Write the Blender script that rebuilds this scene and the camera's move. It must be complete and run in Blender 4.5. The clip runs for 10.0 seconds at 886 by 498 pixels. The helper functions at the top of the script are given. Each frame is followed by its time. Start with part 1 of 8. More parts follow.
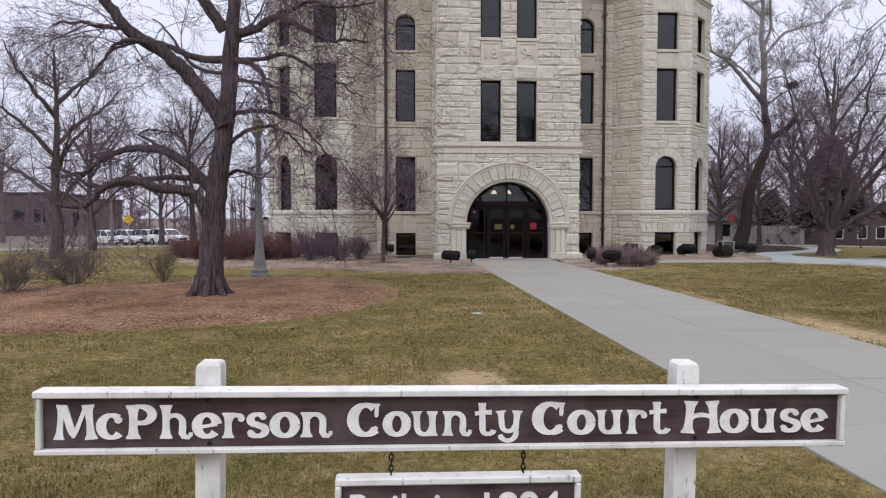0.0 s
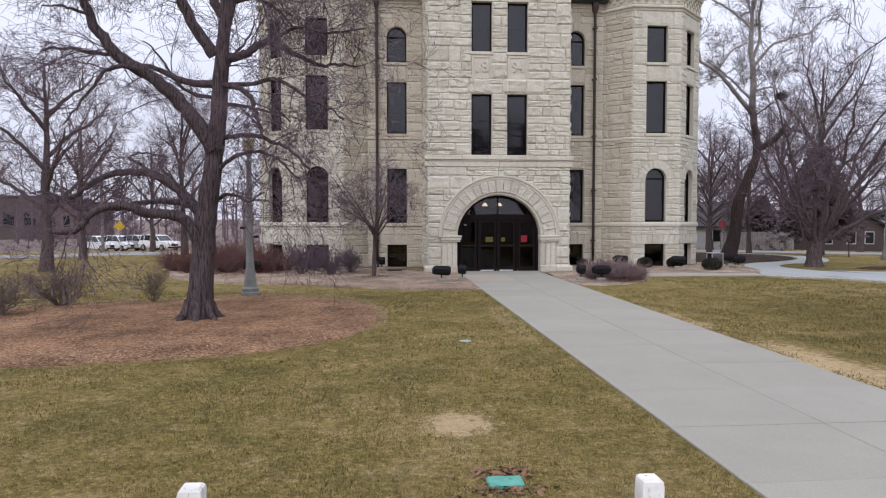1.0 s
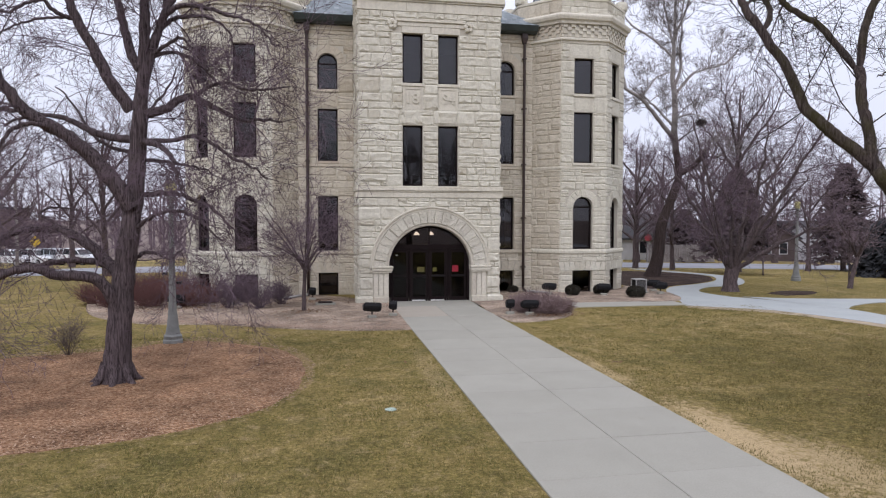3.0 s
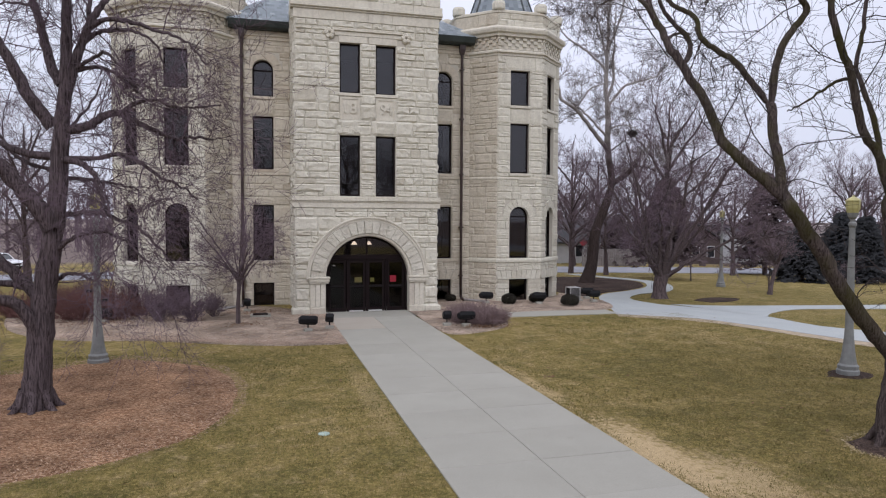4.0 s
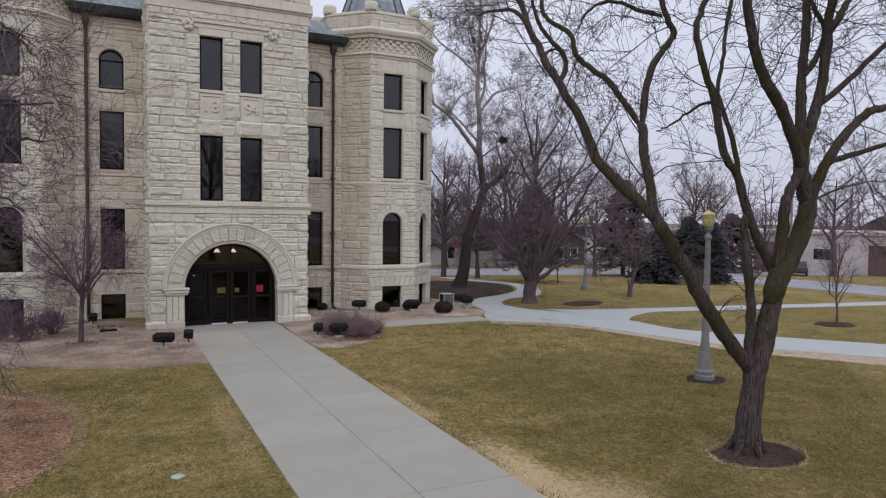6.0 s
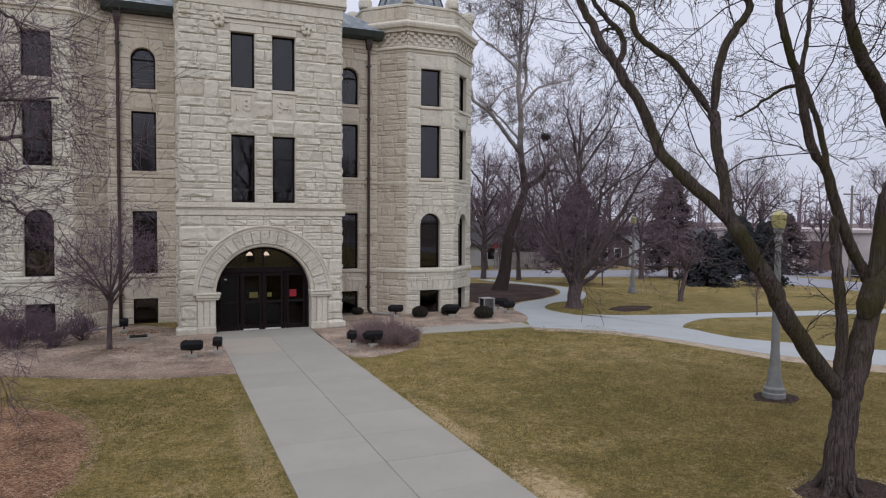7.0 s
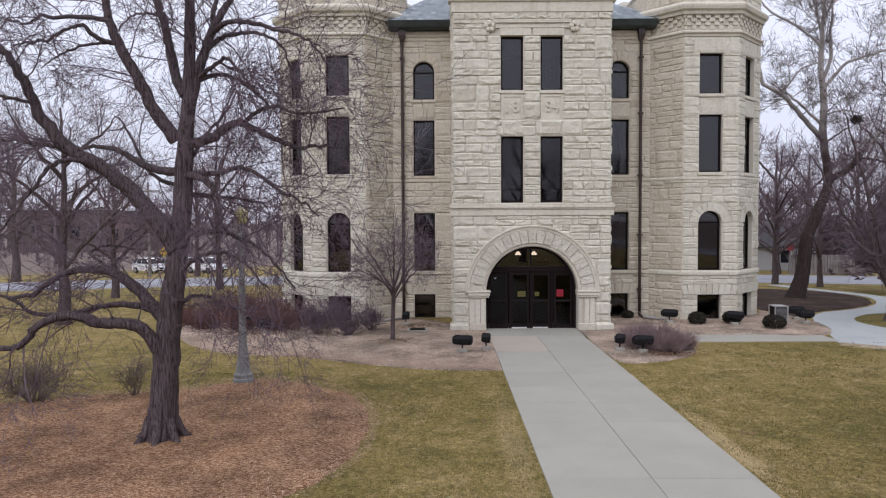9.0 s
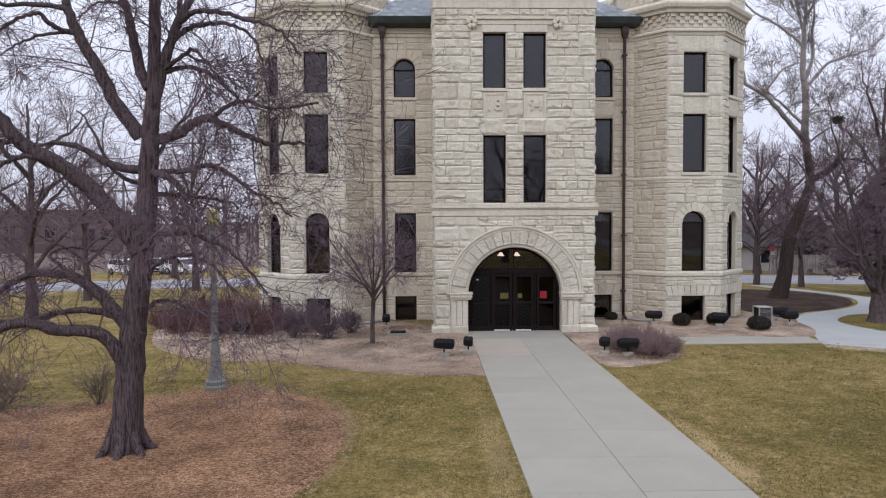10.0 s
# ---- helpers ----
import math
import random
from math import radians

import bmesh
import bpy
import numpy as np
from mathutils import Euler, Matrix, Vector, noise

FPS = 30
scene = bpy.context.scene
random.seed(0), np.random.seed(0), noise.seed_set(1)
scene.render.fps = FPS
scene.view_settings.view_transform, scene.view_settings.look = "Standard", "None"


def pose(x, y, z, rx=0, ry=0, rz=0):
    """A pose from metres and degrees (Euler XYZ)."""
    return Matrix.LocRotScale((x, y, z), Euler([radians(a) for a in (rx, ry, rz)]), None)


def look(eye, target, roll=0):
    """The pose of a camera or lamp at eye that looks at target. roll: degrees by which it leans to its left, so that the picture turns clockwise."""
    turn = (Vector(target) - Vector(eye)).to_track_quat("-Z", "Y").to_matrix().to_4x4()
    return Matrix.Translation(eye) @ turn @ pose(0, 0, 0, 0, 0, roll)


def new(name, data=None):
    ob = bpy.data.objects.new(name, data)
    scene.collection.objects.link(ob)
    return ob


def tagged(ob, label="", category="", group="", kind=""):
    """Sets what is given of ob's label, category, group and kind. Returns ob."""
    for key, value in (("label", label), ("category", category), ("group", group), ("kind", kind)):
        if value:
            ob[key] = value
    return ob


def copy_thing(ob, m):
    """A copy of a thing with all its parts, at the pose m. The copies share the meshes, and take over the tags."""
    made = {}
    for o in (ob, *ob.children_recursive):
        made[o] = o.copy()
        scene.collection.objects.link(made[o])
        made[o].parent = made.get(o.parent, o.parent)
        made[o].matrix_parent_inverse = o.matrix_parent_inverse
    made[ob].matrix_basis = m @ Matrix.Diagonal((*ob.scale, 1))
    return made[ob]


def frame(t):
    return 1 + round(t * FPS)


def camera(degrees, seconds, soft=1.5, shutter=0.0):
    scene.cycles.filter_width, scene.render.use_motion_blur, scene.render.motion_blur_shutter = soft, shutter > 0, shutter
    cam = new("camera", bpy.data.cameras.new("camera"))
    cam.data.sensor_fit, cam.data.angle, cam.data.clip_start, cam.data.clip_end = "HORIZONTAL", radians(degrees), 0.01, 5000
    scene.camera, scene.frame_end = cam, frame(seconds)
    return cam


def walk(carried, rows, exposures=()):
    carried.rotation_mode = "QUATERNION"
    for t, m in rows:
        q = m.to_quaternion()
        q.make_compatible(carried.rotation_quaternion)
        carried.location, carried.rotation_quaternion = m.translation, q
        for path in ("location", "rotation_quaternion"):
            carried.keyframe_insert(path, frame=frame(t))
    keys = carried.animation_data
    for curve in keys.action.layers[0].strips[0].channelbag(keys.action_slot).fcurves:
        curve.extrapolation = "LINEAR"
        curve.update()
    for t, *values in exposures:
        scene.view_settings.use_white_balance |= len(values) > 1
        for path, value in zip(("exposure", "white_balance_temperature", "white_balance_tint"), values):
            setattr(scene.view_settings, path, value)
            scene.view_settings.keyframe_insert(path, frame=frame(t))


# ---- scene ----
cam = camera(66.7, 10.0, soft=1.15)
PATH = [
    (0, (-0.003, 0.083, 1.772), (0.146, 2.076, 1.679), 0.0),
    (0.5, (0.025, 0.042, 2.026), (0.177, 2.034, 1.935), 0.0),
    (1, (0.069, 0.007, 2.281), (0.239, 1.997, 2.191), -0.0),
    (1.5, (0.121, -0.024, 2.618), (0.313, 1.965, 2.527), -0.1),
    (2, (0.206, -0.009, 2.948), (0.439, 1.975, 2.857), 0.0),
    (2.5, (0.225, -0.005, 3.266), (0.53, 1.97, 3.177), 0.1),
    (2.7, (0.24, -0.012, 3.384), (0.569, 1.959, 3.296), 0.1),
    (3.8, (0.383, -0.143, 3.92), (0.852, 1.799, 3.832), 0.2),
    (4, (0.39, -0.15, 3.997), (0.918, 1.777, 3.91), 0.3),
    (4.5, (0.376, -0.101, 4.173), (1.125, 1.751, 4.09), 0.6),
    (5, (0.356, -0.031, 4.302), (1.236, 1.762, 4.217), 0.7),
    (6.5, (0.889, 1.118, 4.335), (1.769, 2.912, 4.248), 0.6),
    (6.8, (1.093, 1.54, 4.367), (1.931, 3.354, 4.279), 0.6),
    (6.9, (1.149, 1.674, 4.376), (1.954, 3.503, 4.288), 0.5),
    (7, (1.194, 1.795, 4.38), (1.968, 3.637, 4.292), 0.4),
    (7.1, (1.224, 1.9, 4.373), (1.96, 3.758, 4.285), 0.2),
    (7.2, (1.243, 1.987, 4.356), (1.903, 3.873, 4.269), 0.0),
    (7.3, (1.256, 2.059, 4.336), (1.816, 3.977, 4.249), -0.2),
    (7.4, (1.27, 2.114, 4.317), (1.717, 4.061, 4.231), -0.4),
    (7.5, (1.29, 2.155, 4.307), (1.614, 4.127, 4.221), -0.5),
    (7.7, (1.354, 2.197, 4.302), (1.48, 4.191, 4.216), -0.5),
    (7.8, (1.389, 2.205, 4.302), (1.433, 4.203, 4.216), -0.4),
    (8, (1.438, 2.211, 4.3), (1.428, 4.209, 4.214), -0.3),
    (8.5, (1.458, 2.237, 4.282), (1.451, 4.235, 4.199), -0.3),
    (9, (1.485, 2.255, 4.276), (1.481, 4.253, 4.193), -0.3),
    (9.5, (1.511, 2.429, 4.275), (1.54, 4.427, 4.192), -0.3),
    (10, (1.523, 2.835, 4.288), (1.572, 4.833, 4.205), -0.3),
]
# seconds, stops, kelvin, tint: the clip's camera darkens while it faces the open sky
EXPOSURES = [(0, -0.17, 6050, 17), (1.2, -0.06, 6050, 17), (2.5, -0.06, 6050, 17), (4, -0.2, 6050, 17), (4.6, -0.38, 6050, 17), (5, -0.42, 6050, 17), (7, -0.44, 6050, 17), (7.5, -0.36, 6050, 17), (8, -0.14, 6050, 17), (10, -0.1, 6050, 17)]
walk(cam, [(t, look(eye, target, roll)) for t, eye, target, roll in PATH],
     exposures=EXPOSURES)

# ---- overcast daylight ----
world = bpy.data.worlds.new("world")
scene.world = world
world.use_nodes = True
wn, wl = world.node_tree.nodes, world.node_tree.links
wn.clear()
SUN_ELEVATION, SUN_ROTATION = radians(42), radians(205)
sky = wn.new("ShaderNodeTexSky")
sky.sky_type = "NISHITA"
sky.sun_disc = False
sky.sun_elevation, sky.sun_rotation = SUN_ELEVATION, SUN_ROTATION
# a cloud layer: brighter towards the zenith, as an overcast sky is, with soft mottling
coord = wn.new("ShaderNodeTexCoord")
split = wn.new("ShaderNodeSeparateXYZ")
wl.new(coord.outputs["Generated"], split.inputs[0])
ramp = wn.new("ShaderNodeValToRGB")
ramp.color_ramp.elements[0].position, ramp.color_ramp.elements[0].color = 0.0, (0.80, 0.815, 0.89, 1)
ramp.color_ramp.elements[1].position, ramp.color_ramp.elements[1].color = 1.0, (1.95, 1.95, 2.02, 1)
mid = ramp.color_ramp.elements.new(0.3)
mid.color = (1.06, 1.085, 1.15, 1)
wl.new(split.outputs["Z"], ramp.inputs[0])
cloud = wn.new("ShaderNodeTexNoise")
cloud.inputs["Scale"].default_value, cloud.inputs["Detail"].default_value = 2.2, 5
wl.new(coord.outputs["Generated"], cloud.inputs["Vector"])
span = wn.new("ShaderNodeMapRange")
span.inputs["To Min"].default_value, span.inputs["To Max"].default_value = 0.86, 1.14
wl.new(cloud.outputs["Fac"], span.inputs["Value"])
dapple = wn.new("ShaderNodeMix")
dapple.data_type, dapple.blend_type = "RGBA", "MULTIPLY"
dapple.inputs["Factor"].default_value = 1.0
wl.new(ramp.outputs["Color"], dapple.inputs["A"])
wl.new(span.outputs["Result"], dapple.inputs["B"])
cover = wn.new("ShaderNodeBackground")
cover.inputs["Strength"].default_value = 1.0
wl.new(dapple.outputs["Result"], cover.inputs["Color"])
clear_sky = wn.new("ShaderNodeBackground")
clear_sky.inputs["Strength"].default_value = 0.1
wl.new(sky.outputs[0], clear_sky.inputs["Color"])
blend = wn.new("ShaderNodeMixShader")
blend.inputs[0].default_value = 0.9
wl.new(clear_sky.outputs[0], blend.inputs[1])
wl.new(cover.outputs[0], blend.inputs[2])
world_out = wn.new("ShaderNodeOutputWorld")
wl.new(blend.outputs[0], world_out.inputs["Surface"])

sun = new("sun", bpy.data.lights.new("sun", "SUN"))
sun.data.energy, sun.data.angle, sun.data.color = 1.3, radians(35), (1.0, 0.965, 0.92)
sun.matrix_world = look((-14, -30, 30), (0, 0, 0))

# ---- materials ----
class Nodes:
    """A small helper round one node material."""

    def __init__(self, name, rough=0.8, metal=0.0, spec=0.3):
        self.mat = bpy.data.materials.new(name)
        self.mat.use_nodes = True
        self.n, self.l = self.mat.node_tree.nodes, self.mat.node_tree.links
        self.bsdf = self.n["Principled BSDF"]
        self.bsdf.inputs["Roughness"].default_value = rough
        self.bsdf.inputs["Metallic"].default_value = metal
        self.bsdf.inputs["Specular IOR Level"].default_value = spec
        self.coords = self.n.new("ShaderNodeTexCoord").outputs["Object"]
        self.place = self.n.new("ShaderNodeNewGeometry").outputs["Position"]

    def stretch(self, source, scale):
        m = self.n.new("ShaderNodeMapping")
        m.inputs["Scale"].default_value = scale
        self.l.new(source, m.inputs["Vector"])
        return m.outputs[0]

    def noise(self, source, scale, detail=4, rough=0.55, warp=0.0):
        t = self.n.new("ShaderNodeTexNoise")
        t.inputs["Scale"].default_value, t.inputs["Detail"].default_value = scale, detail
        t.inputs["Roughness"].default_value, t.inputs["Distortion"].default_value = rough, warp
        self.l.new(source, t.inputs["Vector"])
        return t.outputs["Fac"]

    def cells(self, source, scale, out="Distance", feature="F1"):
        t = self.n.new("ShaderNodeTexVoronoi")
        t.feature = feature
        t.inputs["Scale"].default_value = scale
        self.l.new(source, t.inputs["Vector"])
        return t.outputs[out]

    def ramp(self, fac, *stops):
        r = self.n.new("ShaderNodeValToRGB")
        e = r.color_ramp.elements
        while len(e) < len(stops):
            e.new(0.5)
        for k, (p, c) in enumerate(stops):
            e[k].position = p
            e[k].color = (*c, 1) if not isinstance(c, (int, float)) else (c, c, c, 1)
        self.l.new(fac, r.inputs[0])
        return r.outputs[0]

    def mix(self, fac, a, b, how="MIX"):
        m = self.n.new("ShaderNodeMix")
        m.data_type, m.blend_type = "RGBA", how
        for key, value in (("Factor", fac), ("A", a), ("B", b)):
            if isinstance(value, (int, float)):
                m.inputs[key].default_value = value if key == "Factor" else (value, value, value, 1)
            elif isinstance(value, tuple):
                m.inputs[key].default_value = (*value, 1)
            else:
                self.l.new(value, m.inputs[key])
        return m.outputs["Result"]

    def math(self, how, a, b=0.5, clamp=False):
        m = self.n.new("ShaderNodeMath")
        m.operation, m.use_clamp = how, clamp
        for k, value in enumerate((a, b)):
            if isinstance(value, (int, float)):
                m.inputs[k].default_value = value
            else:
                self.l.new(value, m.inputs[k])
        return m.outputs[0]

    def dice(self):
        """A number of its own for each object and each loose piece of a mesh."""
        a = self.n.new("ShaderNodeObjectInfo").outputs["Random"]
        b = self.n.new("ShaderNodeNewGeometry").outputs["Random Per Island"]
        return self.math("FRACT", self.math("ADD", a, b))

    def colour(self, c):
        if isinstance(c, tuple):
            self.bsdf.inputs["Base Color"].default_value = (*c, 1)
        else:
            self.l.new(c, self.bsdf.inputs["Base Color"])
        return self

    def bump(self, height, strength=0.5, distance=0.02):
        b = self.n.new("ShaderNodeBump")
        b.inputs["Strength"].default_value, b.inputs["Distance"].default_value = strength, distance
        self.l.new(height, b.inputs["Height"])
        self.l.new(b.outputs[0], self.bsdf.inputs["Normal"])
        return self

    def roughness(self, v):
        self.l.new(v, self.bsdf.inputs["Roughness"])
        return self


def stone_material(name, light, mean, dark, relief=0.7):
    s = Nodes(name, 0.9, spec=0.2)
    r = s.dice()
    base = s.ramp(r, (0.0, mean), (0.3, light), (0.55, mean), (0.8, light), (1.0, dark))
    big = s.noise(s.place, 0.35, 4)
    base = s.mix(s.ramp(big, (0.35, 0.0), (0.7, 0.55)), base, s.mix(0.5, base, dark))
    fine = s.noise(s.place, 9.0, 8, 0.7)
    base = s.mix(0.55, base, s.mix(1.0, base, s.ramp(fine, (0.25, 0.62), (0.6, 1.08)), "MULTIPLY"))
    streak = s.noise(s.stretch(s.place, (3.0, 3.0, 0.35)), 1.0, 5)
    base = s.mix(s.ramp(streak, (0.55, 0.0), (0.8, 0.35)), base, (0.23, 0.19, 0.15))
    s.colour(base)
    rough_h = s.math("ADD", s.noise(s.stretch(s.place, (1.0, 1.0, 1.7)), 4.2, 9, 0.66, 0.8), s.math("MULTIPLY", s.noise(s.place, 26.0, 4), 0.3))
    return s.bump(rough_h, relief * 0.85, 0.075).mat


LIGHT, MEAN, DARK = (0.616, 0.591, 0.496), (0.558, 0.531, 0.439), (0.475, 0.439, 0.351)
stone_pale = stone_material("pale_limestone", LIGHT, MEAN, DARK)
# tan: part weathering, part the recess's lesser sky light put into the colour
stone_tan_shade = stone_material("tan_shade_limestone", (0.565, 0.52, 0.425), (0.51, 0.463, 0.37), (0.41, 0.36, 0.275))
stone_arch = stone_material("arch_limestone", (0.601, 0.571, 0.479), (0.567, 0.537, 0.444), (0.53, 0.497, 0.415), 1.3)
stone_smooth = stone_material("dressed_limestone", (0.587, 0.555, 0.463), (0.553, 0.521, 0.430), (0.49, 0.45, 0.37), 0.2)
stone_smooth_tan_shade = stone_material("dressed_tan_shade_limestone", (0.55, 0.50, 0.405), (0.52, 0.468, 0.372), (0.42, 0.36, 0.28), 0.18)
mortar = Nodes("mortar", 0.95).colour((0.46, 0.43, 0.36)).mat


def painted(name, c, rough=0.6, wear=0.15, scale=6.0, metal=0.0, spec=0.4):
    s = Nodes(name, rough, metal, spec)
    n = s.noise(s.coords, scale, 6, 0.65)
    dark = tuple(v * (1 - wear * 2.2) for v in c)
    s.colour(s.ramp(n, (0.25, dark), (0.6, c)))
    return s.bump(s.noise(s.coords, scale * 9, 3), 0.15, 0.004).mat


bronze = painted("dark_bronze", (0.014, 0.0095, 0.0095), 0.55, 0.1, 3, 0.0, 0.06)
pipe_paint = painted("brown_pipe_paint", (0.045, 0.028, 0.024), 0.5, 0.2, 2)
copper = painted("weathered_gutter_metal", (0.035, 0.045, 0.043), 0.5, 0.25, 2)
black_metal = painted("black_metal", (0.011, 0.011, 0.012), 0.55, 0.15, 12, 0.0, 0.15)
lamp_paint = painted("grey_green_cast_metal", (0.20, 0.205, 0.195), 0.65, 0.18, 3)
s = Nodes("flaking_white_paint", 0.7)
chip = s.noise(s.stretch(s.coords, (9, 9, 1.6)), 5, 6, 0.7)
s.colour(s.mix(s.ramp(chip, (0.60, 0.0), (0.66, 1.0)), s.ramp(s.noise(s.coords, 8, 5), (0.3, (0.56, 0.55, 0.51)), (0.6, (0.73, 0.72, 0.68))), (0.23, 0.22, 0.21)))
white_paint = s.bump(chip, 0.3, 0.006).mat
s = Nodes("brown_stained_board", 0.75)
grain = s.noise(s.stretch(s.coords, (1.2, 8, 26)), 2.2, 7, 0.65, 0.4)
blot = s.noise(s.coords, 5, 5)
s.colour(s.mix(s.ramp(blot, (0.4, 0.0), (0.75, 0.8)), s.ramp(grain, (0.3, (0.024, 0.013, 0.014)), (0.65, (0.066, 0.038, 0.037))), (0.12, 0.092, 0.086)))
board_brown = s.bump(grain, 0.5, 0.006).mat
letter_paint = painted("off_white_lettering", (0.83, 0.82, 0.79), 0.7, 0.13, 14)

s = Nodes("window_glass", 0.02, spec=0.5)
s.n.remove(s.bsdf)
gl = s.n.new("ShaderNodeBsdfGlossy")
gl.inputs["Roughness"].default_value = 0.015
tr = s.n.new("ShaderNodeBsdfTransparent")
tr.inputs["Color"].default_value = (0.5, 0.47, 0.49, 1)
fr = s.n.new("ShaderNodeFresnel")
fr.inputs["IOR"].default_value = 1.7
wob = s.n.new("ShaderNodeBump")
wob.inputs["Strength"].default_value, wob.inputs["Distance"].default_value = 0.05, 0.01
s.l.new(s.noise(s.place, 1.6, 2), wob.inputs["Height"])
s.l.new(wob.outputs[0], gl.inputs["Normal"])
mx = s.n.new("ShaderNodeMixShader")
s.l.new(fr.outputs[0], mx.inputs[0])
s.l.new(tr.outputs[0], mx.inputs[1])
s.l.new(gl.outputs[0], mx.inputs[2])
s.l.new(mx.outputs[0], s.n["Material Output"].inputs["Surface"])
glass = s.mat
s = Nodes("tinted_door_glass", 0.02, spec=0.5)
s.n.remove(s.bsdf)
gl, tr, mx, fr = s.n.new("ShaderNodeBsdfGlossy"), s.n.new("ShaderNodeBsdfTransparent"), s.n.new("ShaderNodeMixShader"), s.n.new("ShaderNodeFresnel")
gl.inputs["Roughness"].default_value, tr.inputs["Color"].default_value, fr.inputs["IOR"].default_value = 0.02, (0.22, 0.22, 0.21, 1), 1.38
for a, b in ((fr.outputs[0], mx.inputs[0]), (tr.outputs[0], mx.inputs[1]), (gl.outputs[0], mx.inputs[2]), (mx.outputs[0], s.n["Material Output"].inputs["Surface"])):
    s.l.new(a, b)
door_glass_mat = s.mat

s = Nodes("slate", 0.6, spec=0.4)
s.colour(s.ramp(s.dice(), (0.0, (0.13, 0.155, 0.17)), (0.4, (0.24, 0.275, 0.295)), (0.7, (0.17, 0.2, 0.215)), (1.0, (0.31, 0.34, 0.36))))
slate = s.bump(s.noise(s.place, 14, 5), 0.4, 0.01).mat
# plaster far darker than real: the gloom indoors is put into its colour
interior_paint = painted("interior_gloom_plaster", (0.045, 0.04, 0.035), 0.9, 0.1, 1)
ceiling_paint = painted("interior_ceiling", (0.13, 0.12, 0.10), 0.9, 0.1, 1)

# concrete of the walk and the paler one of the new path
def concrete(name, a, b, scale=1.0):
    s = Nodes(name, 0.85, spec=0.25)
    tint = s.ramp(s.dice(), (0.0, a), (0.5, b), (1.0, a))
    st = s.noise(s.place, 0.9 * scale, 7, 0.6)
    sp = s.noise(s.place, 40, 5, 0.7)
    c = s.mix(1.0, tint, s.ramp(st, (0.25, 0.93), (0.65, 1.03)), "MULTIPLY")
    c = s.mix(1.0, c, s.ramp(sp, (0.25, 0.86), (0.7, 1.06)), "MULTIPLY")
    c = s.mix(s.ramp(s.noise(s.place, 3.5, 8, 0.75), (0.6, 0.0), (0.72, 0.3)), c, (0.2, 0.185, 0.15))
    s.colour(c)
    return s.bump(sp, 0.25, 0.004).mat


concrete_old = concrete("weathered_concrete", (0.287, 0.278, 0.236), (0.302, 0.293, 0.25))
concrete_new = concrete("pale_new_concrete", (0.335, 0.357, 0.35), (0.36, 0.383, 0.376))
concrete_tan = concrete("tan_old_concrete", (0.325, 0.296, 0.245), (0.345, 0.312, 0.26))
joint_dark = painted("joint_sealant", (0.215, 0.2, 0.17), 0.9)
asphalt = Nodes("worn_asphalt", 0.9)
asphalt = asphalt.colour(asphalt.ramp(asphalt.noise(asphalt.place, 0.3, 6), (0.3, (0.20, 0.205, 0.225)), (0.7, (0.27, 0.275, 0.295)))).mat

# winter lawn: olive green, straw and brown, mottled at several sizes
def spot(s, x, y, rx, ry):
    m = s.n.new("ShaderNodeMapping")
    m.inputs["Location"].default_value = (-x / rx, -y / ry, 0)
    m.inputs["Scale"].default_value = (1 / rx, 1 / ry, 0)
    s.l.new(s.place, m.inputs["Vector"])
    d = s.n.new("ShaderNodeVectorMath")
    d.operation = "LENGTH"
    s.l.new(m.outputs[0], d.inputs[0])
    v = d.outputs["Value"]
    v = s.math("ADD", v, s.math("MULTIPLY", s.math("SUBTRACT", s.noise(s.place, 6.5, 8, 0.74), 0.5), 3.3))
    return s.ramp(v, (0.45, 1.0), (1.0, 0.0))


def mottle(s, c):
    """Greener and strawier patches, from a hand to some metres wide."""
    a, b = s.noise(s.place, 0.8, 9, 0.7, 0.4), s.noise(s.place, 2.6, 9, 0.74, 0.3)
    c = s.mix(s.ramp(a, (0.50, 0.0), (0.64, 0.5)), c, (0.088, 0.086, 0.028))
    c = s.mix(s.ramp(b, (0.54, 0.0), (0.70, 0.6)), c, (0.40, 0.305, 0.17))
    c = s.mix(s.math("MULTIPLY", spot(s, 29.0, 25.0, 13.0, 12.0), 0.55), c, s.mix(0.25, (0.135, 0.112, 0.036), c))
    return s.mix(s.math("MULTIPLY", spot(s, 15.5, 10.5, 9.5, 11.0), 0.68), c, s.mix(0.25, (0.122, 0.094, 0.03), c))


s = Nodes("winter_lawn", 0.95, spec=0.1)
big, mid_n, fine = s.noise(s.place, 0.22, 6, 0.62), s.noise(s.place, 1.3, 8, 0.7), s.noise(s.place, 17, 6, 0.72)
tuft, blade = s.noise(s.place, 8.0, 4, 0.6, 0.5), s.noise(s.place, 52, 4, 0.7)
c = s.ramp(s.math("ADD", s.math("MULTIPLY", big, 0.55), s.math("MULTIPLY", mid_n, 0.45)),
           (0.38, (0.118, 0.104, 0.028)), (0.46, (0.178, 0.144, 0.04)), (0.53, (0.243, 0.187, 0.064)), (0.62, (0.327, 0.252, 0.114)))
c = s.mix(s.ramp(fine, (0.42, 0.0), (0.7, 0.6)), c, (0.30, 0.225, 0.11))
c = mottle(s, c)
c = s.mix(1.0, c, s.ramp(fine, (0.36, 0.72), (0.64, 1.28)), "MULTIPLY")
c = s.mix(1.0, c, s.ramp(blade, (0.34, 0.62), (0.66, 1.32)), "MULTIPLY")
c = s.mix(1.0, c, s.ramp(tuft, (0.34, 0.72), (0.62, 1.2)), "MULTIPLY")
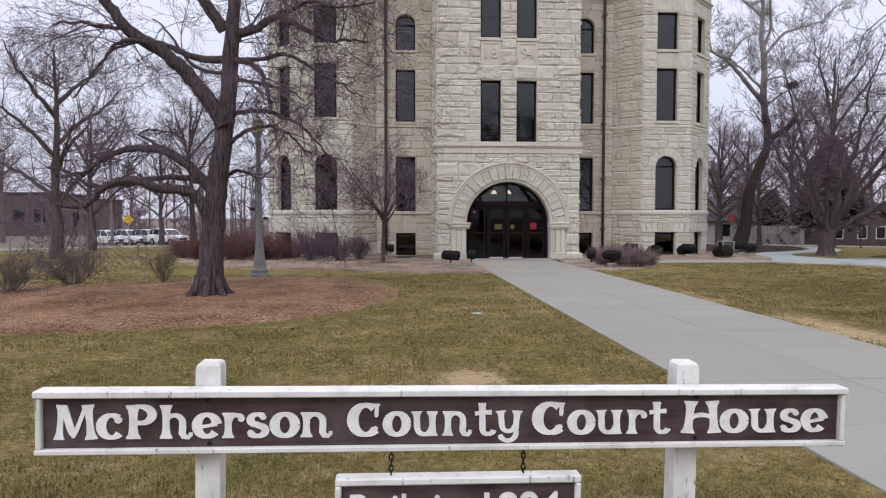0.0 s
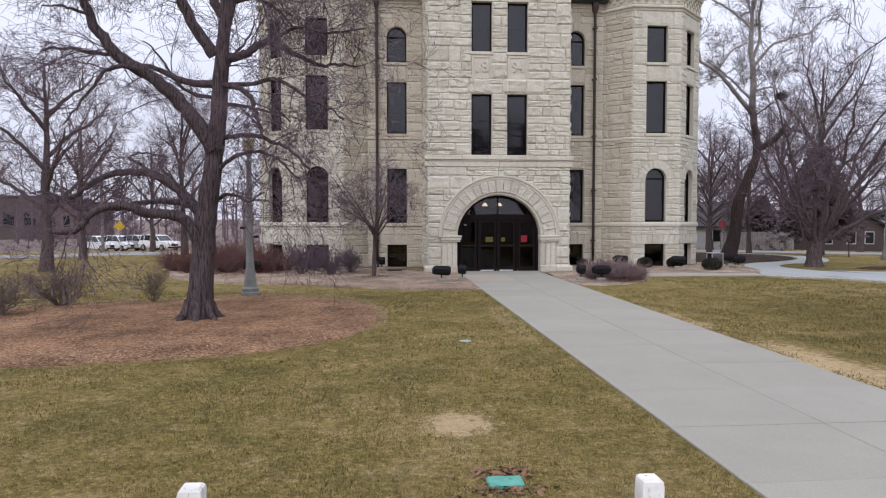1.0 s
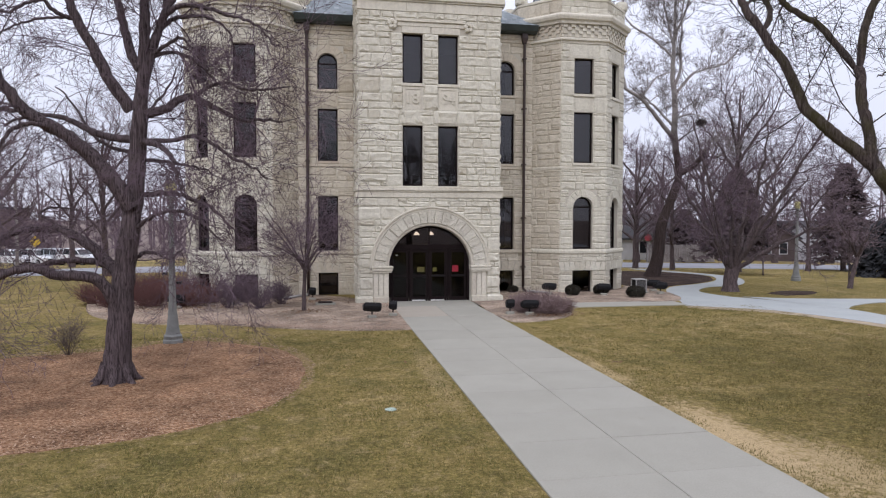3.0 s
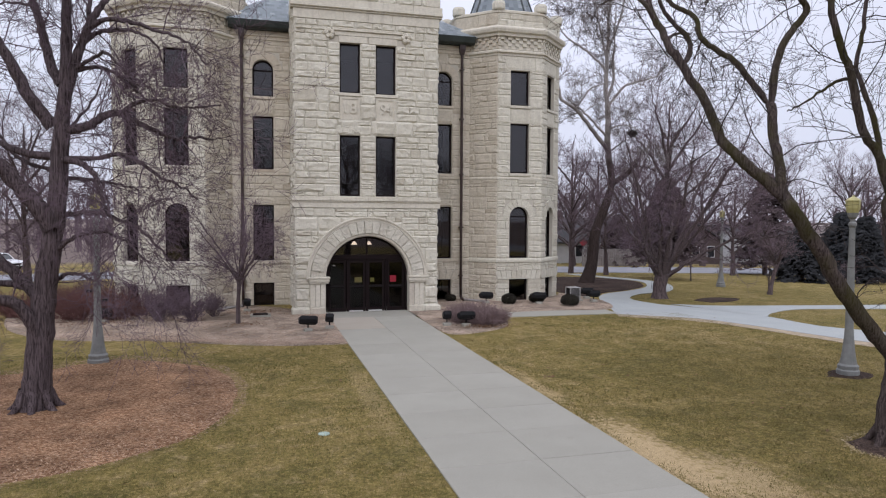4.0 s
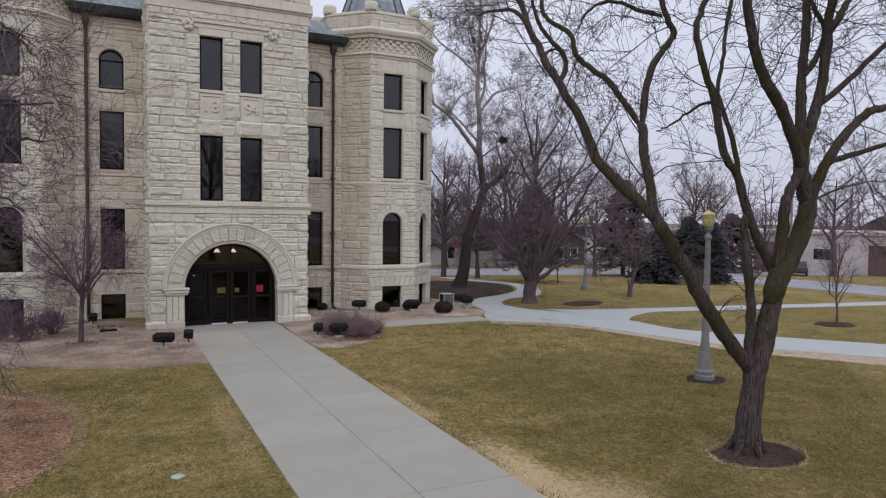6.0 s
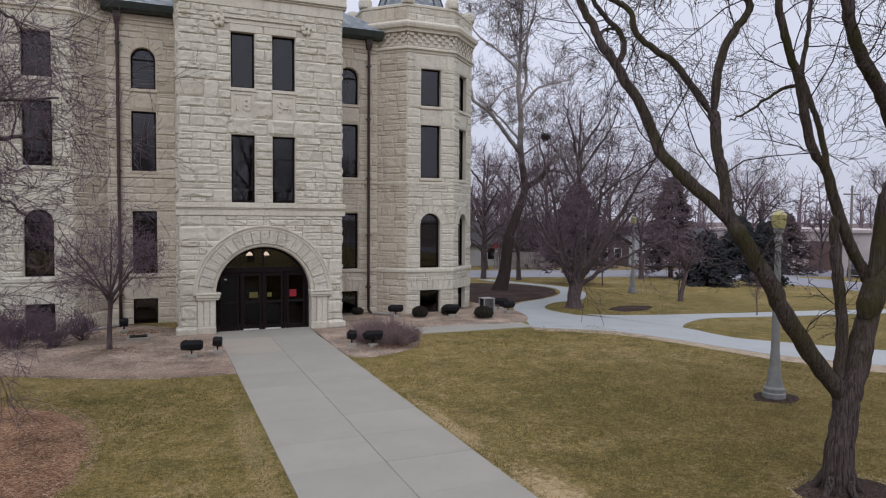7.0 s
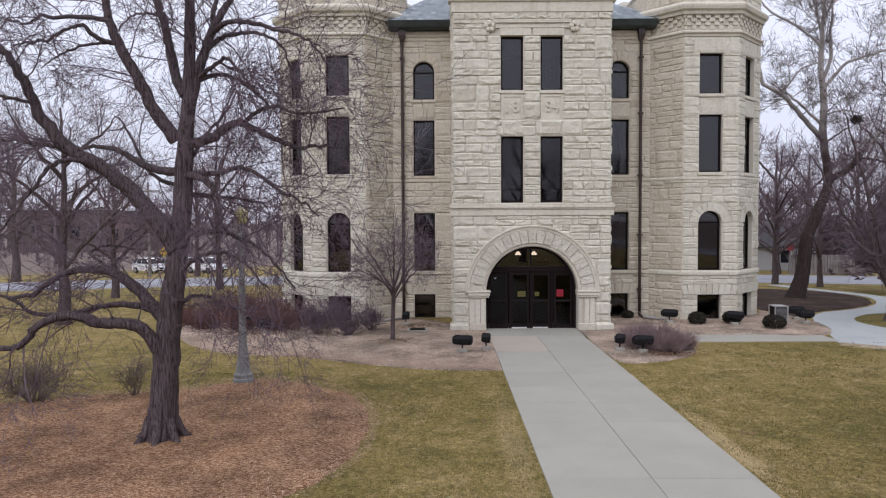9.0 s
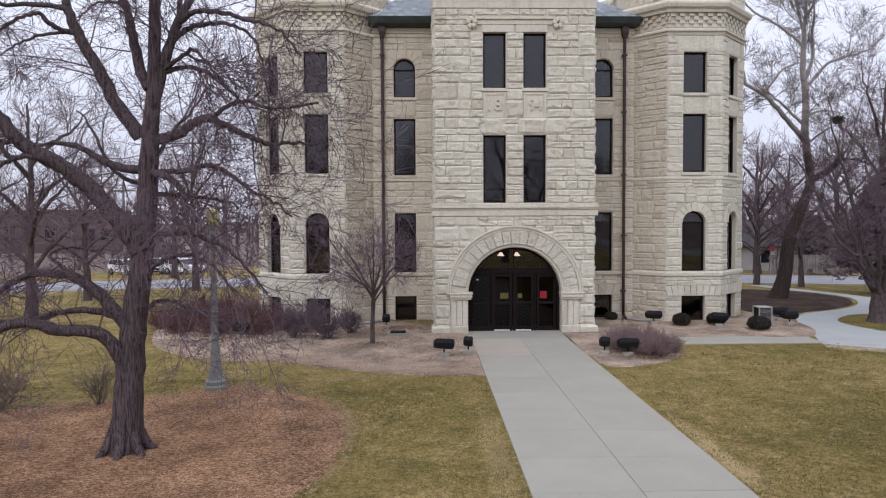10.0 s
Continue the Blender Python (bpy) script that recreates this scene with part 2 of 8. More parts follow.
for x, y, rx, ry, k in ((0.86, 7.35, 0.5, 0.55, 0.9), (6.95, 9.6, 0.6, 3.0, 0.95), (7.7, 8.3, 0.7, 1.5, 0.7), (6.85, 15.0, 0.25, 2.8, 0.5), (2.8, 15.0, 0.35, 4.0, 0.28), (1.2, 3.6, 0.9, 0.5, 0.6)):
    c = s.mix(s.math("MULTIPLY", spot(s, x, y, rx, ry), k), c, s.mix(1.0, s.mix(fine, (0.30, 0.215, 0.1), (0.78, 0.60, 0.36)), s.ramp(blade, (0.3, 0.6), (0.6, 1.1)), "MULTIPLY"))
far = s.n.new("ShaderNodeVectorMath")
far.operation = "LENGTH"
s.l.new(s.place, far.inputs[0])
c = s.mix(s.ramp(s.math("DIVIDE", far.outputs["Value"], 200.0), (0.42, 0.0), (0.5, 1.0)), c, (0.17, 0.135, 0.12))
s.colour(c)
lawn = s.bump(s.math("ADD", blade, fine), 0.9, 0.04).mat
s = Nodes("grass_blade", 0.8, spec=0.15)
t = s.dice()
c = s.ramp(t, (0.0, (0.098, 0.094, 0.025)), (0.4, (0.142, 0.124, 0.034)), (0.65, (0.19, 0.153, 0.05)), (0.88, (0.25, 0.196, 0.082)), (1.0, (0.34, 0.27, 0.135)))
s.colour(mottle(s, c))
blade_mat = s.mat


def chips(name, a, b, c3, scale=26):
    s = Nodes(name, 0.95, spec=0.1)
    col = s.n.new("ShaderNodeTexVoronoi")
    col.inputs["Scale"].default_value = scale
    s.l.new(s.stretch(s.place, (1, 1.7, 1)), col.inputs["Vector"])
    grey = s.n.new("ShaderNodeSeparateColor")
    s.l.new(col.outputs["Color"], grey.inputs[0])
    k = s.ramp(grey.outputs[0], (0.0, a), (0.5, b), (1.0, c3))
    k = s.mix(1.0, k, s.ramp(s.noise(s.place, 0.7, 6, 0.65), (0.36, 0.6), (0.64, 1.25)), "MULTIPLY")
    k = s.mix(1.0, k, s.ramp(s.noise(s.place, 60, 3), (0.3, 0.7), (0.7, 1.2)), "MULTIPLY")
    s.colour(k)
    return s.bump(s.math("ADD", col.outputs["Distance"], s.noise(s.place, 8, 6)), 0.8, 0.04).mat


mulch = chips("red_brown_wood_mulch", (0.13, 0.066, 0.034), (0.27, 0.15, 0.082), (0.47, 0.31, 0.195))
bed_mulch = chips("pinkish_bark_mulch", (0.225, 0.165, 0.12), (0.36, 0.28, 0.215), (0.52, 0.43, 0.345))
dark_mulch = chips("dark_soil_mulch", (0.035, 0.024, 0.02), (0.06, 0.042, 0.034), (0.10, 0.07, 0.055))
straw_mat = painted("dead_straw", (0.42, 0.33, 0.19), 0.9, 0.25, 9)
pale_chip = Nodes("sun_bleached_chip", 0.9)
pale_chip = pale_chip.colour(pale_chip.ramp(pale_chip.dice(), (0.0, (0.27, 0.18, 0.125)), (1.0, (0.46, 0.34, 0.26)))).mat
chip_mat = Nodes("wood_chip", 0.9)
chip_mat = chip_mat.colour(chip_mat.ramp(chip_mat.dice(), (0.0, (0.13, 0.07, 0.036)), (0.5, (0.28, 0.168, 0.095)), (1.0, (0.50, 0.36, 0.25)))).mat


def bark(name, low, high, moss=None, pale_above=None, furrow=12.0):
    s = Nodes(name, 0.95, spec=0.1)
    f = s.noise(s.stretch(s.place, (furrow * 2.2, furrow * 2.2, furrow * 0.16)), 1.0, 6, 0.65, 0.8)
    c = s.ramp(f, (0.36, low), (0.62, high))
    if moss:
        zm = s.n.new("ShaderNodeSeparateXYZ")
        s.l.new(s.place, zm.inputs[0])
        up = s.ramp(s.math("DIVIDE", zm.outputs[2], 10.0), (0.14, 0.0), (0.3, 1.0))
        c = s.mix(s.math("MULTIPLY", s.ramp(s.noise(s.place, 1.5, 5), (0.42, 0.0), (0.62, 0.8)), up), c, moss)
    if pale_above:
        z = s.n.new("ShaderNodeSeparateXYZ")
        s.l.new(s.place, z.inputs[0])
        zz = s.math("ADD", s.math("DIVIDE", s.math("SUBTRACT", z.outputs[2], pale_above), 6.0), s.math("SUBTRACT", s.noise(s.place, 1.2, 5), 0.5))
        c = s.mix(s.ramp(zz, (0.1, 0.0), (0.6, 1.0)), c, s.mix(s.noise(s.place, 2.5, 4), (0.2, 0.175, 0.16), (0.46, 0.43, 0.41)))
    s.colour(c)
    return s.bump(f, 1.0, 0.05).mat


bark_ash = bark("furrowed_grey_brown_bark", (0.03, 0.022, 0.024), (0.155, 0.122, 0.126), furrow=17.0)
ash_twig = painted("dark_purple_brown_twigs", (0.118, 0.082, 0.1), 0.9, 0.2, 2)
bark_moss = bark("mossy_dark_bark", (0.026, 0.019, 0.018), (0.118, 0.093, 0.086), moss=(0.05, 0.047, 0.014), furrow=15.0)
bark_sycamore = bark("sycamore_bark", (0.026, 0.02, 0.019), (0.068, 0.05, 0.045), pale_above=7.0)
bark_plain = bark("dark_bark", (0.045, 0.034, 0.034), (0.135, 0.105, 0.104))
twig_mat = painted("purple_brown_twigs", (0.165, 0.12, 0.134), 0.9, 0.2, 2)
twig_brown = painted("dull_brown_twigs", (0.135, 0.102, 0.09), 0.9, 0.2, 2)
twig_pale = painted("pale_grey_twigs", (0.20, 0.175, 0.165), 0.9, 0.2, 2)
twig_dark = painted("dark_brown_twigs", (0.045, 0.034, 0.031), 0.9, 0.2, 2)
barberry = painted("reddish_barberry_twigs", (0.13, 0.058, 0.052), 0.9, 0.25, 3)
shrub_pink = painted("faded_mauve_twigs", (0.22, 0.155, 0.15), 0.9, 0.25, 3)
juniper = painted("brown_winter_foliage", (0.115, 0.088, 0.092), 0.9, 0.3, 3, 0.0, 0.1)
needle = painted("dark_needles", (0.046, 0.048, 0.051), 0.95, 0.3, 3, 0.0, 0.08)
boxwood = painted("bronzed_evergreen_leaves", (0.028, 0.024, 0.014), 0.8, 0.3, 8)
leaf_litter = painted("dry_leaf", (0.2, 0.115, 0.062), 0.9, 0.3, 9)

# ---- building blocks ----
class Geo:
    """Vertices and faces of one mesh, gathered in world coordinates."""

    def __init__(self):
        self.v, self.f, self.count = [], [], 0

    def add(self, verts, faces, m=None):
        verts = np.asarray(verts, dtype=float)
        if m is not None:
            a = np.array(m)
            verts = verts @ a[:3, :3].T + a[:3, 3]
        k = self.count
        self.v.append(verts)
        self.f.extend([tuple(i + k for i in q) for q in faces])
        self.count += len(verts)
        return self

    def box(self, x0, x1, y0, y1, z0, z1, m=None, bevel=0.0):
        if bevel:
            bm = bmesh.new()
            bmesh.ops.create_cube(bm, size=1.0)
            for q in bm.verts:
                q.co = Vector(((x0 + x1) / 2 + q.co.x * (x1 - x0), (y0 + y1) / 2 + q.co.y * (y1 - y0), (z0 + z1) / 2 + q.co.z * (z1 - z0)))
            bmesh.ops.bevel(bm, geom=bm.edges[:], offset=bevel, segments=1, affect="EDGES")
            bm.verts.index_update()
            self.add([q.co[:] for q in bm.verts], [[q.index for q in f.verts] for f in bm.faces], m)
            bm.free()
            return self
        vs = [(x0, y0, z0), (x1, y0, z0), (x1, y1, z0), (x0, y1, z0), (x0, y0, z1), (x1, y0, z1), (x1, y1, z1), (x0, y1, z1)]
        return self.add(vs, [(0, 3, 2, 1), (4, 5, 6, 7), (0, 1, 5, 4), (1, 2, 6, 5), (2, 3, 7, 6), (3, 0, 4, 7)], m)

    def prism(self, outline, y0, y1, m=None):
        """An outline in x and z, anticlockwise as seen from -y, drawn out from y0 to y1."""
        n = len(outline)
        vs = [(x, y0, z) for x, z in outline] + [(x, y1, z) for x, z in outline]
        fs = [tuple(range(n)), tuple(range(2 * n - 1, n - 1, -1))]
        fs += [(i, n + i, n + (i + 1) % n, (i + 1) % n) for i in range(n)]
        return self.add(vs, fs, m)

    def slab(self, outline, z0, z1, m=None):
        n = len(outline)
        vs = [(x, y, z0) for x, y in outline] + [(x, y, z1) for x, y in outline]
        fs = [tuple(range(n - 1, -1, -1)), tuple(range(n, 2 * n))]
        fs += [(i, (i + 1) % n, n + (i + 1) % n, n + i) for i in range(n)]
        return self.add(vs, fs, m)

    def rings(self, loops, closed_ends=True):
        """Loops of equal length, skinned one to the next."""
        n = len(loops[0])
        vs = [p for loop in loops for p in loop]
        fs = []
        for k in range(len(loops) - 1):
            fs += [(k * n + i, k * n + (i + 1) % n, (k + 1) * n + (i + 1) % n, (k + 1) * n + i) for i in range(n)]
        if closed_ends:
            fs += [tuple(range(n - 1, -1, -1)), tuple(range((len(loops) - 1) * n, len(loops) * n))]
        return self.add(vs, fs)

    def lathe(self, x, y, profile, n=16, turn=0.0):
        loops = [[(x + r * math.cos(turn + 2 * math.pi * i / n), y + r * math.sin(turn + 2 * math.pi * i / n), z) for i in range(n)] for r, z in profile]
        return self.rings(loops)

    def tube(self, points, radii, sides=6):
        p = np.asarray(points, dtype=float)
        r = np.broadcast_to(np.asarray(radii, dtype=float), (len(p),))
        d = np.gradient(p, axis=0)
        d /= np.linalg.norm(d, axis=1, keepdims=True) + 1e-9
        ref = np.array([0.31, 0.95, 0.07]) if abs(d[0, 2]) > 0.5 else np.array([0.05, 0.1, 1.0])
        a = np.cross(d, ref)
        a /= np.linalg.norm(a, axis=1, keepdims=True) + 1e-9
        b = np.cross(d, a)
        th = np.arange(sides) * 2 * np.pi / sides
        ring = p[:, None, :] + r[:, None, None] * (np.cos(th)[None, :, None] * a[:, None, :] + np.sin(th)[None, :, None] * b[:, None, :])
        k, n = self.count, len(p)
        self.v.append(ring.reshape(-1, 3))
        for j in range(n - 1):
            for i in range(sides):
                i2 = (i + 1) % sides
                self.f.append((k + j * sides + i, k + j * sides + i2, k + (j + 1) * sides + i2, k + (j + 1) * sides + i))
        if sides > 4:
            self.f.append(tuple(range(k + (n - 1) * sides, k + n * sides)))
        self.count += n * sides
        return self


    def tubes(self, pts, rad, sides):
        """Many tubes of the same number of joints at once: pts (n, m, 3), rad (n, m)."""
        n, m = pts.shape[:2]
        d = np.gradient(pts, axis=1)
        d /= np.linalg.norm(d, axis=2, keepdims=True) + 1e-9
        ref = np.where(np.abs(d[:, :1, 2:3]) > 0.5, np.array([0.31, 0.95, 0.07]), np.array([0.05, 0.1, 1.0]))
        a = np.cross(d, np.broadcast_to(ref, d.shape))
        a /= np.linalg.norm(a, axis=2, keepdims=True) + 1e-9
        b = np.cross(d, a)
        th = np.arange(sides) * 2 * np.pi / sides
        ring = pts[:, :, None, :] + rad[:, :, None, None] * (np.cos(th)[:, None] * a[:, :, None, :] + np.sin(th)[:, None] * b[:, :, None, :])
        self.v.append(ring.reshape(-1, 3))
        i = np.arange(sides)
        cell = np.stack([i, (i + 1) % sides, sides + (i + 1) % sides, sides + i], 1)
        cell = (cell[None] + (np.arange(m - 1) * sides)[:, None, None]).reshape(-1, 4)
        self.f.append((cell[None] + (self.count + np.arange(n) * m * sides)[:, None, None]).reshape(-1, 4))
        self.count += n * m * sides


ORIGIN = {}


def thing(name, at, label, category, group="", kind=""):
    ob = new(name)
    ob.location = at
    ob.empty_display_size = 0.2
    ORIGIN[ob] = Vector(at)
    return tagged(ob, label, category, group, kind)


def part(name, geo, material, parent=None, label="", smooth=False, kind="", weld=False):
    base = ORIGIN.get(parent, Vector())
    me = bpy.data.meshes.new(name)
    vs = np.concatenate(geo.v) - np.array(base)
    loose = [q for q in geo.f if not isinstance(q, np.ndarray)]
    quads = [q for q in geo.f if isinstance(q, np.ndarray)]
    sizes = np.concatenate([np.array([len(q) for q in loose], dtype=np.int32)] + [np.full(len(q), 4, dtype=np.int32) for q in quads])
    corners = np.concatenate([np.array([i for q in loose for i in q], dtype=np.int32)] + [q.ravel().astype(np.int32) for q in quads])
    me.vertices.add(len(vs))
    me.vertices.foreach_set("co", vs.astype(np.float32).ravel())
    me.loops.add(len(corners))
    me.loops.foreach_set("vertex_index", corners)
    me.polygons.add(len(sizes))
    me.polygons.foreach_set("loop_start", np.concatenate([[0], np.cumsum(sizes)[:-1]]).astype(np.int32))
    me.polygons.foreach_set("use_smooth", np.full(len(sizes), smooth))
    me.update(calc_edges=True)
    me.validate()
    if weld:
        bm = bmesh.new()
        bm.from_mesh(me)
        bmesh.ops.remove_doubles(bm, verts=bm.verts[:], dist=0.0015)
        bm.to_mesh(me)
        bm.free()
    me.materials.append(material)
    ob = new(name, me)
    if parent is not None:
        ob.parent = parent
    ORIGIN[ob] = base
    return tagged(ob, label, kind=kind)


def spline(points, n):
    """n places along a smooth curve through the points."""
    p = np.asarray(points, dtype=float)
    p = np.vstack([2 * p[0] - p[1], p, 2 * p[-1] - p[-2]])
    out = []
    for u in np.linspace(0, len(p) - 3 - 1e-6, n):
        i, t = int(u), u - int(u)
        a, b, c, d = p[i:i + 4]
        out.append(0.5 * (2 * b + (c - a) * t + (2 * a - 5 * b + 4 * c - d) * t * t + (3 * b - a - 3 * c + d) * t ** 3))
    return np.array(out)


def fall(x, y):
    """Height of the ground: level round the building, falling gently away from it."""
    return -0.032 * min(max(0.0, math.hypot(x - 5, y - 20) - 27), 63)


def words(name, text, width, height, m, material, parent, bold=0.0, depth=0.004, space=1.0):
    """Raised lettering of the built-in font, fitted to a width and height, at the pose m (reading along x, upright in z)."""
    cu = bpy.data.curves.new(name, "FONT")
    cu.body, cu.extrude, cu.offset, cu.space_character = text, 0.02, bold, space
    tmp = bpy.data.objects.new(name, cu)
    scene.collection.objects.link(tmp)
    bpy.context.view_layer.update()
    me = bpy.data.meshes.new_from_object(tmp.evaluated_get(bpy.context.evaluated_depsgraph_get()))
    bpy.data.objects.remove(tmp)
    co = np.array([v.co[:] for v in me.vertices])
    lo, hi = co.min(0), co.max(0)
    q = (co - lo) / (hi - lo)
    flat = np.stack([q[:, 0] * width, (0.5 - q[:, 2]) * 2 * depth - depth, q[:, 1] * height], 1)
    a = np.array(m)
    flat = flat @ a[:3, :3].T + a[:3, 3] - np.array(ORIGIN.get(parent, Vector()))
    me.vertices.foreach_set("co", flat.ravel())
    me.materials.clear()
    me.materials.append(material)
    ob = new(name, me)
    ob.parent = parent
    return ob

# ---- the ground ----
def axis(lo, hi, near0, near1, step):
    near = list(np.arange(near0, near1 + 0.01, step))
    out, d = [], step
    x = near1
    while x < hi:
        d *= 1.35
        x += d
        out.append(x)
    left, d, x = [], step, near0
    while x > lo:
        d *= 1.35
        x -= d
        left.append(x)
    return left[::-1] + near + out


gx, gy = axis(-2200, 2200, -30, 46, 1.0), axis(-2200, 2200, -8, 62, 1.0)
g = Geo()
g.add([(x, y, fall(x, y) + (0.012 * noise.noise((x * 0.5, y * 0.5, 0.3)))) for y in gy for x in gx],
      [(j * len(gx) + i, j * len(gx) + i + 1, (j + 1) * len(gx) + i + 1, (j + 1) * len(gx) + i) for j in range(len(gy) - 1) for i in range(len(gx) - 1)])
ground = part("ground", g, lawn, smooth=True)
tagged(ground, "mown winter lawn, olive green mottled with straw patches", "lawn", kind="structure")


def ribbon(name, near, far, n, rise, material, label, category, across=4, crown=0.0, skirt=0.05):
    """A bed or a path between two smooth edge lines, a little above the ground."""
    a, b = spline(near, n), spline(far, n)
    g = Geo()
    vs, w = [], across + 3
    for i in range(n):
        for j in range(w):
            t = min(max((j - 1) / across, 0), 1)
            x, y = a[i] * (1 - t) + b[i] * t
            z = fall(x, y) + rise + crown * math.sin(math.pi * t) + (crown * 0.6 * noise.noise((x * 1.3, y * 1.3, 2.0)) if crown else 0)
            if j in (0, w - 1):
                z = fall(x, y) - skirt
            vs.append((x, y, z))
    fs = [(i * w + j, i * w + j + 1, (i + 1) * w + j + 1, (i + 1) * w + j) for i in range(n - 1) for j in range(w - 1)]
    g.add(vs, fs)
    return tagged(part(name, g, material, smooth=crown > 0), label, category, kind="structure")


def round_bed(name, outline, rise, material, label, category="planting bed", n=72, rings=9):
    ring = spline(list(outline) + [outline[0]], n + 1)[:-1]
    c = ring.mean(0)
    g = Geo()
    vs = [(c[0], c[1], fall(*c) + rise)]
    for k in range(1, rings + 1):
        t = k / rings
        for i, p in enumerate(ring):
            wob = 1 + (0.012 if n > 50 else 0.09) * noise.noise((i * 0.9, 1.7, 0)) if k == rings else 1
            x, y = c + (p - c) * t * wob
            vs.append((x, y, fall(x, y) + (rise * (1 - t ** 6) + 0.02 * noise.noise((x * 1.2, y * 1.2, 5)) + 0.012 if k < rings else -0.03)))
    fs = [(0, 1 + i, 1 + (i + 1) % n) for i in range(n)]
    for k in range(rings - 1):
        fs += [(1 + k * n + i, 1 + (k + 1) * n + i, 1 + (k + 1) * n + (i + 1) % n, 1 + k * n + (i + 1) % n) for i in range(n)]
    g.add(vs, fs)
    return tagged(part(name, g, material, smooth=True), label, category, kind="structure")


round_bed("mulch_bed", [(0.1, 16.25), (-0.2, 17.7), (-0.75, 18.9), (-2.2, 20.1), (-3.6, 20.65), (-5.2, 19.5), (-7.0, 19.0), (-9.3, 18.2), (-11.2, 17.0), (-12.4, 14.2), (-9.8, 11.4), (-6.6, 10.6), (-4.3, 10.75), (-2.5, 11.2), (-0.8, 12.45), (0.0, 14.2)], 0.07, mulch, "red-brown wood chip mulch round the big tree")
ribbon("planting_bed", [(3.12, 21.3), (1.4, 21.4), (0.0, 21.85), (-1.8, 22.7), (-3.2, 23.4), (-5.6, 24.0), (-7.6, 25.8), (-8.9, 28.6), (-9.4, 32.0), (-9.0, 40.0)],
       [(3.12, 28.6), (1.5, 30.5), (0.4, 31.6), (-0.6, 32.2), (-1.5, 32.2), (-3.0, 32.0), (-5.0, 32.4), (-6.0, 33.6), (-6.2, 35.0), (-6.2, 40.0)], 40, 0.03, bed_mulch,
       "pinkish bark mulch bed along the stone wall", "planting bed", 10, 0.03)
ribbon("planting_bed", [(6.63, 25.4), (6.64, 23.4), (7.0, 22.15), (8.6, 22.75), (9.5, 23.75), (9.95, 25.2), (10.5, 27.1), (12.5, 27.05), (15.1, 26.75), (16.3, 27.9), (16.9, 30.0)],
       [(6.63, 28.4), (7.0, 28.6), (7.6, 29.5), (8.2, 31.0), (9.0, 32.1), (10.0, 32.2), (11.0, 32.0), (12.5, 31.5), (14.2, 31.6), (15.6, 32.6), (16.2, 33.6)],
       44, 0.03, bed_mulch, "pinkish bark mulch bed round the stone tower", "planting bed", 10, 0.03)
round_bed("dark_bed", [(16.3, 31.2), (18.45, 32.8), (20.85, 34.1), (22.75, 35.6), (24.15, 37.9), (24.65, 40.4), (23.9, 43.3), (20.0, 44.5), (16.6, 38.0)], 0.05, dark_mulch,
          "dark soil bed beside the curved path")
round_bed("tree_ring", [(10.65, 9.59), (11.36, 9.78), (12.18, 9.58), (12.41, 9.05), (12.02, 8.49), (11.42, 8.35), (10.72, 8.57), (10.41, 9.03)], 0.05, dark_mulch, "dark mulch ring under the tree", n=40, rings=5)
round_bed("tree_ring", [(27.4, 18.6), (28.6, 18.1), (29.6, 18.9), (28.8, 19.7), (27.7, 19.5)], 0.04, dark_mulch, "dark mulch ring under a sapling", n=30, rings=4)
round_bed("tree_ring", [(21.6, 27.9), (23.4, 28.2), (24.6, 29.4), (23.0, 30.0), (21.4, 29.2)], 0.03, dark_mulch, "bare dark soil under the low tree", n=30, rings=4)
round_bed("lamp_ring", [(14.4, 13.85), (15.2, 13.25), (16.1, 13.85), (15.3, 14.5)], 0.02, dark_mulch, "bare soil round the lamp foot", n=24, rings=3)

# the pale paths on the side lawn
dry = painted("straw_edge", (0.36, 0.29, 0.2), 0.95, 0.25, 3)
ribbon("path_verge", [(14.9, 24.9), (17.1, 23.1), (18.1, 21.0), (18.72, 18.75), (19.35, 16.75), (21.75, 13.1), (26.2, 7.6)],
       [(15.2, 25.6), (17.6, 23.7), (18.7, 21.4), (19.35, 19.2), (20.1, 17.4), (22.9, 13.9), (27.6, 8.9)], 30, 0.006, dry, "dead straw-coloured grass edging the path", "verge", 2)
ribbon("path", [(15.1, 25.48), (17.58, 23.66), (18.63, 21.43), (19.31, 19.18), (20.07, 17.35), (22.87, 13.94), (29.0, 7.5)],
       [(16.9, 29.9), (19.6, 27.0), (20.9, 23.5), (21.0, 21.4), (21.6, 19.9), (25.4, 15.4), (31.5, 9.0)], 40, 0.014, concrete_new, "pale concrete path across the lawn", "path")
ribbon("path", [(15.8, 26.6), (16.9, 30.2), (18.42, 32.6), (20.84, 33.97), (22.75, 35.48), (24.2, 37.8), (24.75, 40.4), (24.14, 43.3), (23.5, 48.2)],
       [(19.2, 26.4), (18.6, 30.0), (20.3, 32.2), (22.36, 32.8), (24.28, 34.9), (25.68, 38.05), (25.8, 41.4), (25.2, 44.0), (24.7, 48.2)], 48, 0.019, concrete_new,
       "pale concrete path winding past the leaning tree", "path")
ribbon("path", [(20.9, 23.3), (22.0, 24.2), (24.0, 24.95), (26.49, 24.5), (32.46, 23.61), (43.9, 23.9)],
       [(19.4, 27.9), (21.2, 26.9), (24.4, 26.2), (27.66, 25.61), (34.19, 24.89), (46.2, 25.5)], 30, 0.024, concrete_new, "pale concrete path branching towards the street", "path")
strip = Geo().box(10.35, 15.3, 25.62, 27.0, -0.05, 0.03, bevel=0.01)
tagged(part("side_pavement", strip, concrete_old), "weathered concrete strip beside the planting bed", "pavement", kind="structure")
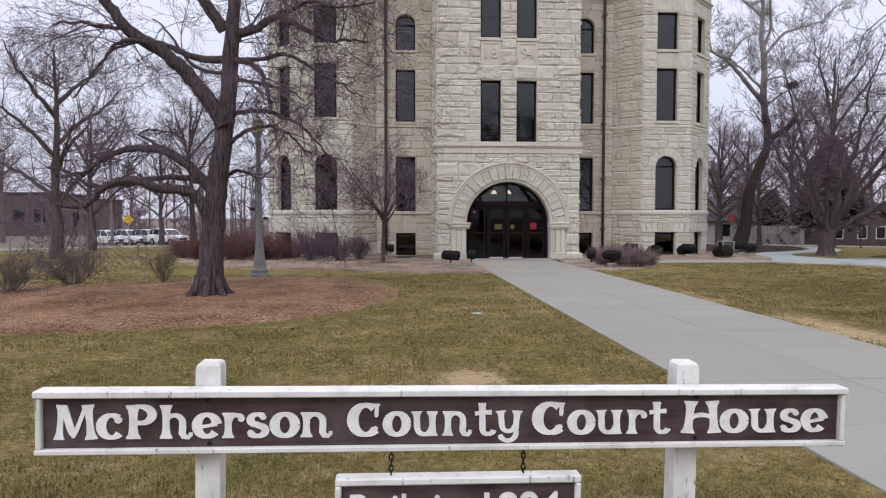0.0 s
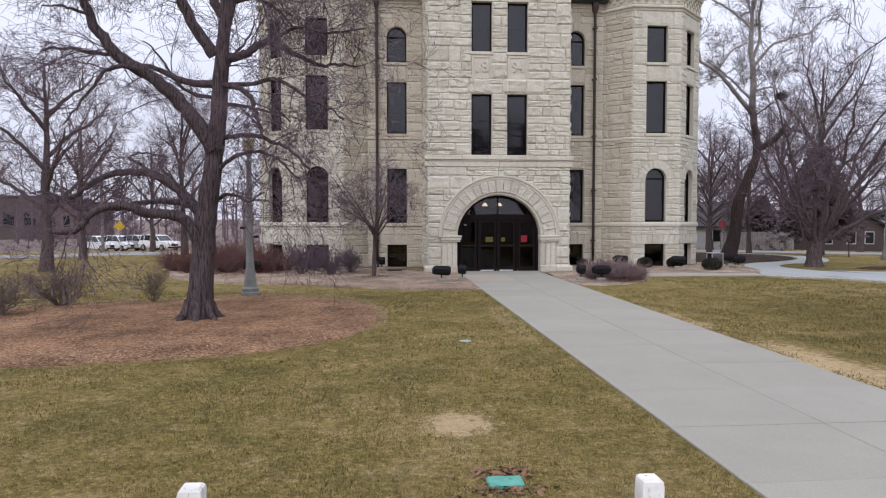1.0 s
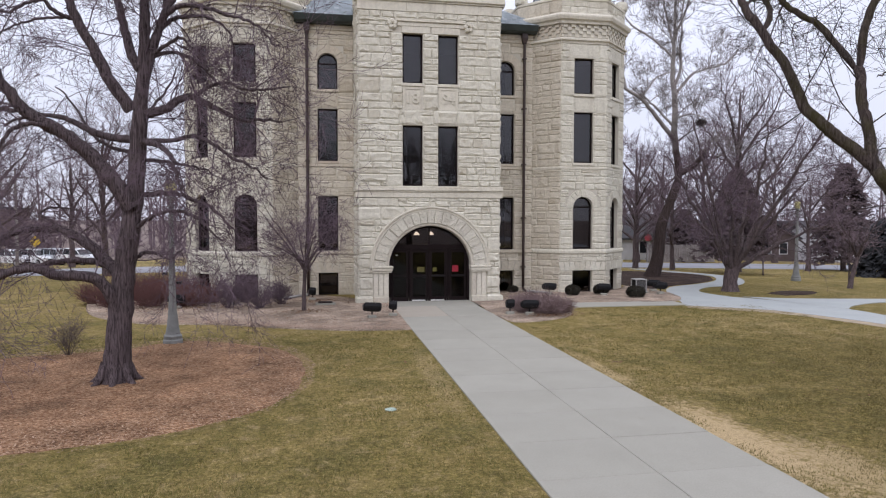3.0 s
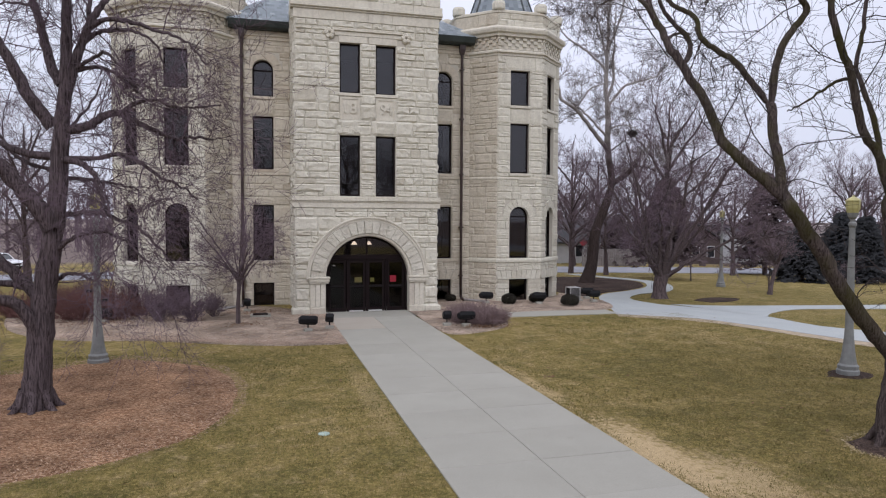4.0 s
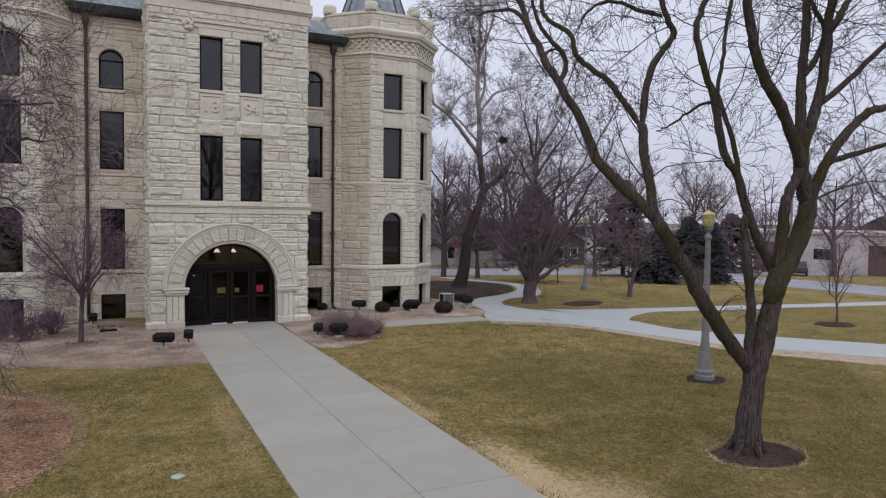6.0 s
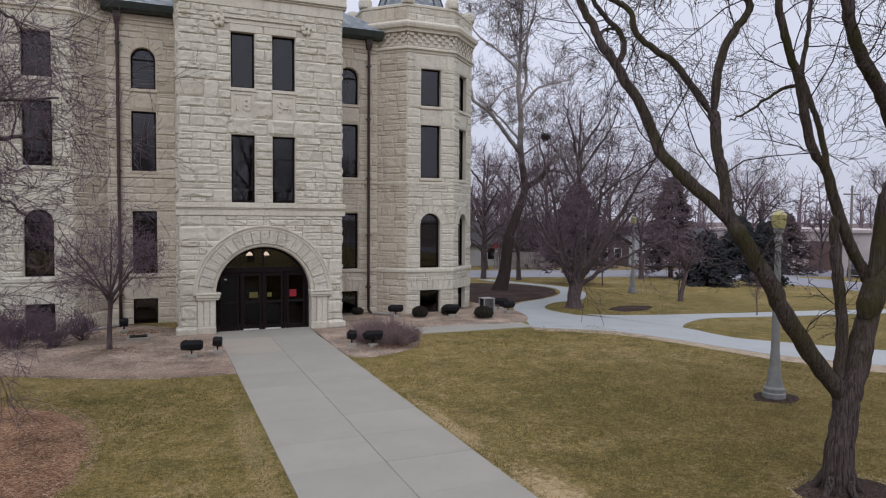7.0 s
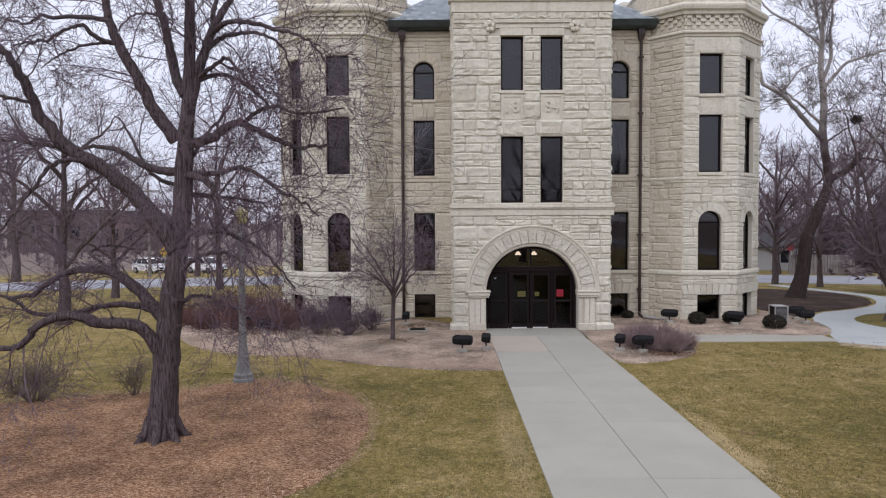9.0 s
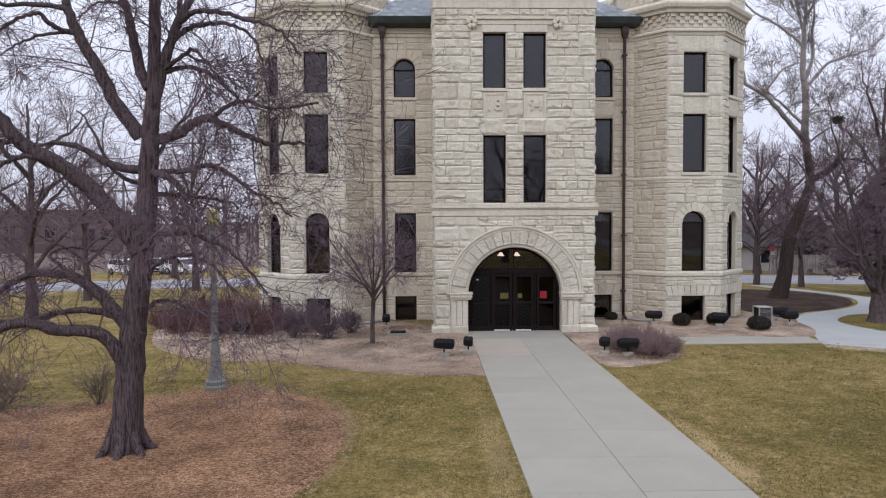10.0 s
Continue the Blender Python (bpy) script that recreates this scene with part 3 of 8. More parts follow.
ribbon("road", [(-320, 50.5), (-30, 50.5), (20, 50.5), (60, 50.5), (320, 50.5)], [(-320, 62.5), (-30, 62.5), (20, 62.5), (60, 62.5), (320, 62.5)], 60, 0.02, asphalt, "worn pale grey asphalt street", "road", 6)
ribbon("road", [(47.5, -200), (47.5, 0), (47.5, 30), (47.5, 50.6)], [(59, -200), (59, 0), (59, 30), (59, 50.6)], 40, 0.026, asphalt, "worn pale grey asphalt side street", "road", 6)

# ---- the courthouse ----
CX, FRONT, RECESS = 4.88, 28.32, 31.9
court = thing("courthouse", (CX, FRONT, 0), "three-storey rusticated limestone courthouse with octagonal corner towers", "building")
rng = random.Random(11)


def wall_panel(g, m, u0, u1, v0, v1, openings, thick=0.5):
    """Solid wall between u0..u1 and v0..v1 with openings (a0, a1, b0, b1, arched) cut right through."""
    us = sorted({u0, u1, *[o[0] for o in openings], *[o[1] for o in openings]})
    vs = sorted({v0, v1, *[o[2] for o in openings], *[o[3] for o in openings]})
    for i in range(len(us) - 1):
        k = 0
        while k < len(vs) - 1:
            uc = (us[i] + us[i + 1]) / 2
            free = lambda q: not any(o[0] < uc < o[1] and o[2] < (vs[q] + vs[q + 1]) / 2 < o[3] for o in openings)
            if not free(k):
                k += 1
                continue
            e = k
            while e + 1 < len(vs) - 1 and free(e + 1):
                e += 1
            g.box(us[i], us[i + 1], 0, thick, vs[k], vs[e + 1], m)
            k = e + 1
    for a0, a1, b0, b1, arched in openings:
        if arched:
            r, c = (a1 - a0) / 2, (a0 + a1) / 2
            s0 = b1 - r
            for sgn in (-1, 1):
                arc = [(c + sgn * r * math.cos(t), s0 + r * math.sin(t)) for t in np.linspace(0, math.pi / 2, 9)]
                poly = arc + [(c + sgn * r, b1)]
                g.prism(poly if sgn < 0 else poly[::-1], 0.001, thick, m)


def unit_stone(seed):
    """A rock-faced block: x and z from 0 to 1, face swelling from y = -0.3 to -1, back at 0.4."""
    rr = random.Random(seed)
    nx, nz = 5, 4
    xs, zs = (0, 0.12, 0.42, 0.72, 0.9, 1.0), (0, 0.16, 0.5, 0.84, 1.0)
    vs = []
    for j in range(nz + 1):
        for i in range(nx + 1):
            edge = i in (0, nx) or j in (0, nz)
            vs.append((xs[i] + (0 if edge else rr.uniform(-0.05, 0.05)), -0.17 - rr.uniform(0, 0.1) if edge else -rr.uniform(0.5, 1.15), zs[j] + (0 if edge else rr.uniform(-0.05, 0.05))))
    fs = [(j * (nx + 1) + i, j * (nx + 1) + i + 1, (j + 1) * (nx + 1) + i + 1, (j + 1) * (nx + 1) + i) for j in range(nz) for i in range(nx)]
    border = [i for i in range(nx + 1)] + [j * (nx + 1) + nx for j in range(1, nz + 1)] + [nz * (nx + 1) + i for i in range(nx - 1, -1, -1)] + [j * (nx + 1) for j in range(nz - 1, 0, -1)]
    k = len(vs)
    vs += [(vs[b][0], 0.4, vs[b][2]) for b in border]
    n = len(border)
    fs += [(border[i], k + i, k + (i + 1) % n, border[(i + 1) % n]) for i in range(n)]
    return vs, fs


STONES = [unit_stone(s) for s in range(9)]
STONE_MESH = {}


def lay_courses(u0, u1, v0, v1, holes, rr, tall=(0.5, 0.7), long=(0.36, 1.0)):
    """Broken-range ashlar: rectangles (a, b, c, d) that fill the panel round the holes (a0, a1, b0, b1, arched)."""
    out, v = [], v0
    cuts = sorted({h[2] for h in holes} | {h[3] for h in holes})
    while v < v1 - 0.02:
        top = min(v + rr.uniform(*tall), v1)
        if v1 - top < 0.2:
            top = v1
        for c in cuts:
            in_hole = any(h[2] - 0.005 <= v and h[3] + 0.005 >= c for h in holes)
            if (v + 0.15 if not in_hole else v + 0.01) < c < top + 0.12:
                top = c
                break
        spans = [(u0, u1)]
        for h in holes:
            if h[3] <= v + 0.02 or h[2] >= top - 0.02:
                continue
            a0, a1 = h[0], h[1]
            if h[4]:
                c, r = (a0 + a1) / 2, (a1 - a0) / 2
                dz = max(0.0, v - (h[3] - r))
                w = math.sqrt(max(0.0, (r * 1.06) ** 2 - dz * dz))
                a0, a1 = c - w, c + w
            spans = [q for s in spans for q in ((s[0], min(s[1], a0)), (max(s[0], a1), s[1])) if q[1] - q[0] > 0.03]
        for s in spans:
            x = s[0]
            while x < s[1] - 0.01:
                w = rr.uniform(0.9, 1.9)
                e = min(x + w, s[1])
                if s[1] - e < 0.35:
                    e = s[1]
                h = top - v
                rows = [(v, top)] if h < 0.32 or rr.random() < 0.16 else [(v, v + h * (q := rr.choice((0.36, 0.45, 0.5, 0.58, 0.64)))), (v + h * q, top)]
                for b0, b1 in rows:
                    xx = x
                    while xx < e - 0.01:
                        ee = min(xx + rr.uniform(*long), e)
                        if e - ee < 0.2:
                            ee = e
                        out.append((xx, ee, b0, b1))
                        xx = ee
                x = e
        v = top
    return out


def put_stones(rects, m, material, parent, single=0, proud=0.07, name="stone", gap=0.0045, flat=False):
    """The first `single` rectangles become blocks of their own, the rest one joined part."""
    g = Geo()
    for k, (a, b, c, d) in enumerate(rects):
        kind = rng.randrange(9)
        deep = proud * rng.uniform(0.55, 1.25)
        loc = Matrix.Translation((a + gap, 0, c + gap)) @ Matrix.Diagonal((b - a - 2 * gap, deep, d - c - 2 * gap, 1))
        if k < single:
            key = (kind, material.name)
            if key not in STONE_MESH:
                me = bpy.data.meshes.new("stone")
                me.from_pydata(STONES[kind][0], [], STONES[kind][1])
                me.materials.append(material)
                STONE_MESH[key] = me
            ob = new(name, STONE_MESH[key])
            ob.parent = parent
            ob.matrix_basis = Matrix.Translation(-ORIGIN.get(parent, Vector())) @ m @ loc
        else:
            vs, fs = STONES[kind]
            g.add(vs, fs, m @ loc)
    if g.count:
        tagged(part("stonework", g, material, parent), kind="stuff")


WINDOWS = []


def window(m, a0, a1, b0, b1, arched=False, sill=True, sill_mat=None, bars="sash"):
    """A recessed dark-framed window: frame and panes under one part of the courthouse."""
    w = thing("window", (m @ Vector(((a0 + a1) / 2, 0.2, b0)))[:], "", "")
    for key in ("label", "category"):
        if key in w:
            del w[key]
    base = m @ Vector(((a0 + a1) / 2, 0.2, b0))
    w.parent = court
    w.location = base - ORIGIN[court]
    ORIGIN[w] = base
    t, y0, y1 = 0.065, 0.17, 0.25
    g = Geo()
    r, c = (a1 - a0) / 2, (a0 + a1) / 2
    top = b1 - r if arched else b1
    g.box(a0, a0 + t, y0, y1, b0, top, m)
    g.box(a1 - t, a1, y0, y1, b0, top, m)
    g.box(a0 + t, a1 - t, y0, y1, b0, b0 + t * 1.2, m)
    mid_z = b0 + (b1 - b0) * (0.5 if not arched else 0.0) if bars == "sash" else None
    if arched:
        arc = np.linspace(0, math.pi, 15)
        for i in range(14):
            q = [(c + k * math.cos(arc[j]), top + k * math.sin(arc[j])) for k, j in ((r - t, i), (r, i), (r, i + 1), (r - t, i + 1))]
            g.prism(q, y0, y1, m)
        g.box(a0 + t, a1 - t, y0 + 0.01, y1, top - 0.03, top + 0.03, m)
    else:
        g.box(a0 + t, a1 - t, y0, y1, b1 - t, b1, m)
    part("window_frame", g, bronze, w)
    p = Geo()
    y = 0.215
    outline = [(a0 + t * 0.6, b0 + t * 0.6), (a1 - t * 0.6, b0 + t * 0.6), (a1 - t * 0.6, top)]
    if arched:
        outline += [(c + (r - t * 0.6) * math.cos(q), top + (r - t * 0.6) * math.sin(q)) for q in np.linspace(0, math.pi, 15)[1:-1]]
        outline += [(a0 + t * 0.6, top)]
    else:
        outline = outline[:2] + [(a1 - t * 0.6, b1 - t * 0.6), (a0 + t * 0.6, b1 - t * 0.6)]
    p.prism(outline, y, y + 0.012, m)
    pane = part("pane", p, glass, w)
    if sill:
        part("window_sill", Geo().box(a0 - 0.06, a1 + 0.06, -0.075, 0.17, b0 - 0.13, b0, m, bevel=0.012), sill_mat or stone_smooth, w)
    return w


def at_wall(x, y, turn=0.0):
    return Matrix.Translation((x, y, 0)) @ Matrix.Rotation(radians(turn), 4, "Z")


# entrance bay: front wall with the great arch, two pairs of windows
M0 = at_wall(CX, FRONT)
HALF, R_ARCH, SPRING, BAY_TOP = 3.03, 1.785, 1.495, 15.0
bay_open = [(-R_ARCH, R_ARCH, -0.3, SPRING + R_ARCH, True)]
pairs = [(-1.19, -0.33), (0.33, 1.19)]
for a, b in pairs:
    bay_open += [(a, b, 4.97, 7.52, False), (a, b, 9.27, 11.34, False)]
g = Geo()
wall_panel(g, M0, -HALF, HALF, -0.3, BAY_TOP, bay_open, 0.6)
ML, MR = at_wall(CX - HALF, (FRONT + RECESS) / 2, -90), at_wall(CX + HALF, (FRONT + RECESS) / 2, 90)
for m in (ML, MR):
    wall_panel(g, m, -(RECESS - FRONT) / 2 + 0.002, (RECESS - FRONT) / 2, -0.3, BAY_TOP, [], 0.5)
bay_wall = part("bay_wall", g, mortar, court, "projecting entrance bay of rock-faced limestone", weld=True)
holes = [(-2.02, 2.02, SPRING - 0.001, SPRING + 2.02, True), (-2.45, 2.45, -0.3, SPRING, False), (-HALF, HALF, 4.46, 4.95, False), (-HALF, HALF, 12.22, 13.1, False)]
for a, b in pairs:
    holes += [(a, b, 4.95, 7.52, False), (a, b, 8.16, 11.62, False)]
holes += [(-1.6, 1.6, 11.34, 11.95, False)]
low = lay_courses(-HALF, HALF, 0.0, 4.46, holes, rng, (0.5, 0.68))
up = lay_courses(-HALF, HALF, 4.95, 12.22, holes, rng, (0.5, 0.7))
put_stones(low + up, M0, stone_pale, bay_wall, 300)
put_stones(lay_courses(-HALF, HALF, 13.1, BAY_TOP, [], rng), M0, stone_pale, bay_wall, 0)
for m in (ML, MR):
    put_stones(lay_courses(-1.79, 1.79, 0.0, BAY_TOP, [], rng), m, stone_pale, bay_wall, 0)

# the arch: reveal ring, rock-faced voussoirs, hood mould
def ring_piece(g, r0, r1, t0, t1, y0, y1, m, steps=3):
    ts = np.linspace(t0, t1, steps + 1)
    out = [(r1 * math.cos(t), SPRING + r1 * math.sin(t)) for t in ts] + [(r0 * math.cos(t), SPRING + r0 * math.sin(t)) for t in ts[::-1]]
    g.prism(out, y0, y1, m)


loops = []
for k in range(25):
    t_ = k * math.pi / 24
    loops.append([tuple(M0 @ Vector((r * math.cos(t_), y, SPRING + r * math.sin(t_)))) for r, y in ((R_ARCH - 0.005, 0.3), (R_ARCH - 0.005, -0.03), (R_ARCH + 0.035, -0.07), (1.90, -0.07), (1.905, -0.075), (2.43, -0.075), (2.43, 0.3))])
arch = part("entrance_arch", Geo().rings(loops), stone_smooth, court, "round arch of limestone voussoirs over the doors")
N_V = 21
for k in range(N_V):
    t0, t1 = math.pi * (k + 0.012) / N_V, math.pi * (k + 0.988) / N_V
    g = Geo()
    r0, r1 = 1.905, 2.43
    loops = []
    for y, shrink in ((0.02, 0.0), (-0.088, 0.0), (-0.108 - 0.035 * rng.random(), 0.045)):
        tm, w = (t0 + t1) / 2, (t1 - t0) / 2 * (1 - shrink * 1.6)
        ra, rb = r0 + shrink * 0.4, r1 - shrink * 0.4
        q = [(ra, tm + w), (ra, tm - w), (rb, tm - w), (rb, tm), (rb, tm + w)]
        loops.append([tuple(M0 @ Vector((r * math.cos(t), y + rng.uniform(-0.012, 0.012) * (shrink > 0), SPRING + r * math.sin(t)))) for r, t in q])
    g.rings(loops)
    part("voussoir", g, stone_arch, arch)
loops = []
for k in range(37):
    t_ = k * math.pi / 36
    loops.append([tuple(M0 @ Vector((r * math.cos(t_), y, SPRING + r * math.sin(t_)))) for r, y in ((2.44, 0.02), (2.44, -0.115), (2.52, -0.12), (2.54, -0.155), (2.59, -0.165), (2.61, -0.14), (2.61, 0.02))])
g = Geo().rings(loops)
part("hood_mould", g, stone_smooth, arch)
for sgn in (-1, 1):
    g = Geo()
    a, b = sorted((sgn * 1.795, sgn * 2.44))
    for k in range(3):
        x0, x1 = a + (b - a) * k / 3, a + (b - a) * (k + 1) / 3
        g.box(x0 + 0.006, x1 - 0.006, -0.085, 0.3, 0.3, 1.30, M0, bevel=0.012)
    g.box(a - 0.012, b + 0.012, -0.14, 0.3, 0.0, 0.30, M0, bevel=0.03)
    part("pilaster", g, stone_smooth, court, "smooth dressed limestone pier beside the doors")
    g = Geo()
    g.box(a - 0.03, b + 0.12, -0.13, 0.3, 1.30, 1.37, M0, bevel=0.015)
    g.box(a - 0.05, b + 0.16, -0.17, 0.3, 1.372, 1.50, M0, bevel=0.02)
    g.box(a - 0.06, b + 0.19, -0.20, 0.3, 1.502, 1.569, M0, bevel=0.015)
    for k in range(11):
        x = a + (b - a) * (k + 0.5) / 11
        g.box(x - 0.02, x + 0.02, -0.155, -0.1, 1.31, 1.36, M0)
    part("impost", g, stone_smooth, court, "moulded limestone impost with small dentils")
    g = Geo()
    a, b = sorted((sgn * 2.452, sgn * (HALF + 0.15)))
    g.box(a, b, -0.17, 0.6, -0.1, 0.28, M0, bevel=0.05)
    part("plinth", g, stone_pale, court)


def moulding(name, m, u0, u1, steps, material, label="", ends=True, seams=0):
    """A string course in blocks: steps of (projection, z0, z1), one profile drawn along the wall."""
    n, e = seams or 1, max(p for p, _, _ in steps) if ends else 0
    prof = [(0.3, steps[0][1])]
    for p, z0, z1 in steps:
        prof += [(-p + 0.012, z0), (-p, z0 + 0.012), (-p, z1 - 0.012), (-p + 0.012, z1)]
    prof += [(0.3, steps[-1][2])]
    for i in range(n):
        x0, x1 = u0 - e + (u1 - u0 + 2 * e) * i / n + (0.003 if i else 0), u0 - e + (u1 - u0 + 2 * e) * (i + 1) / n - (0.003 if i < n - 1 else 0)
        loops = [[tuple(m @ Vector((u, y, z))) for y, z in prof] for u in (x0, x1)]
        part(name, Geo().rings(loops), material, court, label)


moulding("string_course", M0, -HALF, HALF, [(0.06, 4.47, 4.70), (0.09, 4.702, 4.76), (0.13, 4.762, 4.86), (0.09, 4.862, 4.95)], stone_smooth, "moulded limestone string course above the arch", seams=4)
moulding("frieze", M0, -HALF, HALF, [(0.05, 12.23, 12.62)], stone_smooth, seams=6)
moulding("cornice", M0, -HALF, HALF, [(0.10, 12.622, 12.70), (0.17, 12.702, 12.82), (0.12, 12.822, 13.08)], stone_smooth, "moulded limestone cornice", seams=5)
moulding("coping", M0, -HALF, HALF, [(0.1, 14.9, 15.12)], stone_smooth, seams=4)
for sgn in (-1, 1):
    a, b = sorted((sgn * (HALF - 0.55), sgn * (HALF + 0.08)))
    part("corner_pier", Geo().box(a, b, -0.12, 0.5, 13.085, 14.9, M0, bevel=0.02), stone_smooth, court)
for (a, b), txt in zip(pairs, ("18", "94")):
    window(M0, a, b, 4.97, 7.52, sill=False)
    window(M0, a, b, 9.27, 11.34)
    panel = part("date_panel", (lambda g: (g.box(a + 0.004, b - 0.004, -0.03, 0.2, 8.162, 9.135, M0), g.box(a + 0.07, a + 0.11, -0.06, 0.0, 8.25, 9.06, M0),
                 g.box(b - 0.11, b - 0.07, -0.06, 0.0, 8.25, 9.06, M0), g.box(a + 0.112, b - 0.112, -0.06, 0.0, 9.02, 9.06, M0)) and g)(Geo()), stone_smooth, court, "dressed stone panel with a raised date figure")
    words("date", txt, 0.50, 0.46, M0 @ Matrix.Translation((a + 0.19, -0.03, 8.42)), stone_smooth, panel, 0.012, 0.028)
    put_stones([(a, b, 7.54, 8.158)], M0, stone_pale, bay_wall, 1, 0.09)
    part("lintel", Geo().box(a - 0.05 if a < 0 else a - 0.3, b + 0.3 if a < 0 else b + 0.05, -0.05, 0.2, 11.345, 11.62, M0, bevel=0.012), stone_smooth, court)
g = Geo()
g.box(-1.45, 1.45, -0.06, 0.2, 11.625, 11.80, M0, bevel=0.01)
g.box(-1.5, 1.5, -0.12, 0.2, 11.802, 11.87, M0, bevel=0.015)
g.box(-1.5, 1.5, -0.09, 0.2, 11.872, 11.94, M0, bevel=0.015)
label_mould = part("label_mould", g, stone_smooth, court, "stone label moulding with carved leaf stops")
for sgn in (-1, 1):
    g = Geo()
    for k in range(5):
        t = k * 1.256 + 0.4
        cx, cz = sgn * 1.62 + 0.13 * math.cos(t), 11.68 + 0.13 * math.sin(t)
        loops = [[tuple(M0 @ Vector((cx + r * math.cos(q), y, cz + r * math.sin(q)))) for q in np.linspace(0, 2 * math.pi, 8, endpoint=False)] for r, y in ((0.11, 0.02), (0.105, -0.09), (0.06, -0.14))]
        g.rings([l[::-1] for l in loops])
    part("leaf_stop", g, stone_smooth, label_mould)

# entrance doors in the arch
doors = thing("entrance_doors", (CX, FRONT + 0.42, 0), "dark bronze framed glass entrance doors under a fanlight", "door")
MD = at_wall(CX, FRONT + 0.36)
g = Geo()
rr_ = R_ARCH - 0.01
for k in range(24):
    ts = (k * math.pi / 24, (k + 1) * math.pi / 24)
    q = [(r * math.cos(t), SPRING + r * math.sin(t)) for r, t in ((rr_ - 0.09, ts[0]), (rr_, ts[0]), (rr_, ts[1]), (rr_ - 0.09, ts[1]))]
    g.prism(q, 0, 0.12, MD)
for x in (-rr_, rr_ - 0.10):
    g.box(x, x + 0.10, 0, 0.12, 0.02, SPRING, MD)
g.box(-1.5, 1.5, -0.02, 0.13, 2.28, 2.47, MD)
g.box(-0.03, 0.03, 0.0, 0.12, 2.47, SPRING + rr_ - 0.05, MD)
for x in (-0.03, -0.86, 0.80):
    g.box(x, x + 0.06, 0.0, 0.12, 0.02, 2.28, MD)
g.box(-rr_, rr_, -0.05, 0.15, -0.02, 0.025, MD)
part("door_frame", g, bronze, doors)
q = [(-1.55, 2.4), (1.55, 2.4)] + [(r * math.cos(t), SPRING + r * math.sin(t)) for r in (rr_ - 0.05,) for t in np.linspace(0.53, math.pi - 0.53, 17)]
part("fanlight", Geo().prism(q, 0.05, 0.062, MD), glass, doors)
for k, x in enumerate((-1.64, -0.80, 0.03, 0.90)):
    w = 0.74
    g = Geo()
    g.box(x, x + 0.09, 0.02, 0.08, 0.03, 2.27, MD)
    g.box(x + w - 0.09, x + w, 0.02, 0.08, 0.03, 2.27, MD)
    g.box(x + 0.09, x + w - 0.09, 0.02, 0.08, 0.03, 0.20, MD)
    g.box(x + 0.09, x + w - 0.09, 0.02, 0.08, 2.13, 2.27, MD)
    g.box(x + 0.09, x + w - 0.09, 0.02, 0.08, 1.06, 1.17, MD)
    leaf = part("door_leaf", g, bronze, doors)
    part("door_glass", Geo().box(x + 0.07, x + w - 0.07, 0.045, 0.055, 0.18, 2.15, MD), door_glass_mat, leaf)
    part("push_bar", Geo().tube([tuple(MD @ Vector((x + 0.06, -0.045, 1.115))), tuple(MD @ Vector((x + w - 0.06, -0.045, 1.115)))], 0.018, 8), black_metal, leaf, "dark metal push bar")
    # a pale strip along the foot of each middle leaf
    if k in (1, 2):
        part("sweep", Geo().box(x + 0.05, x + w - 0.10, -0.03, -0.005, 0.03, 0.085, MD, bevel=0.006), painted("pale_strip_metal", (0.72, 0.72, 0.70), 0.35, 0.1, 8, 0.6), leaf, "pale strip along the foot of the door leaf")
# yellow and red are dimmed: the dark behind the glass is in their colour
for nm, x, z, w, h, col in (("notice", -0.52, 1.28, 0.32, 0.22, (0.10, 0.085, 0.02)), ("notice", 0.16, 1.30, 0.17, 0.17, (0.12, 0.11, 0.02)), ("notice", 1.02, 1.28, 0.27, 0.28, (0.28, 0.01, 0.025)), ("notice", -1.45, 2.0, 0.1, 0.03, (0.5, 0.5, 0.5))):
    tagged(part(nm, Geo().box(x, x + w, 0.03, 0.04, z, z + h, MD), painted("printed_notice", col, 0.5, 0.2, 6)), {0.28: "red notice taped to the door glass", 0.5: "small white sticker on the door glass"}.get(col[0], "yellowish notice taped to the door glass"), "notice", "door notices")

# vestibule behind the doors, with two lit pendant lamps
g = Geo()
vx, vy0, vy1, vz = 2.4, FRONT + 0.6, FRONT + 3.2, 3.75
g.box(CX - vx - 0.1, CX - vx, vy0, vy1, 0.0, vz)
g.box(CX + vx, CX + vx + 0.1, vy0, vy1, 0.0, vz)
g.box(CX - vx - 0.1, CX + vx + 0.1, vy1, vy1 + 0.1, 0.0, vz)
tagged(part("vestibule_wall", g, interior_paint), "plaster walls of the entrance hall, gloom put into their colour", "wall", kind="structure")
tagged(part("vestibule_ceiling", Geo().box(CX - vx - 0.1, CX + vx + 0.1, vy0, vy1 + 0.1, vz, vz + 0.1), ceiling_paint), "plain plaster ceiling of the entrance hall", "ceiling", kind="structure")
tagged(part("vestibule_floor", Geo().box(CX - vx, CX + vx, FRONT + 0.3, vy1, -0.1, 0.015), interior_paint), "entrance hall floor, gloom put into its colour", "floor", kind="structure")
glow = Nodes("lit_lamp_shade", 0.4)
glow.bsdf.inputs["Base Color"].default_value = (0.8, 0.75, 0.6, 1)
glow.bsdf.inputs["Emission Color"].default_value = (1.0, 0.88, 0.58, 1)
glow.bsdf.inputs["Emission Strength"].default_value = 4.5
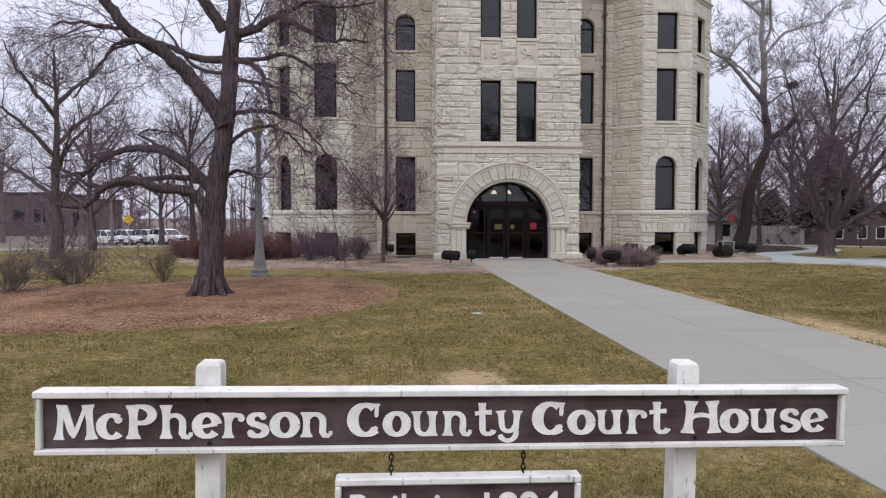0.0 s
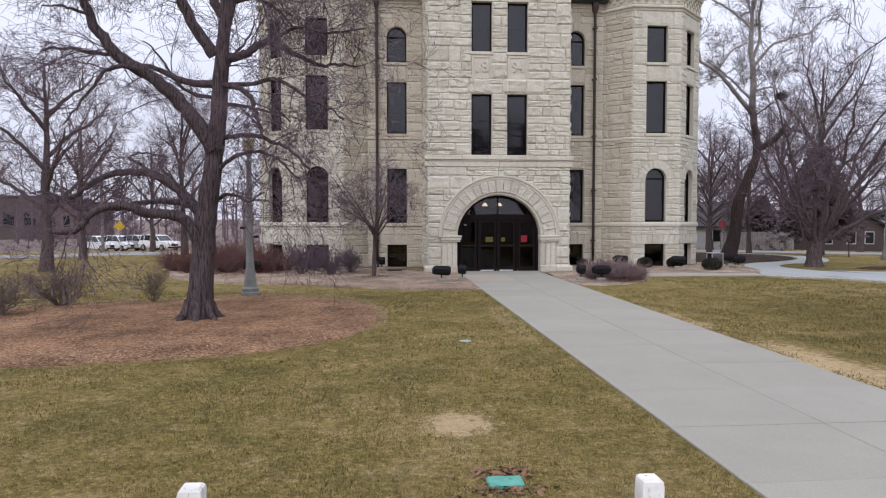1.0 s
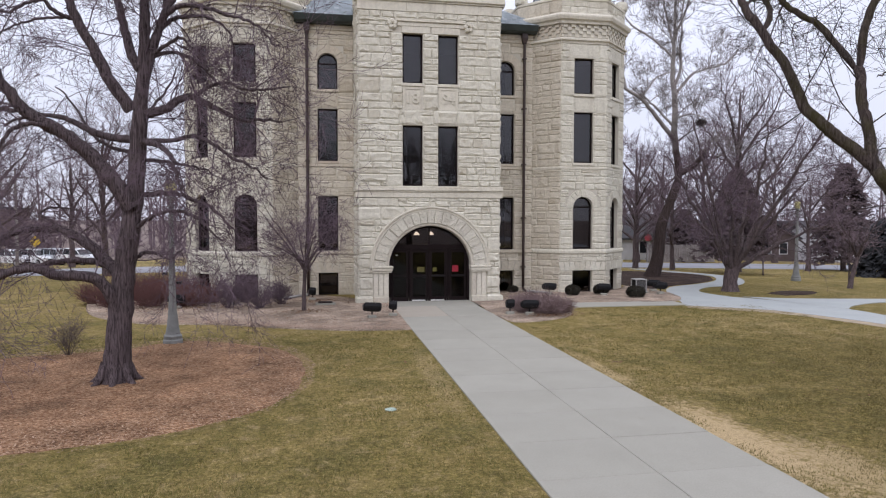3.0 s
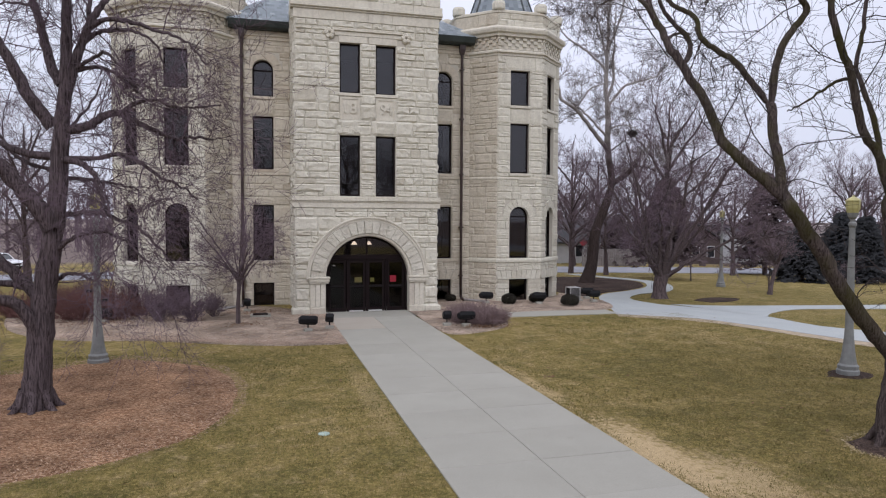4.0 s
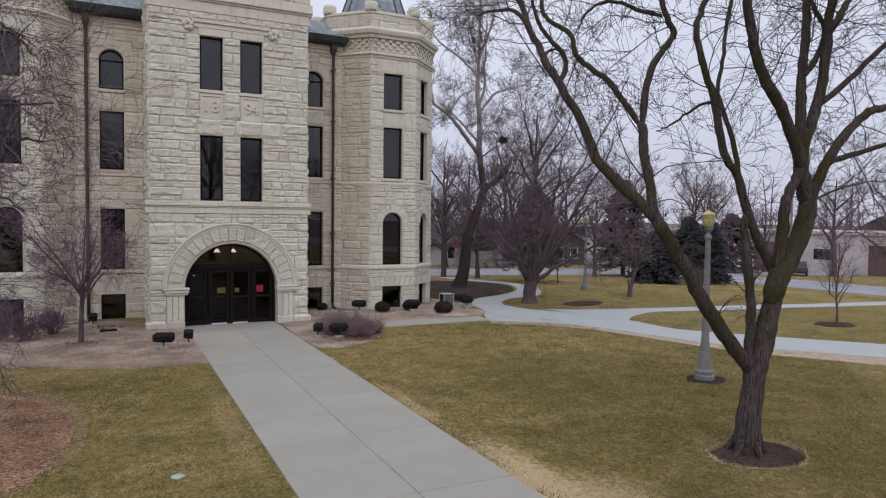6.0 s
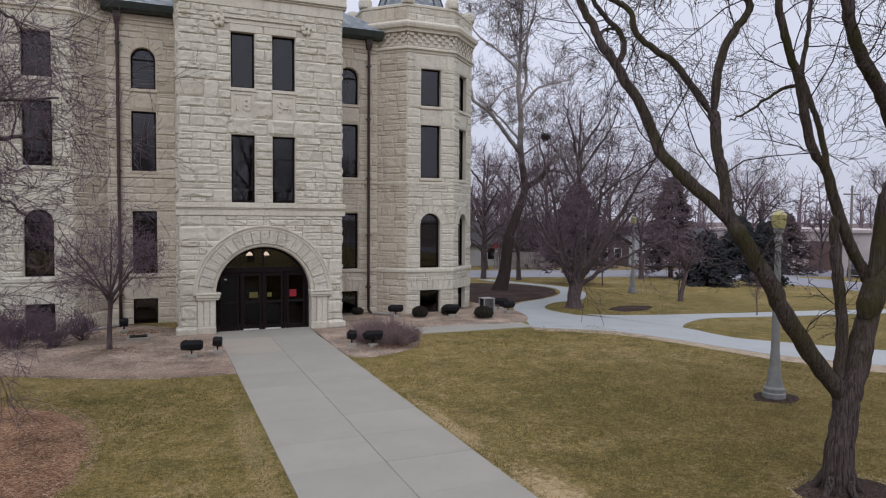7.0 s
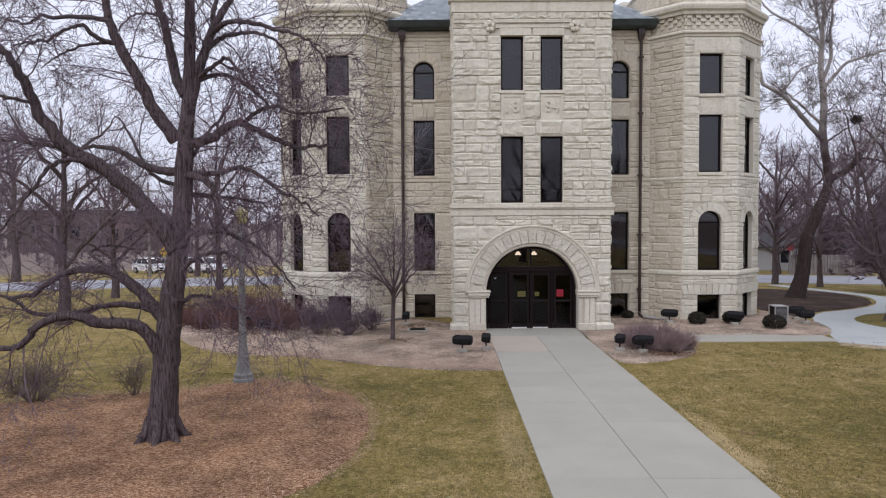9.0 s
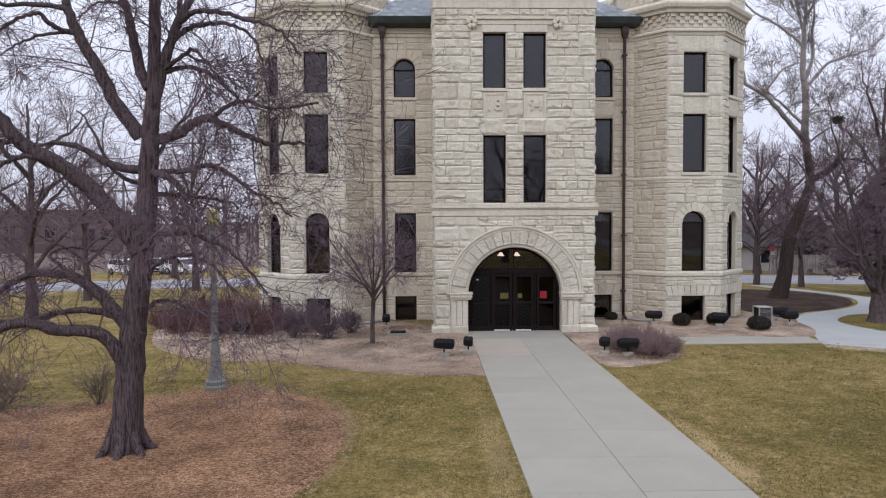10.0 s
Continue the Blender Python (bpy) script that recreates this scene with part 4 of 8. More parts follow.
for x in (CX - 0.33, CX + 0.33):
    lamp = thing("pendant_lamp", (x, FRONT + 1.9, vz), "lit warm white glass pendant lamp in the entrance hall", "lamp", "entrance hall lamps")
    part("rod", Geo().tube([(x, FRONT + 1.9, vz), (x, FRONT + 1.9, 3.0)], 0.015, 6), black_metal, lamp)
    part("shade", Geo().lathe(x, FRONT + 1.9, [(0.03, 3.0), (0.055, 2.98), (0.09, 2.93), (0.14, 2.86), (0.13, 2.85), (0.08, 2.875)], 16), glow.mat, lamp, smooth=True)

# recessed walls either side of the bay, symmetrical about the middle
WIN_X = [(-4.72, -3.80), (3.80, 4.72)]
LEVELS = [(-0.03, 1.05, False), (2.08, 4.63, False), (6.26, 8.68, False), (9.57, 11.22, True)]
MREC = at_wall(CX, RECESS)
for side, (a, b) in enumerate(WIN_X):
    e0, e1 = (-6.6, -HALF + 0.05) if side == 0 else (HALF - 0.05, 6.6)
    opens = [(a, b, z0, z1, arc) for z0, z1, arc in LEVELS]
    g = Geo()
    wall_panel(g, MREC, e0, e1, -0.3, 12.6, opens, 0.5)
    rec = part("recess_wall", g, mortar, court, "set-back wall of weathered tan limestone, with some shade in its colour", weld=True)
    s0, s1 = (-5.62, -HALF - 0.02) if side == 0 else (HALF + 0.02, 5.62)
    hole = list(opens) + [(s0, s1, 5.98, 6.12, False), (s0, s1, 1.92, 2.08, False), (a - 0.02, b + 0.02, 8.68, 9.44, False), (s0, s1, 12.1, 12.6, False), (a, b, 4.63, 5.0, False), (a - 0.3, b + 0.3, 1.05, 1.5, False)]
    c, r = (a + b) / 2, (b - a) / 2
    hole += [(c - r - 0.36, c + r + 0.36, 11.22 - r, 11.22 + 0.36, True)]
    put_stones(lay_courses(s0, s1, 0.0, 12.1, hole, rng), MREC, stone_tan_shade, rec, 300, 0.045)
    put_stones([(a - 0.02, b + 0.02, 8.72, 9.43), (a - 0.04, b + 0.04, 4.64, 4.99)], MREC, stone_tan_shade, rec, 2, 0.06)
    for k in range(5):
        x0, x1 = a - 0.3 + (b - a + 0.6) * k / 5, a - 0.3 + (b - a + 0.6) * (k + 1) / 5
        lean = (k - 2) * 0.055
        part("flat_arch_stone", Geo().prism([(x0 + 0.008 - lean * 0.2, 1.055), (x1 - 0.008 - lean * 0.2, 1.055), (x1 - 0.008 + lean, 1.49), (x0 + 0.008 + lean, 1.49)], -0.05, 0.1, MREC), stone_tan_shade, rec)
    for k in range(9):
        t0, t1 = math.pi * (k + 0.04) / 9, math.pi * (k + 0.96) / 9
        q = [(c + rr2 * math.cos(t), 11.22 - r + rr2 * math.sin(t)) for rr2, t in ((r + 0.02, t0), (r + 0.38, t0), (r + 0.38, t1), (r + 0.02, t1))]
        part("voussoir", Geo().prism(q, -0.05, 0.1, MREC), stone_smooth_tan_shade, rec)
    moulding("string_course", MREC, s0, s1, [(0.07, 5.99, 6.12)], stone_smooth_tan_shade, ends=False, seams=2)
    moulding("water_table", MREC, s0, s1, [(0.09, 1.93, 2.07)], stone_smooth_tan_shade, ends=False, seams=2)
    moulding("eaves_moulding", MREC, s0, s1, [(0.05, 12.1, 12.26), (0.1, 12.262, 12.34), (0.06, 12.342, 12.5)], stone_smooth_tan_shade, ends=False, seams=2)
    for z0, z1, arc in LEVELS:
        window(MREC, a, b, z0, z1, arc, sill=z0 > 3, sill_mat=stone_smooth_tan_shade)
    # gutter and downpipe
    u0, u1 = (-5.75, -HALF - 0.03) if side == 0 else (HALF + 0.03, 5.75)
    prof = [(-0.02, 12.52), (-0.30, 12.52), (-0.46, 12.60), (-0.52, 12.74), (-0.56, 12.86), (-0.50, 12.87), (-0.44, 12.72), (-0.02, 12.70)]
    loops = [[tuple(MREC @ Vector((u, y, z))) for y, z in prof] for u in (u0, u1)]
    gutter = part("gutter", Geo().rings([l[::-1] for l in loops]), copper, court, "dark weathered metal box gutter")
    px = -5.19 if side == 0 else 5.17
    g = Geo()
    g.tube([tuple(MREC @ Vector((px, -0.16, z))) for z in (12.3, 9.0, 5.0, 2.0, 0.25)], 0.065, 10)
    g.tube([tuple(MREC @ Vector((px, y, z))) for y, z in ((-0.16, 0.27), (-0.22, 0.16), (-0.5, 0.1), (-0.75, 0.07))], 0.065, 8)
    pipe = part("downpipe", g, pipe_paint, court, "dark brown metal downpipe", smooth=True)
    part("hopper", Geo().rings([[tuple(MREC @ Vector((px + x * w, -0.16 + y * w, z))) for x, y in ((-1, -1), (1, -1), (1, 1), (-1, 1))] for w, z in ((0.07, 12.05), (0.1, 12.12), (0.14, 12.3), (0.14, 12.52))]), pipe_paint, pipe)
    for z in (1.2, 3.6, 6.2, 8.9, 11.3):
        part("bracket", Geo().box(px - 0.10, px + 0.10, -0.24, 0.0, z, z + 0.06, MREC), pipe_paint, pipe)

# octagonal towers
APO, TOWER_X, TOWER_Y = 2.8, 7.87, 33.65
SIDE = 2 * APO * math.tan(math.pi / 8)
T_LEVELS = [(0.0, 1.09, False), (2.13, 4.65, True), (6.28, 8.71, False), (9.57, 11.27, False)]


def octagon(cx, cy, apo, z, turn=math.pi / 8):
    r = apo / math.cos(math.pi / 8)
    return [(cx + r * math.cos(turn + k * math.pi / 4), cy + r * math.sin(turn + k * math.pi / 4), z) for k in range(8)]


for side in (-1, 1):
    cx, cy = CX + side * TOWER_X, TOWER_Y
    g = Geo()
    faces = []
    for k in range(8):
        phi = k * 45
        m = Matrix.Translation((cx, cy, 0)) @ Matrix.Rotation(radians(phi), 4, "Z") @ Matrix.Translation((0, -APO, 0))
        glazed = phi == 0 or (phi == 45 and side > 0) or (phi == 315 and side < 0)
        opens = [(-0.49, 0.49, z0, z1, arc) for z0, z1, arc in T_LEVELS] if glazed else []
        wall_panel(g, m, -SIDE / 2, SIDE / 2, -0.3, 14.0, opens, 0.45)
        faces.append((phi, m, opens))
    tower = part("tower_wall", g, mortar, court, "octagonal limestone tower with a corbelled parapet", weld=True)
    for phi, m, opens in faces:
        if phi not in (0, 45, 90, 270, 315):
            continue
        # faces turned aside get the tan stone, with some shade in its colour
        mat = stone_pale if (phi == 0 or opens) else stone_tan_shade
        smooth_mat = stone_smooth if mat is stone_pale else stone_smooth_tan_shade
        h = SIDE / 2
        hole = list(opens) + [(-h, h, 5.98, 6.10, False), (-h, h, 1.90, 2.13, False), (-h, h, 11.95, 13.35, False)]
        if opens:
            r = 0.49
            hole += [(-r - 0.34, r + 0.34, 4.65 - r, 4.65 + 0.34, True), (-h, h, 1.09, 1.52, False), (-0.52, 0.52, 8.71, 9.44, False), (-0.75, 0.75, 11.27, 11.95, False)]
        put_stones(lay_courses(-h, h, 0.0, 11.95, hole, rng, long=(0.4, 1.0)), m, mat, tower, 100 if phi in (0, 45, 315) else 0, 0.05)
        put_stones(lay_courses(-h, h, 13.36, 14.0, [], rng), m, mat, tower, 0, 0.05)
        if opens:
            put_stones([(-0.52, 0.52, 8.73, 9.43), (-0.75, 0.75, 11.28, 11.94)], m, mat, tower, 2, 0.03)
            n = 9
            for k in range(n):
                x0, x1 = -h + SIDE * k / n, -h + SIDE * (k + 1) / n
                lean = (k - (n - 1) / 2) * 0.035
                part("flat_arch_stone", Geo().prism([(x0 + 0.008 - lean * 0.3, 1.1), (x1 - 0.008 - lean * 0.3, 1.1), (x1 - 0.008 + lean * 0.5, 1.51), (x0 + 0.008 + lean * 0.5, 1.51)], -0.05 - 0.015 * rng.random(), 0.1, m), mat, tower)
            for k in range(9):
                t0, t1 = math.pi * (k + 0.03) / 9, math.pi * (k + 0.97) / 9
                q = [(q2 * math.cos(t), 4.65 - r + q2 * math.sin(t)) for q2, t in ((r + 0.01, t0), (r + 0.37, t0), (r + 0.37, t1), (r + 0.01, t1))]
                part("voussoir", Geo().prism(q, -0.05 - 0.015 * rng.random(), 0.1, m), mat, tower)
            for z0, z1, arc in T_LEVELS:
                window(m, -0.49, 0.49, z0, z1, arc, sill=z0 > 3, sill_mat=smooth_mat)
        # corbel table: staggered small blocks
        g = Geo()
        for row in range(4):
            n = 6
            for k in range(n + 1):
                u = -h + SIDE * (k + 0.5 * (row % 2)) / n
                z = 12.25 + row * 0.15
                g.box(max(-h, u - SIDE / n * 0.28), min(h, u + SIDE / n * 0.28), -0.035 - row * 0.014, 0.05, z + 0.008, z + 0.145, m)
        part("corbel_table", g, smooth_mat, tower, "staggered small corbel blocks", kind="stuff")
    for nm, prof in (("string_course", [(0.0, 5.98), (0.045, 5.985), (0.045, 6.07), (0.0, 6.11)]), ("water_table", [(0.0, 1.90), (0.045, 1.90), (0.075, 1.94), (0.075, 2.05), (0.03, 2.13), (0.0, 2.13)]),
                     ("lower_cornice", [(0.0, 11.95), (0.05, 11.95), (0.06, 12.05), (0.14, 12.09), (0.14, 12.16), (0.06, 12.22), (0.0, 12.22)]),
                     ("upper_cornice", [(0.0, 12.86), (0.15, 12.86), (0.17, 12.98), (0.27, 13.04), (0.31, 13.16), (0.31, 13.23), (0.2, 13.34), (0.0, 13.36)]),
                     ("parapet_coping", [(-0.45, 13.98), (0.03, 13.98), (0.06, 14.0), (0.06, 14.10), (0.0, 14.14), (-0.45, 14.14)])):
        part(nm, Geo().rings([octagon(cx, cy, APO + p, z) for p, z in prof], nm != "parapet_coping"), stone_pale if nm == "water_table" else stone_smooth, tower)
    for k, (x, y, z) in enumerate(octagon(cx, cy, APO - 0.16, 14.14)):
        part("merlon", Geo().lathe(x, y, [(0.30, 14.13), (0.33, 14.2), (0.33, 14.42), (0.27, 14.55), (0.12, 14.6)], 10), stone_pale, tower)
    # slate cone with courses
    g = Geo()
    n_c = 26
    for c in range(n_c):
        z0, z1 = 13.9 + c * 0.2, 13.9 + (c + 1) * 0.2 + 0.03
        a0, a1 = 1.76 * (1 - c / n_c) + 0.03, 1.76 * (1 - (c + 1.1) / n_c) + 0.015
        o0, o1 = octagon(cx, cy, max(a0, 0.04), z0), octagon(cx, cy, max(a1, 0.02), z1)
        for k in range(8):
            p = [np.array(q) for q in (o0[k], o0[(k + 1) % 8], o1[(k + 1) % 8], o1[k])]
            m_ = max(2, int(np.linalg.norm(p[1] - p[0]) / 0.22))
            for j in range(m_):
                t0, t1 = j / m_, (j + 0.96) / m_
                g.add([p[0] * (1 - t0) + p[1] * t0, p[0] * (1 - t1) + p[1] * t1, p[3] * (1 - t1) + p[2] * t1, p[3] * (1 - t0) + p[2] * t0], [(0, 1, 2, 3)])
    cone = part("tower_roof", Geo().rings([octagon(cx, cy, 1.74, 13.6), octagon(cx, cy, 0.02, 19.1)]), slate, court, "steep grey slate tower roof")
    part("slate_cover", g, slate, cone, kind="stuff")
    for k in range(8):
        a, b = octagon(cx, cy, 1.8, 13.85)[k], octagon(cx, cy, 0.06, 19.15)[k]
        part("hip_roll", Geo().tube([a, b], 0.05, 6), copper, cone)

# hipped slate roofs between the bay and the towers, and the plain body that closes the building
g, roof_g = Geo(), Geo().box(CX - 9, CX + 9, RECESS + 0.1, RECESS + 14, 12.6, 12.8)
for side in (-1, 1):
    peak = 1.95 if side > 0 else 2.6

    def rise(x):
        """Height of the roof's upper edge above the eaves, climbing from the tower to the bay."""
        return 0.35 + (peak - 0.35) * (5.8 - abs(x - CX)) / (5.8 - HALF)

    u0, u1 = (CX - 5.8, CX - HALF) if side < 0 else (CX + HALF, CX + 5.8)
    for c in range(17):
        y0, z0 = RECESS - 0.48 + c * 0.22, 12.84 + c * 0.16
        x = u0 - 0.11 * (c % 2)
        while x < u1:
            if (c + 1) * 0.16 < rise(min(max(x + 0.1, u0), u1)):
                g.add([(x + 0.006, y0, z0 + 0.018), (x + 0.214, y0, z0 + 0.018), (x + 0.214, y0 + 0.235, z0 + 0.172), (x + 0.006, y0 + 0.235, z0 + 0.172)], [(0, 1, 2, 3)])
            x += 0.22
    h0, h1 = rise(u0), rise(u1)
    ya, yb = RECESS - 0.48 + h0 * 1.375, RECESS - 0.48 + h1 * 1.375
    roof_g.add([(u0, RECESS - 0.48, 12.83), (u1, RECESS - 0.48, 12.83), (u1, yb, 12.83 + h1), (u0, ya, 12.83 + h0), (u1, yb + 0.1, 12.8), (u0, ya + 0.1, 12.8)],
               [(0, 1, 2, 3), (3, 2, 4, 5), (0, 3, 5), (1, 4, 2), (0, 5, 4, 1)])
roof = part("roof", roof_g, slate, court, "grey slate pitched roof")
part("slate_cover", g, slate, roof, kind="stuff")
g = Geo()
g.box(CX - 9, CX + 9, RECESS + 14, RECESS + 14.4, -0.3, 12.7)
g.box(CX - 9, CX - 8.6, TOWER_Y + 2, RECESS + 14, -0.3, 12.7)
g.box(CX + 8.6, CX + 9, TOWER_Y + 2, RECESS + 14, -0.3, 12.7)
part("back_wall", g, stone_tan_shade, court)
# added floors and partition, unseen, that keep the rooms behind the windows dark
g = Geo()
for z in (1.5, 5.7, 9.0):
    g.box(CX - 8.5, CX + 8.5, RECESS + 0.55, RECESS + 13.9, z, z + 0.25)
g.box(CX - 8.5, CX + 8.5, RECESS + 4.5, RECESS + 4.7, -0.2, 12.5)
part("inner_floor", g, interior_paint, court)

# the walk to the doors: two rows of slabs with joints
walk_way = tagged(part("front_walk", Geo().box(3.16, 6.60, -30, 27.9, -0.2, 0.008), joint_dark), "weathered concrete front walk of square slabs", "pavement", kind="structure")
for col, (x0, x1) in enumerate(((3.14, 4.888), (4.898, 6.62))):
    g = Geo().box(x0, x1, 0, 1.541, -0.1, 0.024, bevel=0.006)
    first = part("slab", g, concrete_old, walk_way)
    if col == 0:
        tan_slab = part("slab", g, concrete_tan, walk_way)
        tan_slab.location = (0, 2.35 + 16 * 1.55 - 0.02, 0.002)
    for k in range(-9, 18):
        if col == 0 and k == 16:
            continue
        ob = first if k == -9 else new("slab", first.data)
        ob.parent = walk_way
        ob.location = (0, 2.35 + k * 1.55 - 0.02, 0.0008 * math.sin(k * 2.3 + col))
        if col == 0 and k in (14, 15, 17):
            ob.data = tan_slab.data
        ob.rotation_euler = (0.0004 * math.sin(k * 1.7), 0.0004 * math.cos(k * 2.9 + col), 0)
part("threshold_slab", Geo().box(CX - 2.4, CX + 2.0, 26.95, FRONT + 0.42, -0.1, 0.03, bevel=0.01), concrete_old, walk_way)

# ---- trees ----
def unit(v):
    return v / (np.linalg.norm(v) + 1e-9)


def units(v):
    return v / (np.linalg.norm(v, axis=1, keepdims=True) + 1e-9)


class Tree:
    """A leafless tree: trunk and limbs as given, then branches and twigs grown from them."""

    def __init__(self, seed, twig_r=0.004, droop=0.0, rise=0.25, crook=1.0, twig_rate=1.0):
        self.r = np.random.RandomState(seed)
        self.wood, self.twigs = Geo(), Geo()
        self.twig_r, self.droop, self.rise = twig_r, droop, rise
        self.crook, self.twig_rate = crook, twig_rate
        self.starts = {}

    def limb(self, points, r0, r1, sides=9, n=None, flare=0.0, wobble=0.03, taper=0.9, ease=1.0):
        n = n or 4 * len(points)
        p = spline(points, n)
        p[1:] += self.r.normal(0, wobble, (n - 1, 3)) * np.linspace(0.3, 1, n - 1)[:, None]
        rad = np.linspace(1, 0, n) ** taper * (r0 - r1) + r1
        rad *= 1 + self.r.normal(0, 0.035, n)
        if flare:
            rad += flare * np.exp(-np.linspace(0, 1, n) * 14)
        rad[[0, -1]] *= ease
        rad[1] *= 0.5 + 0.5 * ease
        self.wood.tube(p, rad, sides)
        return p, rad

    def grow_all(self):
        """Every branch that was started, and level by level the branches and twigs on it."""
        waiting = self.starts
        for level in range(max(waiting, default=0), -1, -1):
            if level not in waiting:
                continue
            rows = np.concatenate([np.atleast_2d(q) for q in waiting[level]])
            p, d, length, r = rows[:, 0:3], rows[:, 3:6], rows[:, 6], rows[:, 7]
            n, seg = len(rows), 5 if level > 0 else 4
            pts = [p]
            for k in range(seg):
                bend = self.r.normal(0, self.crook * (0.17 if level > 1 else 0.19), (n, 3))
                bend[:, 2] += (self.rise if level > 0 else self.rise * 0.5) * 0.25 - self.droop * 0.22
                d = units(d + bend)
                pts.append(pts[-1] + d * (length / seg)[:, None])
            pts = np.stack(pts, 1)
            rad = r[:, None] + (np.maximum(self.twig_r, r * 0.45) - r)[:, None] * np.linspace(0, 1, seg + 1)[None, :]
            big = r > 0.022
            for mask, geo, sides in ((big, self.wood, 6), (~big, self.twigs, 3)):
                if mask.any():
                    geo.tubes(pts[mask], rad[mask], sides)
            if level == 0:
                continue
            own = np.repeat(np.arange(n), np.maximum(1, (self.twig_rate * self.r.randint(4, 7 if level > 1 else 8, n)).astype(int)))
            m = len(own)
            t = self.r.uniform(0.2, 1.0, m) * seg
            i = np.minimum(t.astype(int), seg - 1)
            step = pts[own, i + 1] - pts[own, i]
            q = pts[own, i] + step * (t - i)[:, None]
            ax = units(step)
            side = units(np.cross(ax, self.r.normal(0, 1, (m, 3))))
            nd = units(ax * self.r.uniform(0.45, 1.0, m)[:, None] + side * (0.8 * self.r.uniform(0.6, 1.1, m))[:, None])
            nr = np.maximum(self.twig_r, rad[own, i] * 0.55)
            waiting.setdefault(level - 1, []).append(np.column_stack([q, nd, length[own] * self.r.uniform(0.42, 0.78, m), nr]))

    def clothe(self, limb, per_metre, length, level=2, start=0.15, r_max=0.05, up=0.3):
        """Branches along a limb."""
        p, rad = limb
        run = np.concatenate([[0], np.cumsum(np.linalg.norm(np.diff(p, axis=0), axis=1))])
        n = int(per_metre * run[-1] * (1 - start))
        for k in range(n):
            s = self.r.uniform(start, 1.0) * run[-1]
            i = min(int(np.searchsorted(run, s)), len(p) - 1)
            i = max(i, 1)
            ax = unit(p[i] - p[i - 1])
            side = unit(np.cross(ax, self.r.normal(0, 1, 3)))
            d = unit(side + ax * self.r.uniform(0.2, 0.9) + np.array([0, 0, up * self.r.uniform(-0.6, 1.2)]))
            self.starts.setdefault(level, []).append(np.array([*p[i], *d, length * self.r.uniform(0.45, 1.15), min(r_max, rad[i] * 0.45)]))

    def finish(self, name, at, label, wood, twig, group=""):
        self.grow_all()
        ob = thing(name, at, label, "tree", group)
        part("trunk", self.wood, wood, ob, smooth=True)
        if self.twigs.count:
            part("crown", self.twigs, twig, ob)
        return ob


# the big ash on the mulch bed
t = Tree(3, 0.0036, droop=0.22, rise=0.12, crook=0.8, twig_rate=0.85)
trunk = t.limb([(-4.05, 15.25, -0.1), (-4.06, 15.25, 0.25), (-4.01, 15.25, 0.68), (-3.96, 15.25, 1.35), (-3.89, 15.25, 2.02), (-3.81, 15.25, 2.68), (-3.7, 15.25, 3.45), (-3.6, 15.25, 4.21), (-3.54, 15.25, 4.97), (-3.48, 15.25, 5.73), (-3.42, 15.25, 6.37), (-3.38, 15.25, 6.91), (-3.36, 15.25, 7.45), (-3.34, 15.25, 7.98), (-3.33, 15.25, 8.51), (-3.3, 15.25, 9.14), (-3.26, 15.25, 9.88)],
               0.296, 0.065, 16, 52, 0.07, 0.012, 1.15)
for k in range(7):
    a = k * 0.9 + 0.3
    t.limb([(-4.05 + 0.22 * math.cos(a), 15.25 + 0.22 * math.sin(a), 0.46), (-4.05 + 0.37 * math.cos(a), 15.25 + 0.37 * math.sin(a), 0.16), (-4.05 + 0.62 * math.cos(a), 15.25 + 0.6 * math.sin(a), -0.02)], 0.11, 0.04, 8, 8, 0, 0.0)
